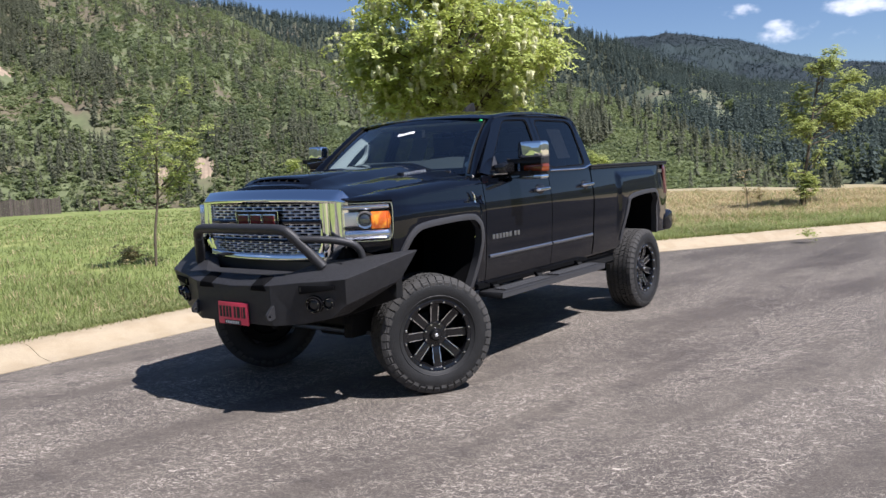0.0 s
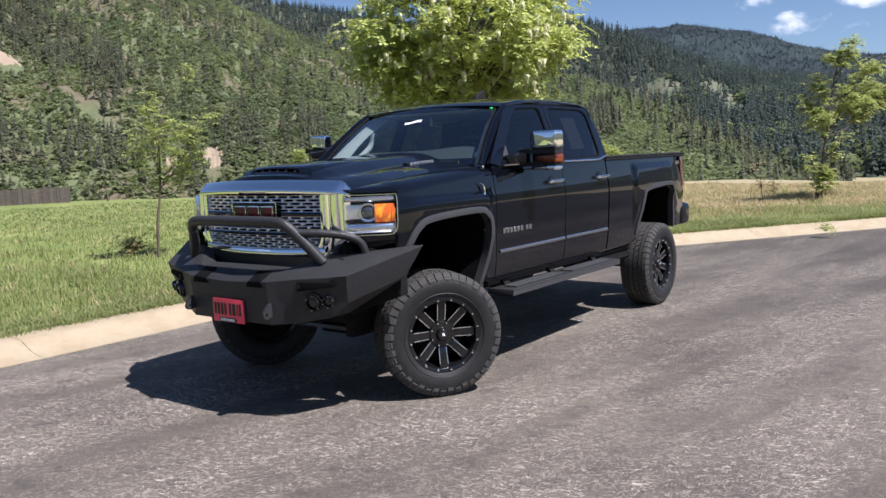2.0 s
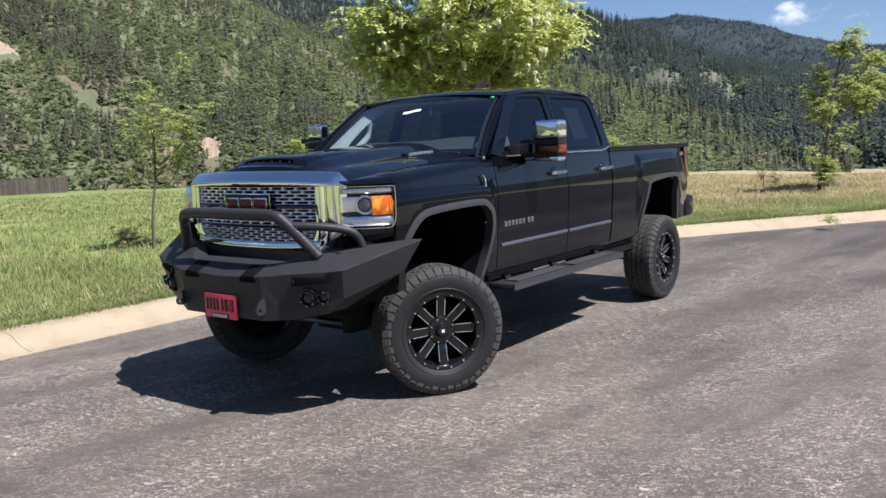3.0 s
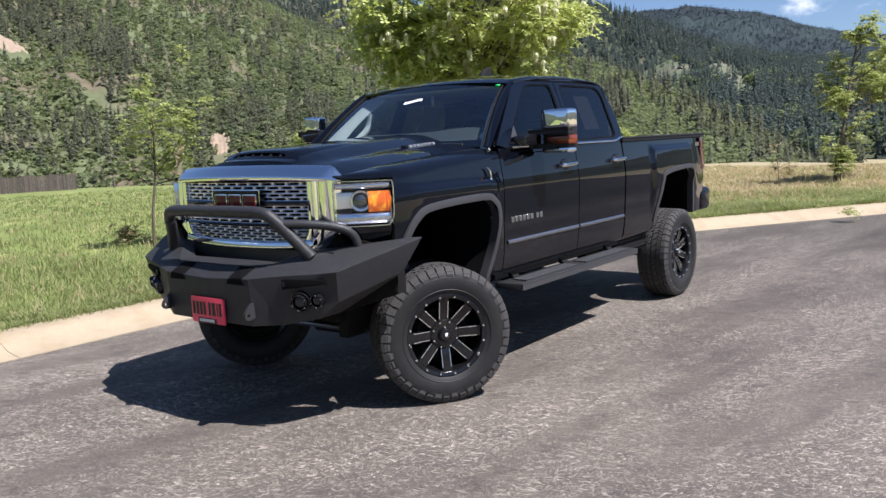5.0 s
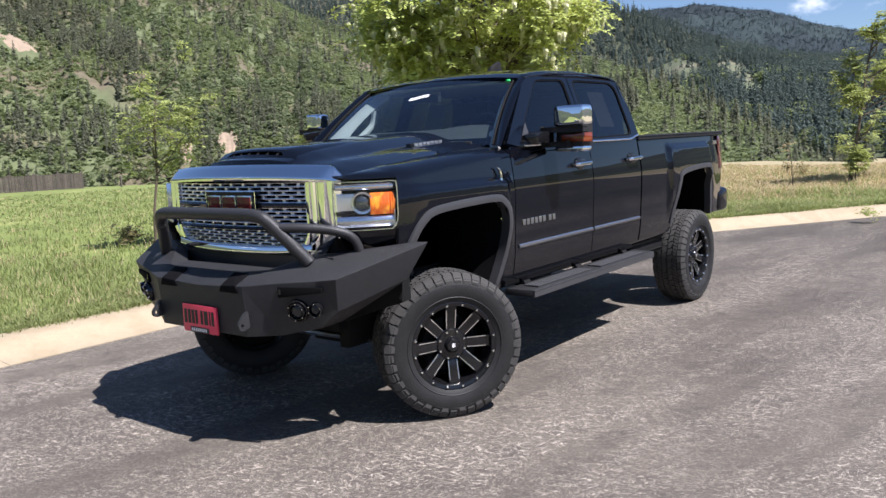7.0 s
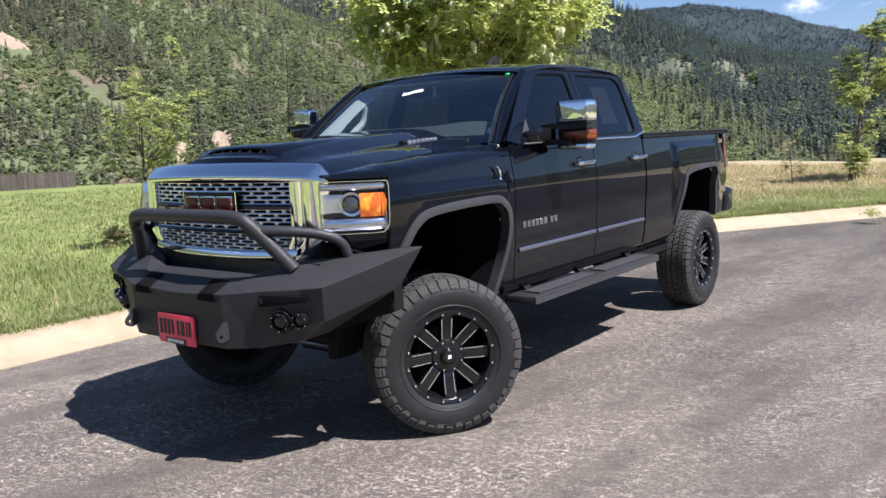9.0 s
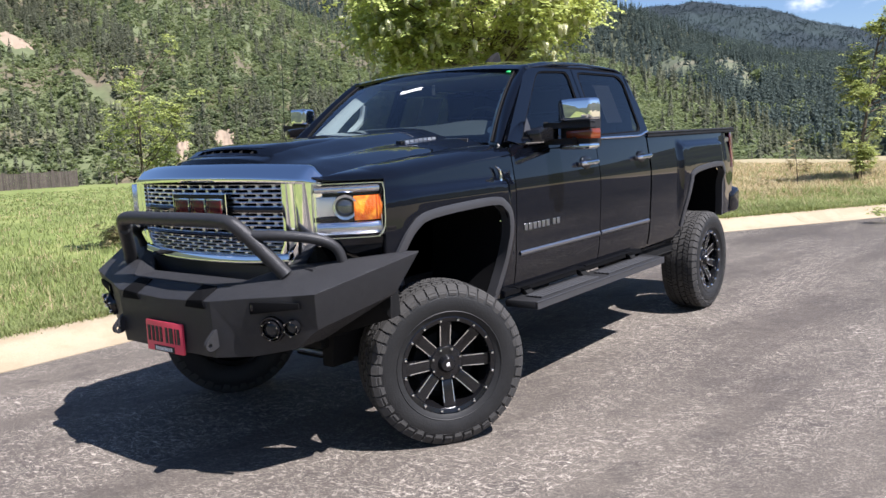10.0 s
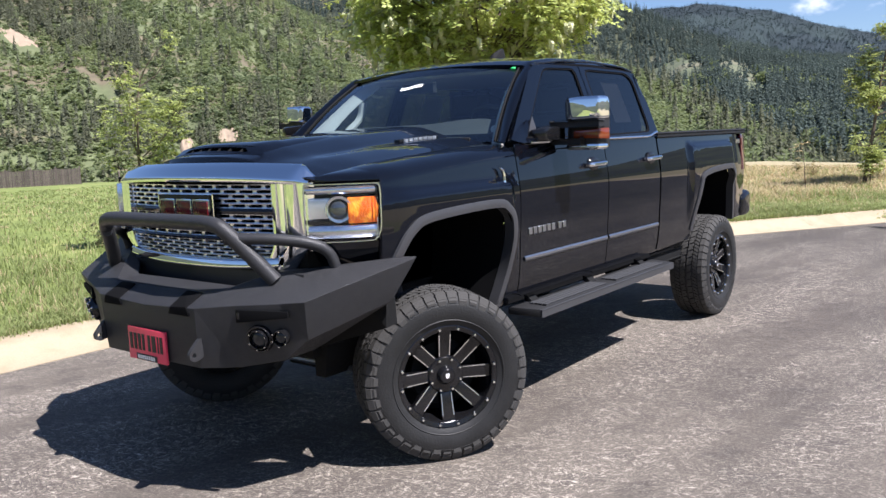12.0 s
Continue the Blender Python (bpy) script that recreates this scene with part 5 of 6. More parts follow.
def mesh_section(z0, z1, rows, half=0.572, pitch=0.104):
    """Pressed grille mesh: rows of long rounded slots, set in brick fashion in a bright web."""
    bm = bmesh.new()
    h = (z1 - z0) / rows

    def at(y, z, deep=0.0):
        return bm.verts.new((grille_x(y) - 0.002 - deep, y, z))

    for r in range(rows):
        zc = z0 + h * (r + 0.5)
        k = -7
        while True:
            ya, yb = (k + (0.5 if r % 2 else 0)) * pitch, (k + 1 + (0.5 if r % 2 else 0)) * pitch
            k += 1
            if ya >= half - 0.002:
                break
            ya, yb = max(ya, -half), min(yb, half)
            if yb - ya < 0.002:
                continue
            yc, w = (ya + yb) / 2, (yb - ya) / 2
            if w < 0.016:
                bm.faces.new([at(y, z) for y, z in ((ya, zc - h / 2), (yb, zc - h / 2), (yb, zc + h / 2), (ya, zc + h / 2))])
                continue
            a, b = w - 0.0105, h / 2 - 0.0040
            c = b * 0.75
            inner = [(-a + c, -b), (a - c, -b), (a, -b + c), (a, b - c), (a - c, b), (-a + c, b), (-a, b - c), (-a, -b + c)]
            rim = [(-a + c, -h / 2), (a - c, -h / 2), (w, -b + c), (w, b - c), (a - c, h / 2), (-a + c, h / 2), (-w, b - c), (-w, -b + c)]
            corner = {1: (w, -h / 2), 3: (w, h / 2), 5: (-w, h / 2), 7: (-w, -h / 2)}
            vi = [at(yc + y, zc + z, 0.003) for y, z in inner]
            vb = [at(yc + y, zc + z, 0.018) for y, z in inner]
            vo = [at(yc + y, zc + z) for y, z in rim]
            for i in range(8):
                j = (i + 1) % 8
                ring = [vi[i], vi[j], vo[j]] + ([at(yc + corner[i][0], zc + corner[i][1])] if i in corner else []) + [vo[i]]
                bm.faces.new(ring)
                bm.faces.new((vi[i], vb[i], vb[j], vi[j]))
    return bm


for z0, z1, rows in ((1.346, 1.458, 5), (1.210, 1.318, 5), (1.104, 1.190, 5)):
    part("grille_mesh", mesh_section(z0, z1, rows), MESH_METAL, surround, "bright pressed-metal grille mesh")
for z0, z1 in ((1.317, 1.347), (1.190, 1.208)):
    part("grille_bar", sheet([-0.58 + 1.16 * i / 30 for i in range(31)], [0, 0.5, 1], lambda y, v: (grille_x(y) - 0.004 + 0.006 * math.sin(math.pi * v), y, z0 + (z1 - z0) * v), 0.012), GLOSS_BLACK, surround)
badge = part("grille_badge", box(0.742, 0.760, -0.222, 0.222, 1.272, 1.412, 0.006), GLOSS_BLACK, surround, "black badge panel with red blocks")
part("badge_rim", join(*[tube([(0.760, -0.222 * a, 1.272 if b < 0 else 1.412) for a in (1, -1)], 0.0026, 6) for b in (-1, 1)],
     *[tube([(0.760, 0.222 * a, 1.272), (0.760, 0.222 * a, 1.412)], 0.0026, 6) for a in (1, -1)]), CHROME, badge)
for y0, y1 in ((-0.200, -0.078), (-0.066, 0.058), (0.070, 0.200)):
    part("badge_block", box(0.758, 0.768, y0, y1, 1.296, 1.390, 0.008), CHROME, badge)
    part("badge_enamel", box(0.766, 0.771, y0 + 0.010, y1 - 0.010, 1.306, 1.380, 0.006), RED_ENAMEL, badge, "dark red enamel block")


# ---- headlamps ----
def headlamp(sign):
    a, b = Vector((0.668, 0.750, 0)), Vector((0.425, 1.000, 0))
    d = (b - a).normalized()
    nrm = Vector((d.y, -d.x, 0))

    def at(s, z, out):
        p = a.lerp(b, s) + nrm * (out + 0.018 * math.sin(math.pi * s))
        return (p.x, sign * p.y, z)

    def block(s0, s1, z0, z1, d0, d1, bevel=0.004):
        return hull([at(s, z, o) for s in (s0, s1) for z in (z0, z1) for o in (d0, d1)], bevel)

    def band(s0, s1, z0, z1, out, bulge, skew=0.0):
        return sheet([s0 + (s1 - s0) * i / 10 for i in range(11)], [i / 6 for i in range(7)], lambda s, v: at(s, z0 + (z1 - z0) * v + skew * s, out + bulge * math.sin(math.pi * v)), 0.004)

    lamp = part("headlamp", block(-0.02, 1.02, 1.180, 1.462, -0.11, -0.055, 0.01), GLOSS_BLACK, truck, "headlamp with amber corner and chrome trim")
    rim = rounded([(0.0, 1.190), (0.93, 1.190), (1.0, 1.235), (1.0, 1.452), (0.0, 1.455)], [0.03, 0.05, 0.05, 0.03, 0.03])
    part("lamp_rim", ring_panel(rim, [Vector((0.5, 1.322)).lerp(p, 0.972) for p in rim], lambda p: at(p[0], p[1], 0.004), 0.03), LAMP_CHROME, lamp)
    part("top_strip", band(0.04, 0.94, 1.408, 1.440, -0.022, 0.008), CHROME, lamp, "chrome light strip")
    part("lower_strip", band(0.05, 0.95, 1.206, 1.264, -0.030, 0.010), LAMP_CHROME, lamp, "chrome lower strip")
    part("end_strip", band(0.94, 0.975, 1.21, 1.43, -0.015, 0.004), SATIN, lamp)
    part("inner_cup", block(0.06, 0.40, 1.296, 1.388, -0.055, -0.026), SATIN, lamp)
    part("divider", block(0.04, 0.60, 1.268, 1.292, -0.055, -0.022), GLOSS_BLACK, lamp)
    c = Vector(at(0.45, 1.338, -0.028))
    turn = Vector((nrm.x, sign * nrm.y, 0)).to_track_quat("Y", "Z").to_matrix().to_4x4()
    cup = lathe([(0.034, -0.01), (0.048, 0.016), (0.060, 0.018), (0.063, 0.0), (0.063, -0.03)], 32)
    bmesh.ops.transform(cup, matrix=Matrix.Translation(c) @ turn, verts=cup.verts)
    part("projector_ring", cup, LAMP_CHROME, lamp)
    eye = bmesh.new()
    bmesh.ops.create_uvsphere(eye, u_segments=24, v_segments=12, radius=0.040, matrix=Matrix.Translation(c) @ turn @ Matrix.Diagonal((1, 0.55, 1, 1)))
    part("projector_lens", eye, PROJECTOR, lamp)
    amber = sheet([0.57 + 0.40 * i / 20 for i in range(21)], [i / 8 for i in range(9)], lambda s, v: at(s, 1.272 + 0.118 * v, -0.020 + 0.012 * math.sin(math.pi * v) + 0.002 * (-1) ** round(s * 50)), 0.01)
    part("amber_reflector", amber, AMBER, lamp, "amber turn signal")
    cover = part("lamp_cover", sheet([0.005 + 0.099 * i for i in range(11)], [i / 6 for i in range(7)], lambda q, v: at(q, 1.193 + 0.257 * v, 0.008 + 0.010 * math.sin(math.pi * v))), LENS, lamp)
    cover.visible_shadow = False


for s in (1, -1):
    headlamp(s)
both("lamp_surround", hull([(0.50, 0.70, 1.02), (0.650, 0.745, 1.188), (0.40, 1.0, 1.188), (0.34, 0.985, 1.0), (0.42, 0.70, 1.0), (0.45, 0.70, 1.188)], 0.008), PAINT, truck)
# small white block painted in for a reflection below each headlamp
both("reflection_dot", box(0.352, 0.372, 0.985, 1.000, 1.098, 1.112, 0.002), WHITE, truck)

# ---- steel front bumper ----
# Sections from the middle outwards: rear of the deck, fold of the deck, front crease, front foot, rear foot.
BUMPER = [[(0.80, 0.0, 0.993), (0.930, 0.0, 0.972), (1.03, 0.0, 0.908), (1.018, 0.0, 0.645), (0.62, 0.0, 0.645)],
          [(0.80, 0.40, 0.993), (0.930, 0.40, 0.974), (1.03, 0.39, 0.925), (1.012, 0.382, 0.645), (0.62, 0.40, 0.645)],
          [(0.655, 0.60, 1.062), (0.735, 0.60, 1.058), (0.963, 0.575, 0.943), (0.922, 0.553, 0.652), (0.62, 0.58, 0.65)],
          [(0.62, 0.68, 1.066), (0.67, 0.685, 1.064), (0.882, 0.80, 0.958), (0.838, 0.766, 0.695), (0.60, 0.70, 0.68)],
          [(0.60, 0.730, 1.070), (0.635, 0.738, 1.070), (0.842, 0.911, 0.968), (0.800, 0.872, 0.787), (0.58, 0.80, 0.74)],
          [(0.40, 1.090, 1.116), (0.405, 1.177, 1.122), (0.409, 1.179, 1.118), (0.478, 1.082, 0.922), (0.45, 1.03, 0.90)]]
bm = bmesh.new()
lines = [[bm.verts.new((x, -y, z)) for x, y, z in sec] for sec in BUMPER[:0:-1]] + [[bm.verts.new(q) for q in sec] for sec in BUMPER]
for p, q in zip(lines, lines[1:]):
    for k in range(5):
        bm.faces.new((p[k], q[k], q[(k + 1) % 5], p[(k + 1) % 5]))
bm.faces.new(lines[0])
bm.faces.new(lines[-1][::-1])
bmesh.ops.triangulate(bm, faces=[f for f in bm.faces if len(f.verts) == 4 and abs((f.verts[3].co - f.verts[0].co).dot((f.verts[1].co - f.verts[0].co).cross(f.verts[2].co - f.verts[0].co))) > 1e-5])
bmesh.ops.bevel(bm, geom=[e for e in bm.edges if len(e.link_faces) == 2 and e.calc_face_angle(0) > 0.12], offset=0.010, segments=3, affect="EDGES", profile=0.6, clamp_overlap=True)
bumper = part("front_bumper", bm, COATED, truck, "matte black angular steel bumper with tube bar", angle=20)
for s in (1, -1):
    # two fog lamps let into the angled face, a slot above them
    a, b = Vector((1.032, s * 0.39, 0)), Vector((0.842, s * 0.911, 0))
    d = (b - a).normalized()
    nrm = Vector((abs(d.y), s * abs(d.x), 0)).normalized()
    turn = nrm.to_track_quat("Y", "Z").to_matrix().to_4x4()
    lean = Matrix.Rotation(radians(-8.5), 4, "X")
    base = a.lerp(b, 0.57) + Vector((0, 0, 0.795)) - nrm * 0.016
    fog = lathe([(0.0, -0.006), (0.050, -0.004), (0.054, 0.008), (0.060, 0.009), (0.064, 0.0), (0.064, -0.02)], 36)
    bmesh.ops.transform(fog, matrix=Matrix.Translation(base) @ turn @ lean, verts=fog.verts)
    fog_lamp = part("fog_lamp", fog, GLOSS_BLACK, bumper, "pair of small round fog lamps")
    for t, z, size in ((0.57, 0.795, 0.046), (0.765, 0.806, 0.037)):
        spot = a.lerp(b, t) + Vector((0, 0, z)) - nrm * 0.014
        e = lathe([(0.0, 0.014), (0.45 * size, 0.012), (0.80 * size, 0.004), (0.86 * size, 0.0)], 28)
        bmesh.ops.transform(e, matrix=Matrix.Translation(spot) @ turn @ lean, verts=e.verts)
        part("fog_lens", e, FOG_GLASS, fog_lamp, "dark clear fog lens")
        e = lathe([(0.84 * size, 0.0), (0.88 * size, 0.017), (0.95 * size, 0.018), (size, 0.012), (1.06 * size, -0.01)], 28)
        bmesh.ops.transform(e, matrix=Matrix.Translation(spot) @ turn @ lean, verts=e.verts)
        part("fog_rim", e, GLOSS_BLACK, fog_lamp)
        for k in range(6):
            bolt = lathe([(0.0, 0.024), (0.003, 0.023), (0.0042, 0.012)], 6)
            bmesh.ops.transform(bolt, matrix=Matrix.Translation(spot) @ turn @ lean @ Matrix.Rotation(k * math.pi / 3 + 0.4, 4, "Y") @ Matrix.Translation((0.97 * size, 0, 0)), verts=bolt.verts)
            part("fog_screw", bolt, CHROME, fog_lamp)
    # solid near-black block in place of the slot's shade
    p0, p1 = a.lerp(b, 0.39), a.lerp(b, 0.85)
    slot = hull([tuple(p + nrm * o + Vector((0, 0, z))) for p, zs in ((p0, (0.868, 0.926)), (p1, (0.897, 0.924))) for z in zs for o in (-0.02, 0.003)], 0.002)
    part("bumper_slot_shade", slot, SHADE_AND_SEAL, bumper)
    part("slot_stud", hull([tuple(p + nrm * o + Vector((0, 0, z))) for p in (a.lerp(b, 0.40), a.lerp(b, 0.425)) for z in (0.885, 0.915) for o in (0.002, 0.005)], 0.001), GLOSS_BLACK, bumper)
    # recovery tab
    tab = ring_panel(rounded([(1.0, 0.70), (1.01, 0.795), (1.035, 0.775), (1.080, 0.728), (1.078, 0.70), (1.052, 0.685)], 0.018), [(1.055 + 0.011 * math.cos(k * 0.5236), 0.717 + 0.011 * math.sin(k * 0.5236)) for k in range(12)], lambda p: (p[0], s * 0.405, p[1]), 0.02, 48)
    part("recovery_tab", tab, COATED, bumper)
    # near-black blocks on the sloping top stand in for shaded openings
    y0, y1 = (0.175, 0.375) if s > 0 else (-0.375, -0.175)
    part("bumper_vent_shade", hull([(x, y, z) for y, k in ((y0, 0.02), (y1, -0.02)) for x, z, w in ((1.034, 0.885, 1), (1.034, 0.912 + 0.0436 * abs(y), 1), (0.936, 0.980, 0), (1.010, 0.880, 1), (0.915, 0.955, 0)) for y in (y + k * w,)], 0.002), SHADE_AND_SEAL, bumper)
    part("brace_tube", tube(smooth_line([(0.905, s * 0.485, 1.225), (0.80, s * 0.635, 1.222), (0.675, s * 0.77, 1.195), (0.60, s * 0.825, 1.145), (0.565, s * 0.84, 1.05)], 6), 0.026, 12), TUBE_BLACK, bumper)
part("bull_bar", tube(smooth_line([(0.775, -0.655, 1.03), (0.845, -0.565, 1.16), (0.905, -0.49, 1.262), (0.922, -0.43, 1.292), (0.925, -0.30, 1.298), (0.925, 0, 1.298), (0.925, 0.30, 1.298), (0.922, 0.43, 1.292), (0.905, 0.49, 1.262), (0.845, 0.565, 1.16), (0.775, 0.655, 1.03)], 8), 0.036, 16), TUBE_BLACK, bumper, "black tubular bull bar")

# number plate: its words are left as bars
plate = part("number_plate", box(1.026, 1.038, -0.150, 0.160, 0.632, 0.790, 0.003), PLATE_RED, truck, "bright red dealer plate with black bars")
bars = []
for y, w in ((-0.135, 0.028), (-0.100, 0.028), (-0.066, 0.028), (-0.032, 0.024), (0.016, 0.024), (0.048, 0.038), (0.094, 0.012), (0.114, 0.026)):
    bars.append(box(1.037, 1.0405, y, y + w * 0.85, 0.682, 0.762, 0.001, 1))
part("plate_bars", join(*bars), INK, plate)
part("plate_foot", box(1.037, 1.0405, -0.085, 0.085, 0.634, 0.664, 0.001, 1), INK, plate)
part("plate_foot_bars", join(*[box(1.040, 1.042, -0.072 + 0.018 * i, -0.060 + 0.018 * i, 0.640, 0.658, 0, 1) for i in range(8)]), WHITE, plate)

# bonnet badge: plain bars
for s in (1, -1):
    bb = part("bonnet_badge", hull([(x, s * 0.50 + dy, bonnet(x, s * 0.50)[2] + dz) for x in (-0.28, -0.62) for dy in (-0.02, 0.02) for dz in (-0.005, 0.014)], 0.004), GLOSS_BLACK, truck)
    part("badge_bars", join(*[box(-0.31 - 0.042 * i, -0.342 - 0.042 * i, s * 0.50 + s * 0.018, s * 0.50 + s * 0.030, bonnet(-0.33 - 0.042 * i, s * 0.5)[2] - 0.004, bonnet(-0.33 - 0.042 * i, s * 0.5)[2] + 0.010, 0.001, 1) for i in range(7)]), SATIN, bb)
part("whip_aerial", tube([(-0.62, -0.86, 1.56), (-0.63, -0.86, 1.70), (-0.66, -0.865, 2.36)], [0.006, 0.003, 0.002], 6), GLOSS_BLACK, truck, "thin black whip aerial")

# ---- door mirrors ----
for s in (1, -1):
    head = part("door_mirror", hull([(x, s * y, z) for x, y, z in ((-1.235, 1.060, 1.545), (-1.235, 1.060, 1.832), (-1.215, 1.095, 1.548), (-1.215, 1.095, 1.842), (-1.225, 1.300, 1.550), (-1.225, 1.300, 1.842),
            (-1.33, 1.055, 1.540), (-1.33, 1.055, 1.835), (-1.33, 1.325, 1.545), (-1.33, 1.325, 1.842))], 0.022, 3), PLASTIC, truck, "tall towing mirror with chrome cap")
    part("mirror_cap", hull([(x, s * y, z) for x, y, z in ((-1.225, 1.052, 1.712), (-1.225, 1.052, 1.842), (-1.200, 1.100, 1.714), (-1.205, 1.100, 1.850), (-1.212, 1.300, 1.716), (-1.220, 1.300, 1.850), (-1.31, 1.050, 1.712), (-1.31, 1.050, 1.846), (-1.31, 1.333, 1.716), (-1.31, 1.333, 1.850))], 0.02, 4), CHROME, head, "chrome mirror cap", )
    part("mirror_base_cap", hull([(x, s * y, z) for x, y, z in ((-1.222, 1.058, 1.538), (-1.222, 1.058, 1.572), (-1.205, 1.10, 1.536), (-1.205, 1.10, 1.572), (-1.215, 1.30, 1.536), (-1.215, 1.30, 1.572), (-1.30, 1.325, 1.538), (-1.30, 1.325, 1.572))], 0.012), CHROME, head)
    part("turn_repeater", hull([(x, s * y, z) for x, y, z in ((-1.196, 1.13, 1.606), (-1.196, 1.13, 1.652), (-1.206, 1.31, 1.600), (-1.206, 1.31, 1.660), (-1.29, 1.338, 1.598), (-1.29, 1.338, 1.664), (-1.28, 1.13, 1.606), (-1.28, 1.13, 1.652))], 0.008), DARK_AMBER, head, "amber mirror repeater")
    part("mirror_pane", box(-1.332, -1.336, s * 1.075 if s > 0 else s * 1.31, s * 1.31 if s > 0 else s * 1.075, 1.56, 1.825, 0.0), MIRROR, head)
    if s < 0:
        c = Vector((-1.27, -1.19, 1.69))
        head.matrix_basis = Matrix.Translation(c + Vector((0.11, -0.045, 0.085))) @ Matrix.Diagonal((1, 0.72, 0.88, 1)) @ Matrix.Translation(-c)
    else:
        c = Vector((-1.27, 1.05, 1.69))
        head.matrix_basis = Matrix.Translation(c + Vector((0, -0.028, 0))) @ Matrix.Diagonal((1, 0.92, 1, 1)) @ Matrix.Translation(-c)
    for z, reach in ((1.588, 1.20), (1.688, 1.335)):
        part("mirror_arm", box(-1.165, -1.212, s * 0.98 if s > 0 else s * reach, s * reach if s > 0 else s * 0.98, z - 0.018, z + 0.018, 0.008), PLASTIC, head)
    part("mirror_foot", hull([(x, s * y, z) for x, y, z in ((-0.97, 0.955, 1.60), (-0.97, 0.95, 1.665), (-1.22, 0.955, 1.585), (-1.22, 0.93, 1.695), (-1.00, 1.05, 1.60), (-1.00, 1.05, 1.670), (-1.22, 1.06, 1.595), (-1.22, 1.06, 1.685))], 0.014), GLOSS_BLACK, head)
    if s > 0:
        part("mirror_sail", hull([(x, s * (window_y(z) + o), z) for x, z in ((-0.80, 1.612), (-1.06, 1.612), (-1.06, 1.80)) for o in (-0.006, 0.008)], 0.003), GREY_PLASTIC, head)

# ---- side steps ----
for s in (1, -1):
    board = part("side_step", hull([(x, s * y, z) for x, y, z in ((-0.80, 1.085, 0.592), (-0.80, 1.080, 0.640), (-0.76, 0.885, 0.60), (-0.76, 0.885, 0.645), (-2.74, 1.085, 0.592), (-2.74, 1.080, 0.640), (-2.78, 0.885, 0.60), (-2.78, 0.885, 0.645))], 0.008), PLASTIC, truck, "dark running board with ribbed step pads")
    part("step_rim", box(-0.805, -2.735, s * 1.080, s * 1.092, 0.594, 0.636, 0.004) if s > 0 else box(-0.805, -2.735, -1.092, -1.080, 0.594, 0.636, 0.004), GREY_PLASTIC, board)
    for x0, x1 in ((-0.90, -1.66), (-1.82, -2.60)):
        pad = join(*[box(x0, x1, s * (0.950 + 0.030 * k) if s > 0 else -(0.972 + 0.030 * k), s * (0.972 + 0.030 * k) if s > 0 else -(0.950 + 0.030 * k), 0.640, 0.652, 0.003, 1) for k in range(4)])
        part("step_pad", pad, STEP_PAD, board, "grey ribbed step pad")
    for x in (-0.98, -1.72, -2.52):
        part("step_bracket", hull([(x + a, s * y, z) for a in (-0.04, 0.04) for y, z in ((0.96, 0.60), (0.96, 0.63), (0.86, 0.73), (0.82, 0.70))], 0.004), UNDER, board)


# ---- wheels ----
def tyre_profile():
    half = [(0.250, 0.118), (0.258, 0.132), (0.268, 0.140), (0.30, 0.154), (0.335, 0.161), (0.365, 0.160), (0.392, 0.152), (0.412, 0.140), (0.426, 0.122), (0.428, 0.06), (0.428, 0.0)]
    return half + [(r, -y) for r, y in half[-2::-1]]


def tread_blocks(rng):
    n = 44
    vs, fs = [], []

    def lug(a0, a1, y0, y1, r0, r1, skew, drop=0.0, taper=0.0):
        k = len(vs)
        for r, t0 in ((r0, 0.0), (r1, taper)):
            for a in (a0 + t0, a1 - t0):
                for y, yy in ((y0, 0), (y1, 1)):
                    t = a + skew * yy
                    rr = r - drop * yy
                    vs.append((rr * math.cos(t), y, rr * math.sin(t)))
        fs.extend([tuple(k + i for i in q) for q in ((0, 1, 3, 2), (4, 6, 7, 5), (0, 4, 5, 1), (2, 3, 7, 6), (0, 2, 6, 4), (1, 5, 7, 3))])

    p = 2 * math.pi / n
    for i in range(n):
        a = i * p
        # paired centre blocks, offset blocks beside them, then shoulder lugs of two lengths that run down the sidewall
        lug(a, a + p * 0.42, 0.006, 0.044, 0.418, 0.4405, p * 0.30)
        lug(a + p * 0.50, a + p * 0.92, 0.010, 0.050, 0.418, 0.4405, p * 0.18)
        lug(a + p * 0.25, a + p * 0.67, -0.044, -0.006, 0.418, 0.4405, p * 0.30)
        lug(a + p * 0.75, a + p * 1.17, -0.050, -0.010, 0.418, 0.4405, p * 0.18)
        for h in (0.0, 0.5):
            lug(a + p * (0.15 + h), a + p * (0.52 + h), 0.058, 0.093, 0.414, 0.4400, -p * 0.28)
            lug(a + p * (0.40 + h), a + p * (0.77 + h), -0.093, -0.058, 0.414, 0.4400, -p * 0.28)
        for s in (1, -1):
            b = a + (0 if s > 0 else p * 0.5)
            long = i % 2
            lug(b, b + p * 0.86, s * 0.102, s * 0.136, 0.408, 0.4390, p * 0.06, 0.006)
            lug(b + p * 0.02, b + p * (0.88 if long else 0.84), s * 0.136, s * (0.1530 if long else 0.150), 0.400, 0.4330, 0.0, 0.028 if long else 0.022)
            lug(b + p * 0.08, b + p * 0.80, s * 0.150, s * 0.1575, 0.384 if long else 0.394, 0.406, 0.0, 0.010)
    bm = bmesh.new()
    bv = [bm.verts.new(v) for v in vs]
    for f in fs:
        bm.faces.new([bv[j] for j in f])
    return bm


rng = random.Random(7)
SHARED = {}


def shared(name, make, mat, smooth=True, angle=35):
    if name not in SHARED:
        SHARED[name] = finish(name, make(), mat, smooth, angle)
    return SHARED[name]


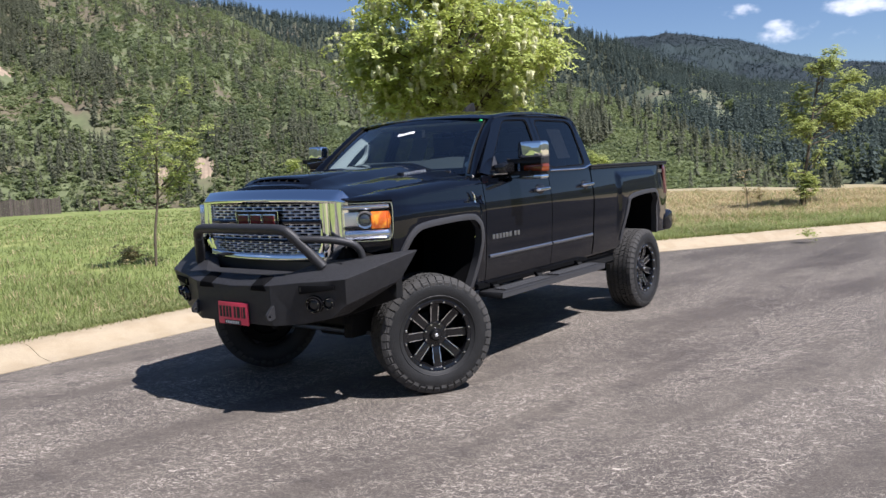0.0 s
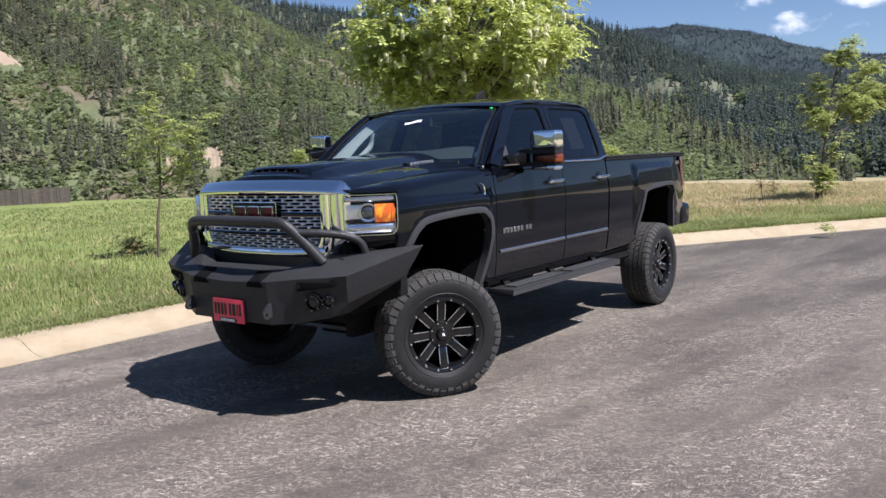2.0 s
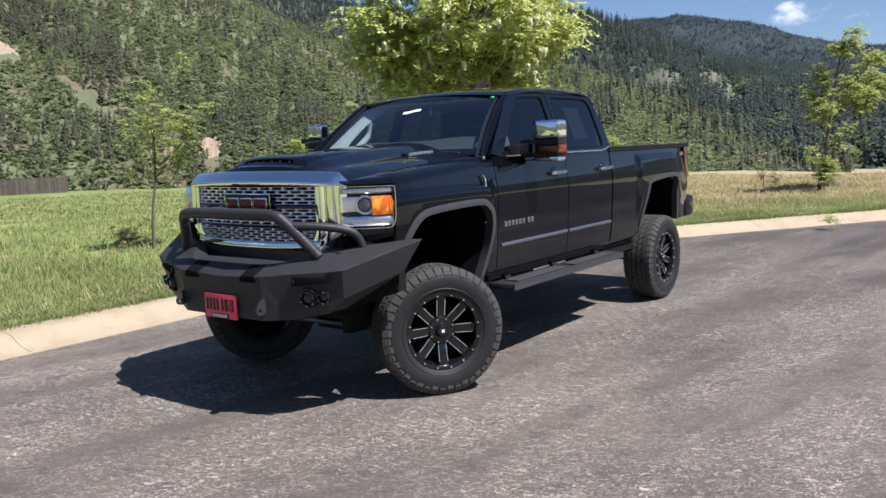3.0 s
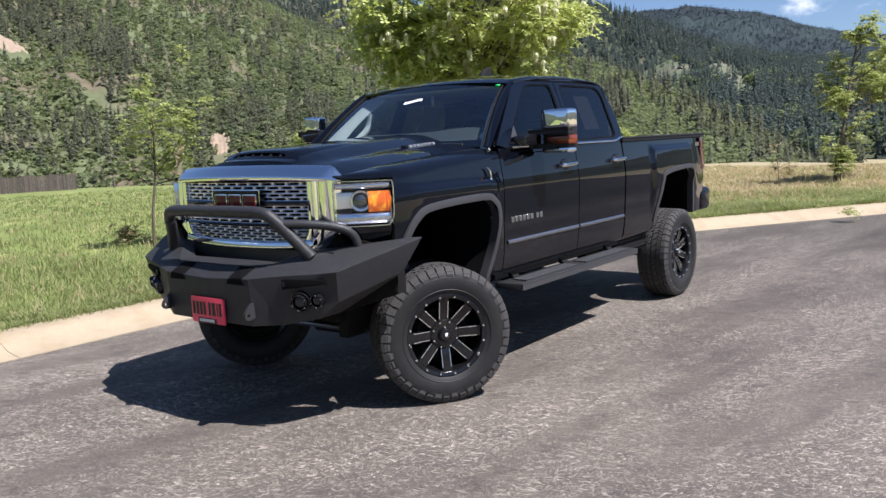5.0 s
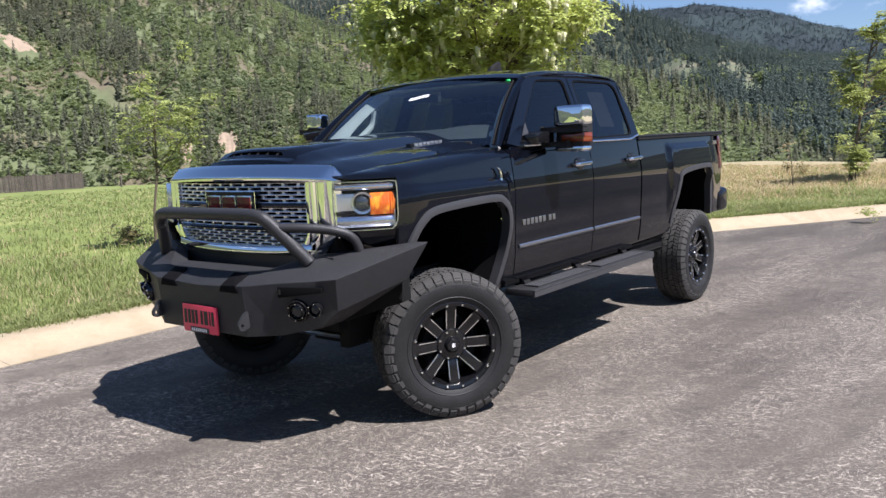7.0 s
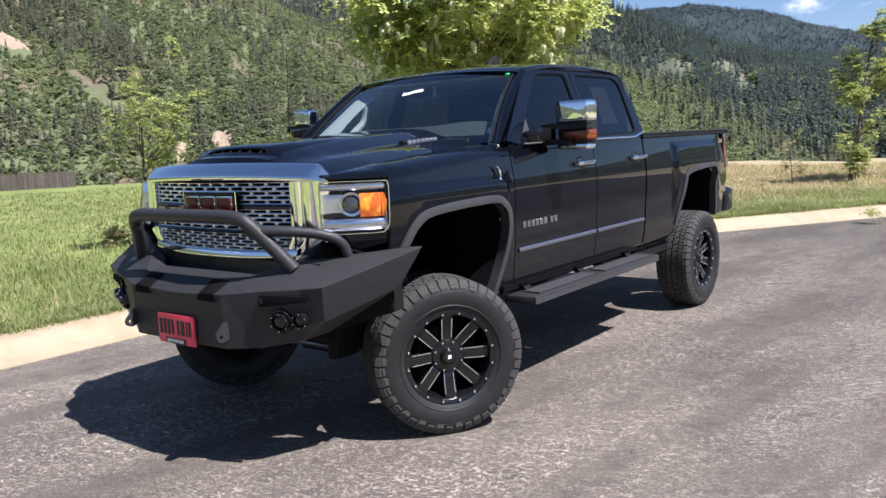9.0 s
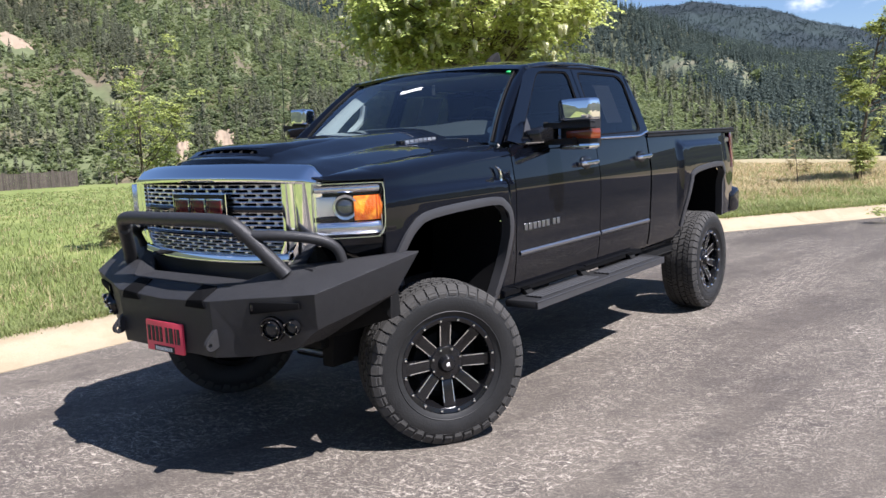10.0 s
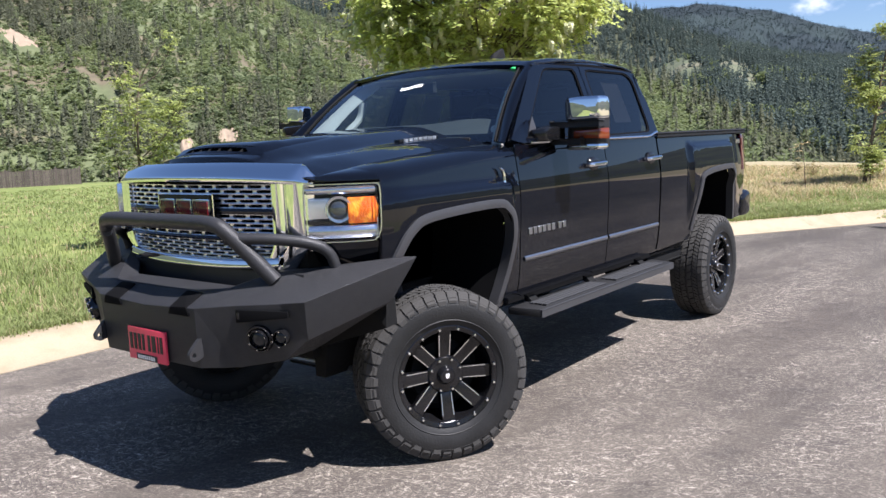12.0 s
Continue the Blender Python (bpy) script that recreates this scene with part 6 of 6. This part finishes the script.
def spoke():
    """A flat spoke along +x, its face to +y, sunk towards the hub."""
    return hull([(0.06, y, z) for y in (0.03, 0.078) for z in (-0.030, 0.030)] + [(0.13, y, z) for y in (0.045, 0.088) for z in (-0.0285, 0.0285)]
                + [(0.236, y, z) for y in (0.075, 0.112) for z in (-0.033, 0.033)], 0.002)


def spoke_edge(s):
    return hull([(0.098, y, s * z) for y in (0.080, 0.0865) for z in (0.0252, 0.0295)] + [(0.212, y, s * z) for y in (0.100, 0.1085) for z in (0.0265, 0.0325)])


def hub_cap():
    return lathe([(0.0, 0.124), (0.034, 0.123), (0.042, 0.116), (0.050, 0.094), (0.088, 0.090), (0.098, 0.080), (0.100, 0.04)], 32)


def wheel(m, turn):
    """A black alloy wheel with its tyre; its outer face looks to +y."""
    rim = new("wheel", shared("wheel_rim", lambda: lathe([(0.252, 0.120), (0.268, 0.128), (0.270, 0.138), (0.262, 0.142), (0.240, 0.136), (0.234, 0.118), (0.236, 0.10), (0.226, 0.04), (0.222, -0.12), (0.250, -0.13)], 64), GLOSS_BLACK))
    rim.parent, rim.matrix_basis = truck, m @ Matrix.Rotation(turn, 4, "Y")
    rim["label"] = "black alloy wheel with milled spokes and off-road tyre"

    def under(name, mesh, basis=None, label=""):
        ob = new(name, mesh)
        ob.parent = rim
        if basis is not None:
            ob.matrix_basis = basis
        if label:
            ob["label"] = label

    under("tyre", shared("tyre", lambda: lathe(tyre_profile(), 72), RUBBER))
    under("tread", shared("tread", lambda: tread_blocks(rng), TREAD, False), None, "chunky all-terrain tread blocks")
    under("sidewall_rib", shared("sidewall_rib", lambda: join(*[lathe([(r - 0.004, 0.1595 - dy), (r, 0.1625 - dy), (r + 0.004, 0.1595 - dy)], 72) for r, dy in ((0.374, 0.0045), (0.296, 0.006))]), RUBBER))
    under("brake_drum", shared("brake_drum", lambda: lathe([(0.0, 0.03), (0.165, 0.03), (0.17, 0.02), (0.17, -0.05), (0.225, -0.06), (0.225, -0.1)], 40), UNDER))
    under("hub_cap", shared("hub_cap", hub_cap, GLOSS_BLACK))
    under("hub_mark", shared("hub_mark", lambda: join(*[box(-0.011, 0.011, 0.1225, 0.1255, z - 0.0028, z + 0.0028, 0.001, 1) for z in (-0.008, 0.0, 0.008)]), MILLED), None, "small bright hub mark")
    for k in range(8):
        r = Matrix.Rotation(-k * math.pi / 4 - 0.12, 4, "Y")
        under("spoke", shared("spoke", spoke, GLOSS_BLACK), r)
        for s in (1, -1):
            under("spoke_edge", shared("spoke_edge_upper" if s > 0 else "spoke_edge_lower", lambda: spoke_edge(s), MILLED), r, "milled bright spoke edge")
        under("wheel_nut", shared("wheel_nut", lambda: lathe([(0.0, 0.014), (0.006, 0.013), (0.009, 0.0)], 8), CHROME), r @ Matrix.Rotation(0.39, 4, "Y") @ Matrix.Translation((0.083, 0.091, 0)))
    for k in range(16):
        r = Matrix.Rotation(k * math.pi / 8 + 0.03, 4, "Y")
        under("rim_bolt", shared("rim_bolt", lambda: lathe([(0.0, 0.014), (0.006, 0.013), (0.0105, 0.006), (0.0115, -0.004)], 10), CHROME), r @ Matrix.Translation((0.250, 0.136, 0)))
    return rim


STEER = -33
wheel(pose(-0.07, 0.905, 0.440, 0, 0, STEER), 0.13)
wheel(pose(-0.07, -0.905, 0.440, 0, 0, STEER + 180), 0.9)
wheel(pose(-3.92, 0.895, 0.440), 0.6)
wheel(pose(-3.92, -0.895, 0.440, 0, 0, 180), 0.1)


# ---- trees ----
def limb_tree(base, height, spread, rng, levels=3, lean=(0, 0), first=0.3, forks=6, radius=0.07, rise=0.55):
    """Stem and limbs as tubes, and the twig ends that bear leaves: (place, way)."""
    tubes, tips = [], []

    def grow(p, d, length, r, level):
        pts, rad = [p], [r]
        for k in range(5):
            d = (d + Vector((rng.gauss(0, 0.12), rng.gauss(0, 0.12), rng.gauss(0.03, 0.08)))).normalized()
            p = p + d * length / 5
            pts.append(p)
            rad.append(r * (1 - 0.75 * (k + 1) / 5))
        tubes.append(tube(pts, rad, 7 if level < 2 else 5, True))
        if level >= levels:
            tips.extend((q, d) for q in pts[1:])
            return
        n = forks if level == 0 else max(3, forks - 2)
        for k in range(n):
            t = first + (1 - first) * (k + 0.6) / n if level == 0 else 0.3 + 0.7 * (k + 0.5) / n
            i = min(4, int(t * 5))
            q = pts[i].lerp(pts[i + 1], t * 5 - i)
            a = k * 2.4 + rng.uniform(-0.5, 0.5)
            side = Vector((math.cos(a), math.sin(a), 0))
            out = (side * (1 - rise * 0.6) + d * 0.25 + Vector((0, 0, rise))).normalized()
            size = spread * (1.15 - 0.55 * t) if level == 0 else length * 0.5
            grow(q, out, size * rng.uniform(0.75, 1.15), max(0.006, r * 0.5), level + 1)
        tips.append((pts[-1], d))

    grow(Vector(base), Vector((lean[0], lean[1], 1)).normalized(), height, radius, 0)
    return tubes, tips


def pinnate(verts, faces, p, way, rng, length, leaf, pairs, droop=0.16):
    """A feather of small leaves along a drooping stalk."""
    way = Vector(way).normalized()
    side = way.cross(Vector((0, 0, 1)))
    side = side.normalized() if side.length > 0.1 else Vector((1, 0, 0))
    q = Vector(p)
    for k in range(pairs):
        way = (way + Vector((0, 0, -droop))).normalized()
        q = q + way * length / pairs
        for s in (1, -1):
            tip = (side * s + way * 0.35 + Vector((rng.gauss(0, 0.25), rng.gauss(0, 0.25), rng.gauss(-0.15, 0.25)))).normalized()
            across = way.cross(tip).cross(tip).normalized() * leaf * 0.24 + Vector((rng.gauss(0, 0.003), 0, rng.gauss(0, 0.004)))
            i = len(verts)
            verts.extend([q, q + tip * leaf * 0.5 + across, q + tip * leaf, q + tip * leaf * 0.5 - across])
            faces.append((i, i + 1, i + 2, i + 3))


def raceme(verts, faces, p, rng, length):
    """A hanging cluster of pale flowers."""
    q = Vector(p)
    n = 9
    for k in range(n):
        q = q + Vector((rng.gauss(0, 0.004), rng.gauss(0, 0.004), -length / n))
        r = 0.036 * (1 - 0.6 * k / n)
        for j in range(3):
            a = j * 2.09 + k
            c = q + Vector((math.cos(a), math.sin(a), 0.2)) * r
            t = Vector((-math.sin(a), math.cos(a), rng.uniform(-0.5, 0.5))) * r * 0.8
            u = Vector((math.cos(a) * 0.4, math.sin(a) * 0.4, -0.9)) * r
            i = len(verts)
            verts.extend([c - t, c + u, c + t, c - u])
            faces.append((i, i + 1, i + 2, i + 3))


def plant(name, label, base):
    ob = new(name)
    ob.location = base
    return tagged(ob, label, "tree")


def add_under(ob, kind, verts, faces, mat):
    o = Vector(ob.location)
    made = raw(kind, [tuple(Vector(v) - o) for v in verts], faces, mat)
    made.parent = ob
    return made


def add_wood(ob, tubes, mat):
    bm = join(*tubes)
    bmesh.ops.translate(bm, vec=-Vector(ob.location), verts=bm.verts)
    return part("trunk", bm, mat, ob)


ASIDE = Vector((-0.59, 0.81, 0))


def clump_limbs(base, stem, limbs, rng, radius, twigs=7, twig=0.45, scatter_y=0.35):
    """A stem through places (aside, up) and curved limbs (start height, aside, up, fullness); gives wood and leaf-bearing tips."""
    base = Vector(base)
    deep = Vector((-0.81, -0.59, 0))
    line = smooth_line([tuple(base + ASIDE * a + Vector((0, 0, z)) + deep * rng.gauss(0, 0.03)) for a, z in stem], 4)
    n = len(line)
    tubes = [tube(line, [radius * (1 - 0.85 * k / (n - 1)) for k in range(n)], 8, True)]
    tips = []
    for z0, a, z, full in limbs:
        start = min(line, key=lambda p: abs(p.z - base.z - z0))
        end = base + ASIDE * a + Vector((0, 0, z)) + deep * rng.gauss(0, scatter_y * abs(a - stem[0][0]) + 0.2)
        mid = start.lerp(end, 0.5) + Vector((rng.gauss(0, 0.06), rng.gauss(0, 0.06), -0.12))
        pts = smooth_line([tuple(start), tuple(mid), tuple(end)], 5)
        m = len(pts)
        tubes.append(tube(pts, [max(0.004, radius * 0.42 * (1 - 0.85 * k / (m - 1))) for k in range(m)], 6, True))
        for k in range(int(twigs * full)):
            q = pts[min(m - 1, int(m * rng.uniform(0.6, 1.0)))]
            d = Vector((rng.gauss(0, 1), rng.gauss(0, 1), rng.gauss(0.45, 0.7))).normalized()
            length = twig * rng.uniform(0.5, 1.2)
            w = [q, q + d * length * 0.5 + Vector((0, 0, 0.03)), q + d * length]
            tubes.append(tube(w, [0.006, 0.004, 0.002], 4, True))
            tips.extend([(w[1], d), (w[2], d), (q + d * length * 0.75, d)])
    return tubes, tips


# flowering locust behind the truck: clumps of drooping feathers over an open frame of limbs
rng = random.Random(21)
base = Vector((-7.95, -4.25, 0.10))
locust = plant("locust_tree", "locust tree in flower with feathery yellow-green leaves behind the kerb", base)
stem = smooth_line([tuple(base), tuple(base + Vector((0.05, -0.04, 1.3))), tuple(base + Vector((-0.04, 0.06, 2.5))), tuple(base + Vector((0.06, 0.0, 3.7))), tuple(base + Vector((0.0, 0.05, 4.7)))], 5)
tubes = [tube(stem, [0.085 * (1 - 0.85 * k / (len(stem) - 1)) for k in range(len(stem))], 9)]
clumps = []
while len(clumps) < 118:
    way = Vector((rng.gauss(0, 1), rng.gauss(0, 1), rng.gauss(0, 1))).normalized()
    q = base + Vector((0, 0, 3.72)) + Vector((way.x * 2.0, way.y * 2.0, way.z * (1.42 if way.z > 0 else 1.30))) * rng.uniform(0.25, 1.0) ** 0.45
    if noise.noise(q * 0.85) < -0.22 or any((q - c).length < 0.36 for c in clumps):
        continue
    clumps.append(q)
v1, f1, v2, f2 = [], [], [], []
for q in clumps:
    start = min(stem, key=lambda p: abs(p.z - (q.z - 0.35 - 0.45 * math.hypot(q.x - base.x, q.y - base.y)) + (5 if p.z < 1.5 else 0)))
    mid = start.lerp(q, 0.55) + Vector((rng.gauss(0, 0.08), rng.gauss(0, 0.08), 0.14))
    limb = smooth_line([tuple(start), tuple(mid), tuple(q)], 4)
    tubes.append(tube(limb, [0.028 * (1 - 0.85 * k / (len(limb) - 1)) for k in range(len(limb))], 5))
    out = Vector((q.x - base.x, q.y - base.y, 0))
    out = out.normalized() if out.length > 0.2 else Vector((1, 0, 0))
    for _ in range(rng.randrange(24, 40)):
        p = q + Vector((rng.gauss(0, 0.17), rng.gauss(0, 0.17), rng.gauss(0, 0.11)))
        a = rng.uniform(0, 6.28)
        pinnate(v1, f1, p, out * 0.45 + Vector((math.cos(a), math.sin(a), rng.uniform(-0.3, 0.45))), rng, rng.uniform(0.26, 0.42), rng.uniform(0.075, 0.10), 8, 0.09)
    for _ in range(rng.randrange(2, 10)):
        raceme(v2, f2, q + out * 0.14 + Vector((rng.gauss(0, 0.22), rng.gauss(0, 0.22), rng.gauss(0.0, 0.13))), rng, rng.uniform(0.09, 0.16))
add_wood(locust, tubes, BARK)
tagged(add_under(locust, "crown", v1, f1, LOCUST), kind="stuff")
tagged(add_under(locust, "blossom", v2, f2, FLOWER), "hanging cream flower clusters", kind="stuff")


def leafy(name, label, base, height, spread, seed, lean=(0, 0), forks=6, first=0.3, per=5, leaf=0.06, mat=LIGHT_LEAF, bark=PALE_BARK, radius=0.035, rise=0.6, low=0.0, levels=2, size=0.16, gaps=-0.05):
    rng = random.Random(seed)
    ob = plant(name, label, base)
    tubes, tips = limb_tree(base, height, spread, rng, levels, lean, first, forks, radius, rise)
    add_wood(ob, tubes, bark)
    v, f = [], []
    for p, d in tips:
        if p.z - base[2] < low or noise.noise(p * 2.2 + Vector((seed, 0, 0))) < gaps:
            continue
        for _ in range(per):
            q = p + Vector((rng.gauss(0, 0.07), rng.gauss(0, 0.07), rng.gauss(0, 0.07)))
            a = rng.uniform(0, 6.28)
            pinnate(v, f, q, d * 0.5 + Vector((math.cos(a), math.sin(a), rng.uniform(-0.2, 0.6))), rng, rng.uniform(0.6, 1.3) * size, leaf, 4)
    tagged(add_under(ob, "crown", v, f, mat), kind="stuff")
    return ob


def clumped(name, label, base, stem, limbs, seed, radius, bark, leaf, size, per, twigs, twig, mat=LIGHT_LEAF):
    rng = random.Random(seed)
    ob = plant(name, label, base)
    tubes, tips = clump_limbs(base, stem, limbs, rng, radius, twigs, twig)
    add_wood(ob, tubes, bark)
    v, f = [], []
    for p, d in tips:
        for _ in range(per):
            q = p + Vector((rng.gauss(0, 0.06), rng.gauss(0, 0.06), rng.gauss(0, 0.06)))
            a = rng.uniform(0, 6.28)
            pinnate(v, f, q, d * 0.5 + Vector((math.cos(a), math.sin(a), rng.uniform(-0.3, 0.5))), rng, rng.uniform(0.6, 1.3) * size, leaf, 4)
    tagged(add_under(ob, "crown", v, f, mat), kind="stuff")
    return ob


clumped("young_tree", "slender young tree with sparse pale leaves in the grass", Vector((-4.03, -8.25, 0.10)), [(0, 0), (0.03, 0.6), (0.10, 1.2), (0.17, 1.9), (0.22, 2.5), (0.42, 2.85), (0.70, 3.2)],
        [(1.1, -0.28, 1.6, 1), (1.1, 0.50, 1.5, 1), (1.2, 0.85, 2.2, 1), (1.3, -0.15, 2.2, 1.2), (1.4, 0.42, 2.3, 1.2), (1.4, 1.0, 2.5, 0.7), (1.6, 0.15, 2.6, 0.8), (1.2, 0.2, 1.8, 1.4), (1.3, 0.65, 1.9, 1.2), (2.5, 0.72, 3.2, 0.4)], 5, 0.027, BARK, 0.06, 0.13, 3, 7, 0.28)
clumped("street_tree", "young street tree with feathery light green leaves beside the kerb", Vector((-18.7, -0.6, -0.08)), [(0, 0), (0.08, 0.7), (0.2, 1.5), (0.26, 2.0), (0.40, 3.0), (0.55, 3.8), (0.80, 4.2)],
        [(2.0, 2.5, 3.4, 1.6), (1.9, 1.6, 2.6, 1.6), (2.1, 1.1, 3.0, 1.5), (2.0, 2.1, 2.9, 1.6), (2.2, 3.0, 3.3, 1.2), (2.6, 1.85, 3.7, 0.7), (2.8, 1.2, 3.6, 0.7), (3.4, 0.85, 4.2, 1.0), (3.2, 0.5, 3.9, 0.8), (2.0, -0.22, 2.85, 1.2), (1.8, -0.12, 2.45, 1.0),
         (2.4, 0.15, 3.2, 0.9), (1.2, 0.65, 1.5, 0.25), (1.1, -0.35, 1.5, 0.25), (1.3, 0.5, 2.0, 0.25)], 12, 0.055, BARK, 0.08, 0.18, 5, 11, 0.26)
tagged(leafy("sapling", "small bright green sapling in the field", Vector((-11.2, -11.8, 0.05)), 1.75, 0.45, 31, (0, 0), 6, 0.4, 5, 0.07, low=1.0, radius=0.03), group="saplings in the field")
tagged(leafy("sapling", "small bright green sapling in the field", Vector((-19.5, -6.6, -0.1)), 1.7, 0.6, 33, (0, 0), 6, 0.4, 6, 0.08, low=0.8, radius=0.03), group="saplings in the field")
leafy("basal_shoots", "bushy green shoots round the foot of a street tree", Vector((-18.6, -0.45, 0.08)), 0.70, 0.42, 41, (0.0, 0.12), 5, 0.15, 4, 0.08, LIGHT_LEAF, BARK, 0.016, 0.6, 0.12, 2, 0.16)
leafy("weed", "low brownish weed clump in the grass", Vector((-3.97, -8.95, 0.10)), 0.10, 0.30, 51, (0, 0), 8, 0.1, 3, 0.06, DARK_LEAF, BARK, 0.008, 0.5, 0.0, 1, 0.16, -1)
leafy("weed", "small green tuft growing from a kerb joint", Vector((-11.0, 1.22, 0.125)), 0.04, 0.09, 71, (0, 0), 7, 0.1, 2, 0.03, LIGHT_LEAF, BARK, 0.004, 0.3, 0.0, 1, 0.05, -1)
leafy("dry_weed", "thin dry weed stalk standing in the grass", Vector((-17.4, -1.6, 0.06)), 1.05, 0.25, 43, (0, 0.03), 5, 0.3, 2, 0.05, DRY, BARK, 0.014, 0.7, 0.3, 1, 0.12)


# ---- fence ----
def out_of_road(p):
    c = Vector((BEND_X, KERB_Y + BEND_R))
    v = Vector((p.x, p.y)) - c
    if p.x > BEND_X:
        return KERB_Y - p.y
    t = math.atan2(-v.x, -v.y)
    if t < BEND_A:
        return v.length - BEND_R
    n = Vector((-math.sin(BEND_A), -math.cos(BEND_A)))
    return v.dot(n) - BEND_R


def field_at(x, y):
    p = Vector((x, y))
    return field_z(p, out_of_road(p))


fence = new("fence")
tagged(fence, "weathered grey wooden board fence at the field's far side", "fence")
f0, f1 = Vector((-43.2, -82.4)), Vector((-26.0, -90.6))
run = (f1 - f0).length
way = (f1 - f0).normalized()
nr = Vector((-way.y, way.x))
count = 8
for k in range(count + 1):
    p = f0 + way * run * k / count
    z = field_at(p.x, p.y)
    bm = hull([tuple((*(p + way * a + nr * b), z + h)) for a in (-0.07, 0.07) for b in (-0.07, 0.07) for h in (-0.3, 1.92)] + [(*p, z + 2.0)])
    part("post", bm, FENCE_WOOD, fence, smooth=False)
    if k == count:
        break
    q = f0 + way * run * (k + 1) / count
    zq = field_at(q.x, q.y)
    n = 15
    for i in range(n):
        t0, t1 = (i + 0.06) / n, (i + 0.94) / n
        a, b = p.lerp(q, t0), p.lerp(q, t1)
        za0, zb0 = z + (zq - z) * t0, z + (zq - z) * t1
        sag = 0.10 * math.sin(math.pi * (i + 0.5) / n)
        off = 0.045 + 0.01 * (i % 2)
        bm = hull([tuple((*(c + nr * o), zz + h)) for c, zz in ((a, za0), (b, zb0)) for o in (off, off + 0.02) for h in (0.02, 1.80 - sag + 0.02 * math.sin(i * 7.3))])
        part("board", bm, FENCE_WOOD, fence, smooth=False)

# a lone post past the fence's end
away = radians(239.05)
spot = Vector((4 + 95 * math.cos(away), 4 + 95 * math.sin(away)))
lone = part("fence_post", hull([(a, b, h) for a in (-0.08, 0.08) for b in (-0.08, 0.08) for h in (-0.3, 1.15)] + [(0, 0, 1.22)], 0.01), FENCE_WOOD)
lone.location = (*spot, field_at(*spot))
tagged(lone, "weathered grey post standing alone past the fence", "post")

# weeds in the dry field
for k, (x, y, tall) in enumerate(((-23.8, -3.4, 0.24), (-21.9, -2.5, 0.28), (-12.4, -1.9, 0.16))):
    sprout = leafy("weed", "thin brownish weed standing in the dry grass", Vector((x, y, field_at(x, y))), tall, 0.20, 60 + k, (0, 0), 6, 0.1, 2, 0.06, DARK_LEAF, BARK, 0.01, 0.6, 0.0, 1, 0.16, -1)
    tagged(sprout, group="weeds in the dry field")


# ---- grass ----
def grass(name, label, mat, spots, seed):
    rng = np.random.default_rng(seed)
    n = len(spots)
    s = np.array(spots)
    blades = 5
    vs, fs = [], []
    for b in range(blades):
        a = rng.uniform(0, 2 * math.pi, n)
        h = s[:, 3] * rng.uniform(0.55, 1.15, n)
        bend = rng.uniform(0.3, 1.3, n) * h
        wd = s[:, 4] * rng.uniform(0.7, 1.3, n)
        px, py = s[:, 0] + rng.normal(0, 0.05, n) * (1 + s[:, 3]), s[:, 1] + rng.normal(0, 0.05, n) * (1 + s[:, 3])
        cx, sy = np.cos(a), np.sin(a)
        rows = [np.c_[px - sy * wd, py + cx * wd, s[:, 2] - 0.02], np.c_[px + sy * wd, py - cx * wd, s[:, 2] - 0.02],
                np.c_[px + cx * bend * 0.35 + sy * wd * 0.7, py + sy * bend * 0.35 - cx * wd * 0.7, s[:, 2] + h * 0.6],
                np.c_[px + cx * bend * 0.35 - sy * wd * 0.7, py + sy * bend * 0.35 + cx * wd * 0.7, s[:, 2] + h * 0.6],
                np.c_[px + cx * bend, py + sy * bend, s[:, 2] + h]]
        base = b * n * 5
        vs.append(np.stack(rows, 1).reshape(-1, 3))
        i = base + np.arange(n) * 5
        fs += np.c_[i, i + 1, i + 2, i + 3].tolist() + np.c_[i + 3, i + 2, i + 4].tolist()
    ob = raw(name, np.concatenate(vs), fs, mat)
    tagged(ob, label, "grass", kind="stuff")
    return ob


rng = random.Random(99)
green, dry = [], []
while len(green) + len(dry) < 75000:
    s = 0.74 + 60 * rng.random() ** 3.0
    a = rng.uniform(-7 - s * 0.2, 21 + s * 0.3)
    p = kerb_point(a, s)
    az = math.degrees(math.atan2(p.y - 4, p.x - 4)) % 360
    if not 183 < az < 254:
        continue
    clump = noise.noise(Vector((p.x * 0.5, p.y * 0.5, 5))) + 0.5 * noise.noise(Vector((p.x * 1.7, p.y * 1.7, 9)))
    dryness = smoothstep(7, 15, 0.9 * p.y - p.x) * smoothstep(1.8, 4.5, s) * 0.62 + 0.075 + 0.16 * max(0, -clump)
    d = (p - Vector((4, 4))).length
    h = (0.045 + 0.065 * rng.random() + 0.10 * max(0, clump)) * (0.6 if s < 1.0 else 1.0) * (1.25 if p.x < -8 else 1.0)
    wd = 0.0024 + 0.00026 * d
    spot = (p.x, p.y, field_z(p, s), h, wd)
    if rng.random() < dryness:
        dry.append((p.x, p.y, spot[2], h * 1.15, wd * 0.8))
    else:
        green.append(spot)
# taller fringe that hangs over the back of the kerb
for _ in range(9000):
    s = 0.66 + 0.7 * rng.random() ** 1.6
    p = kerb_point(rng.uniform(-7, 19), s)
    lush = 0.6 + 0.6 * noise.noise(Vector((p.x * 0.8, p.y * 0.8, 3)))
    green.append((p.x, p.y, max(0.12, field_z(p, s)), (0.05 + 0.11 * rng.random()) * max(0.25, lush) * (1.5 if p.x < -6 else 1.0), 0.0024 + 0.00026 * (p - Vector((4, 4))).length))
grass("grass", "long green meadow grass along the kerb", GRASS, green, 1)
grass("dry_grass", "straw-coloured dry grass in the field", DRY, dry, 2)
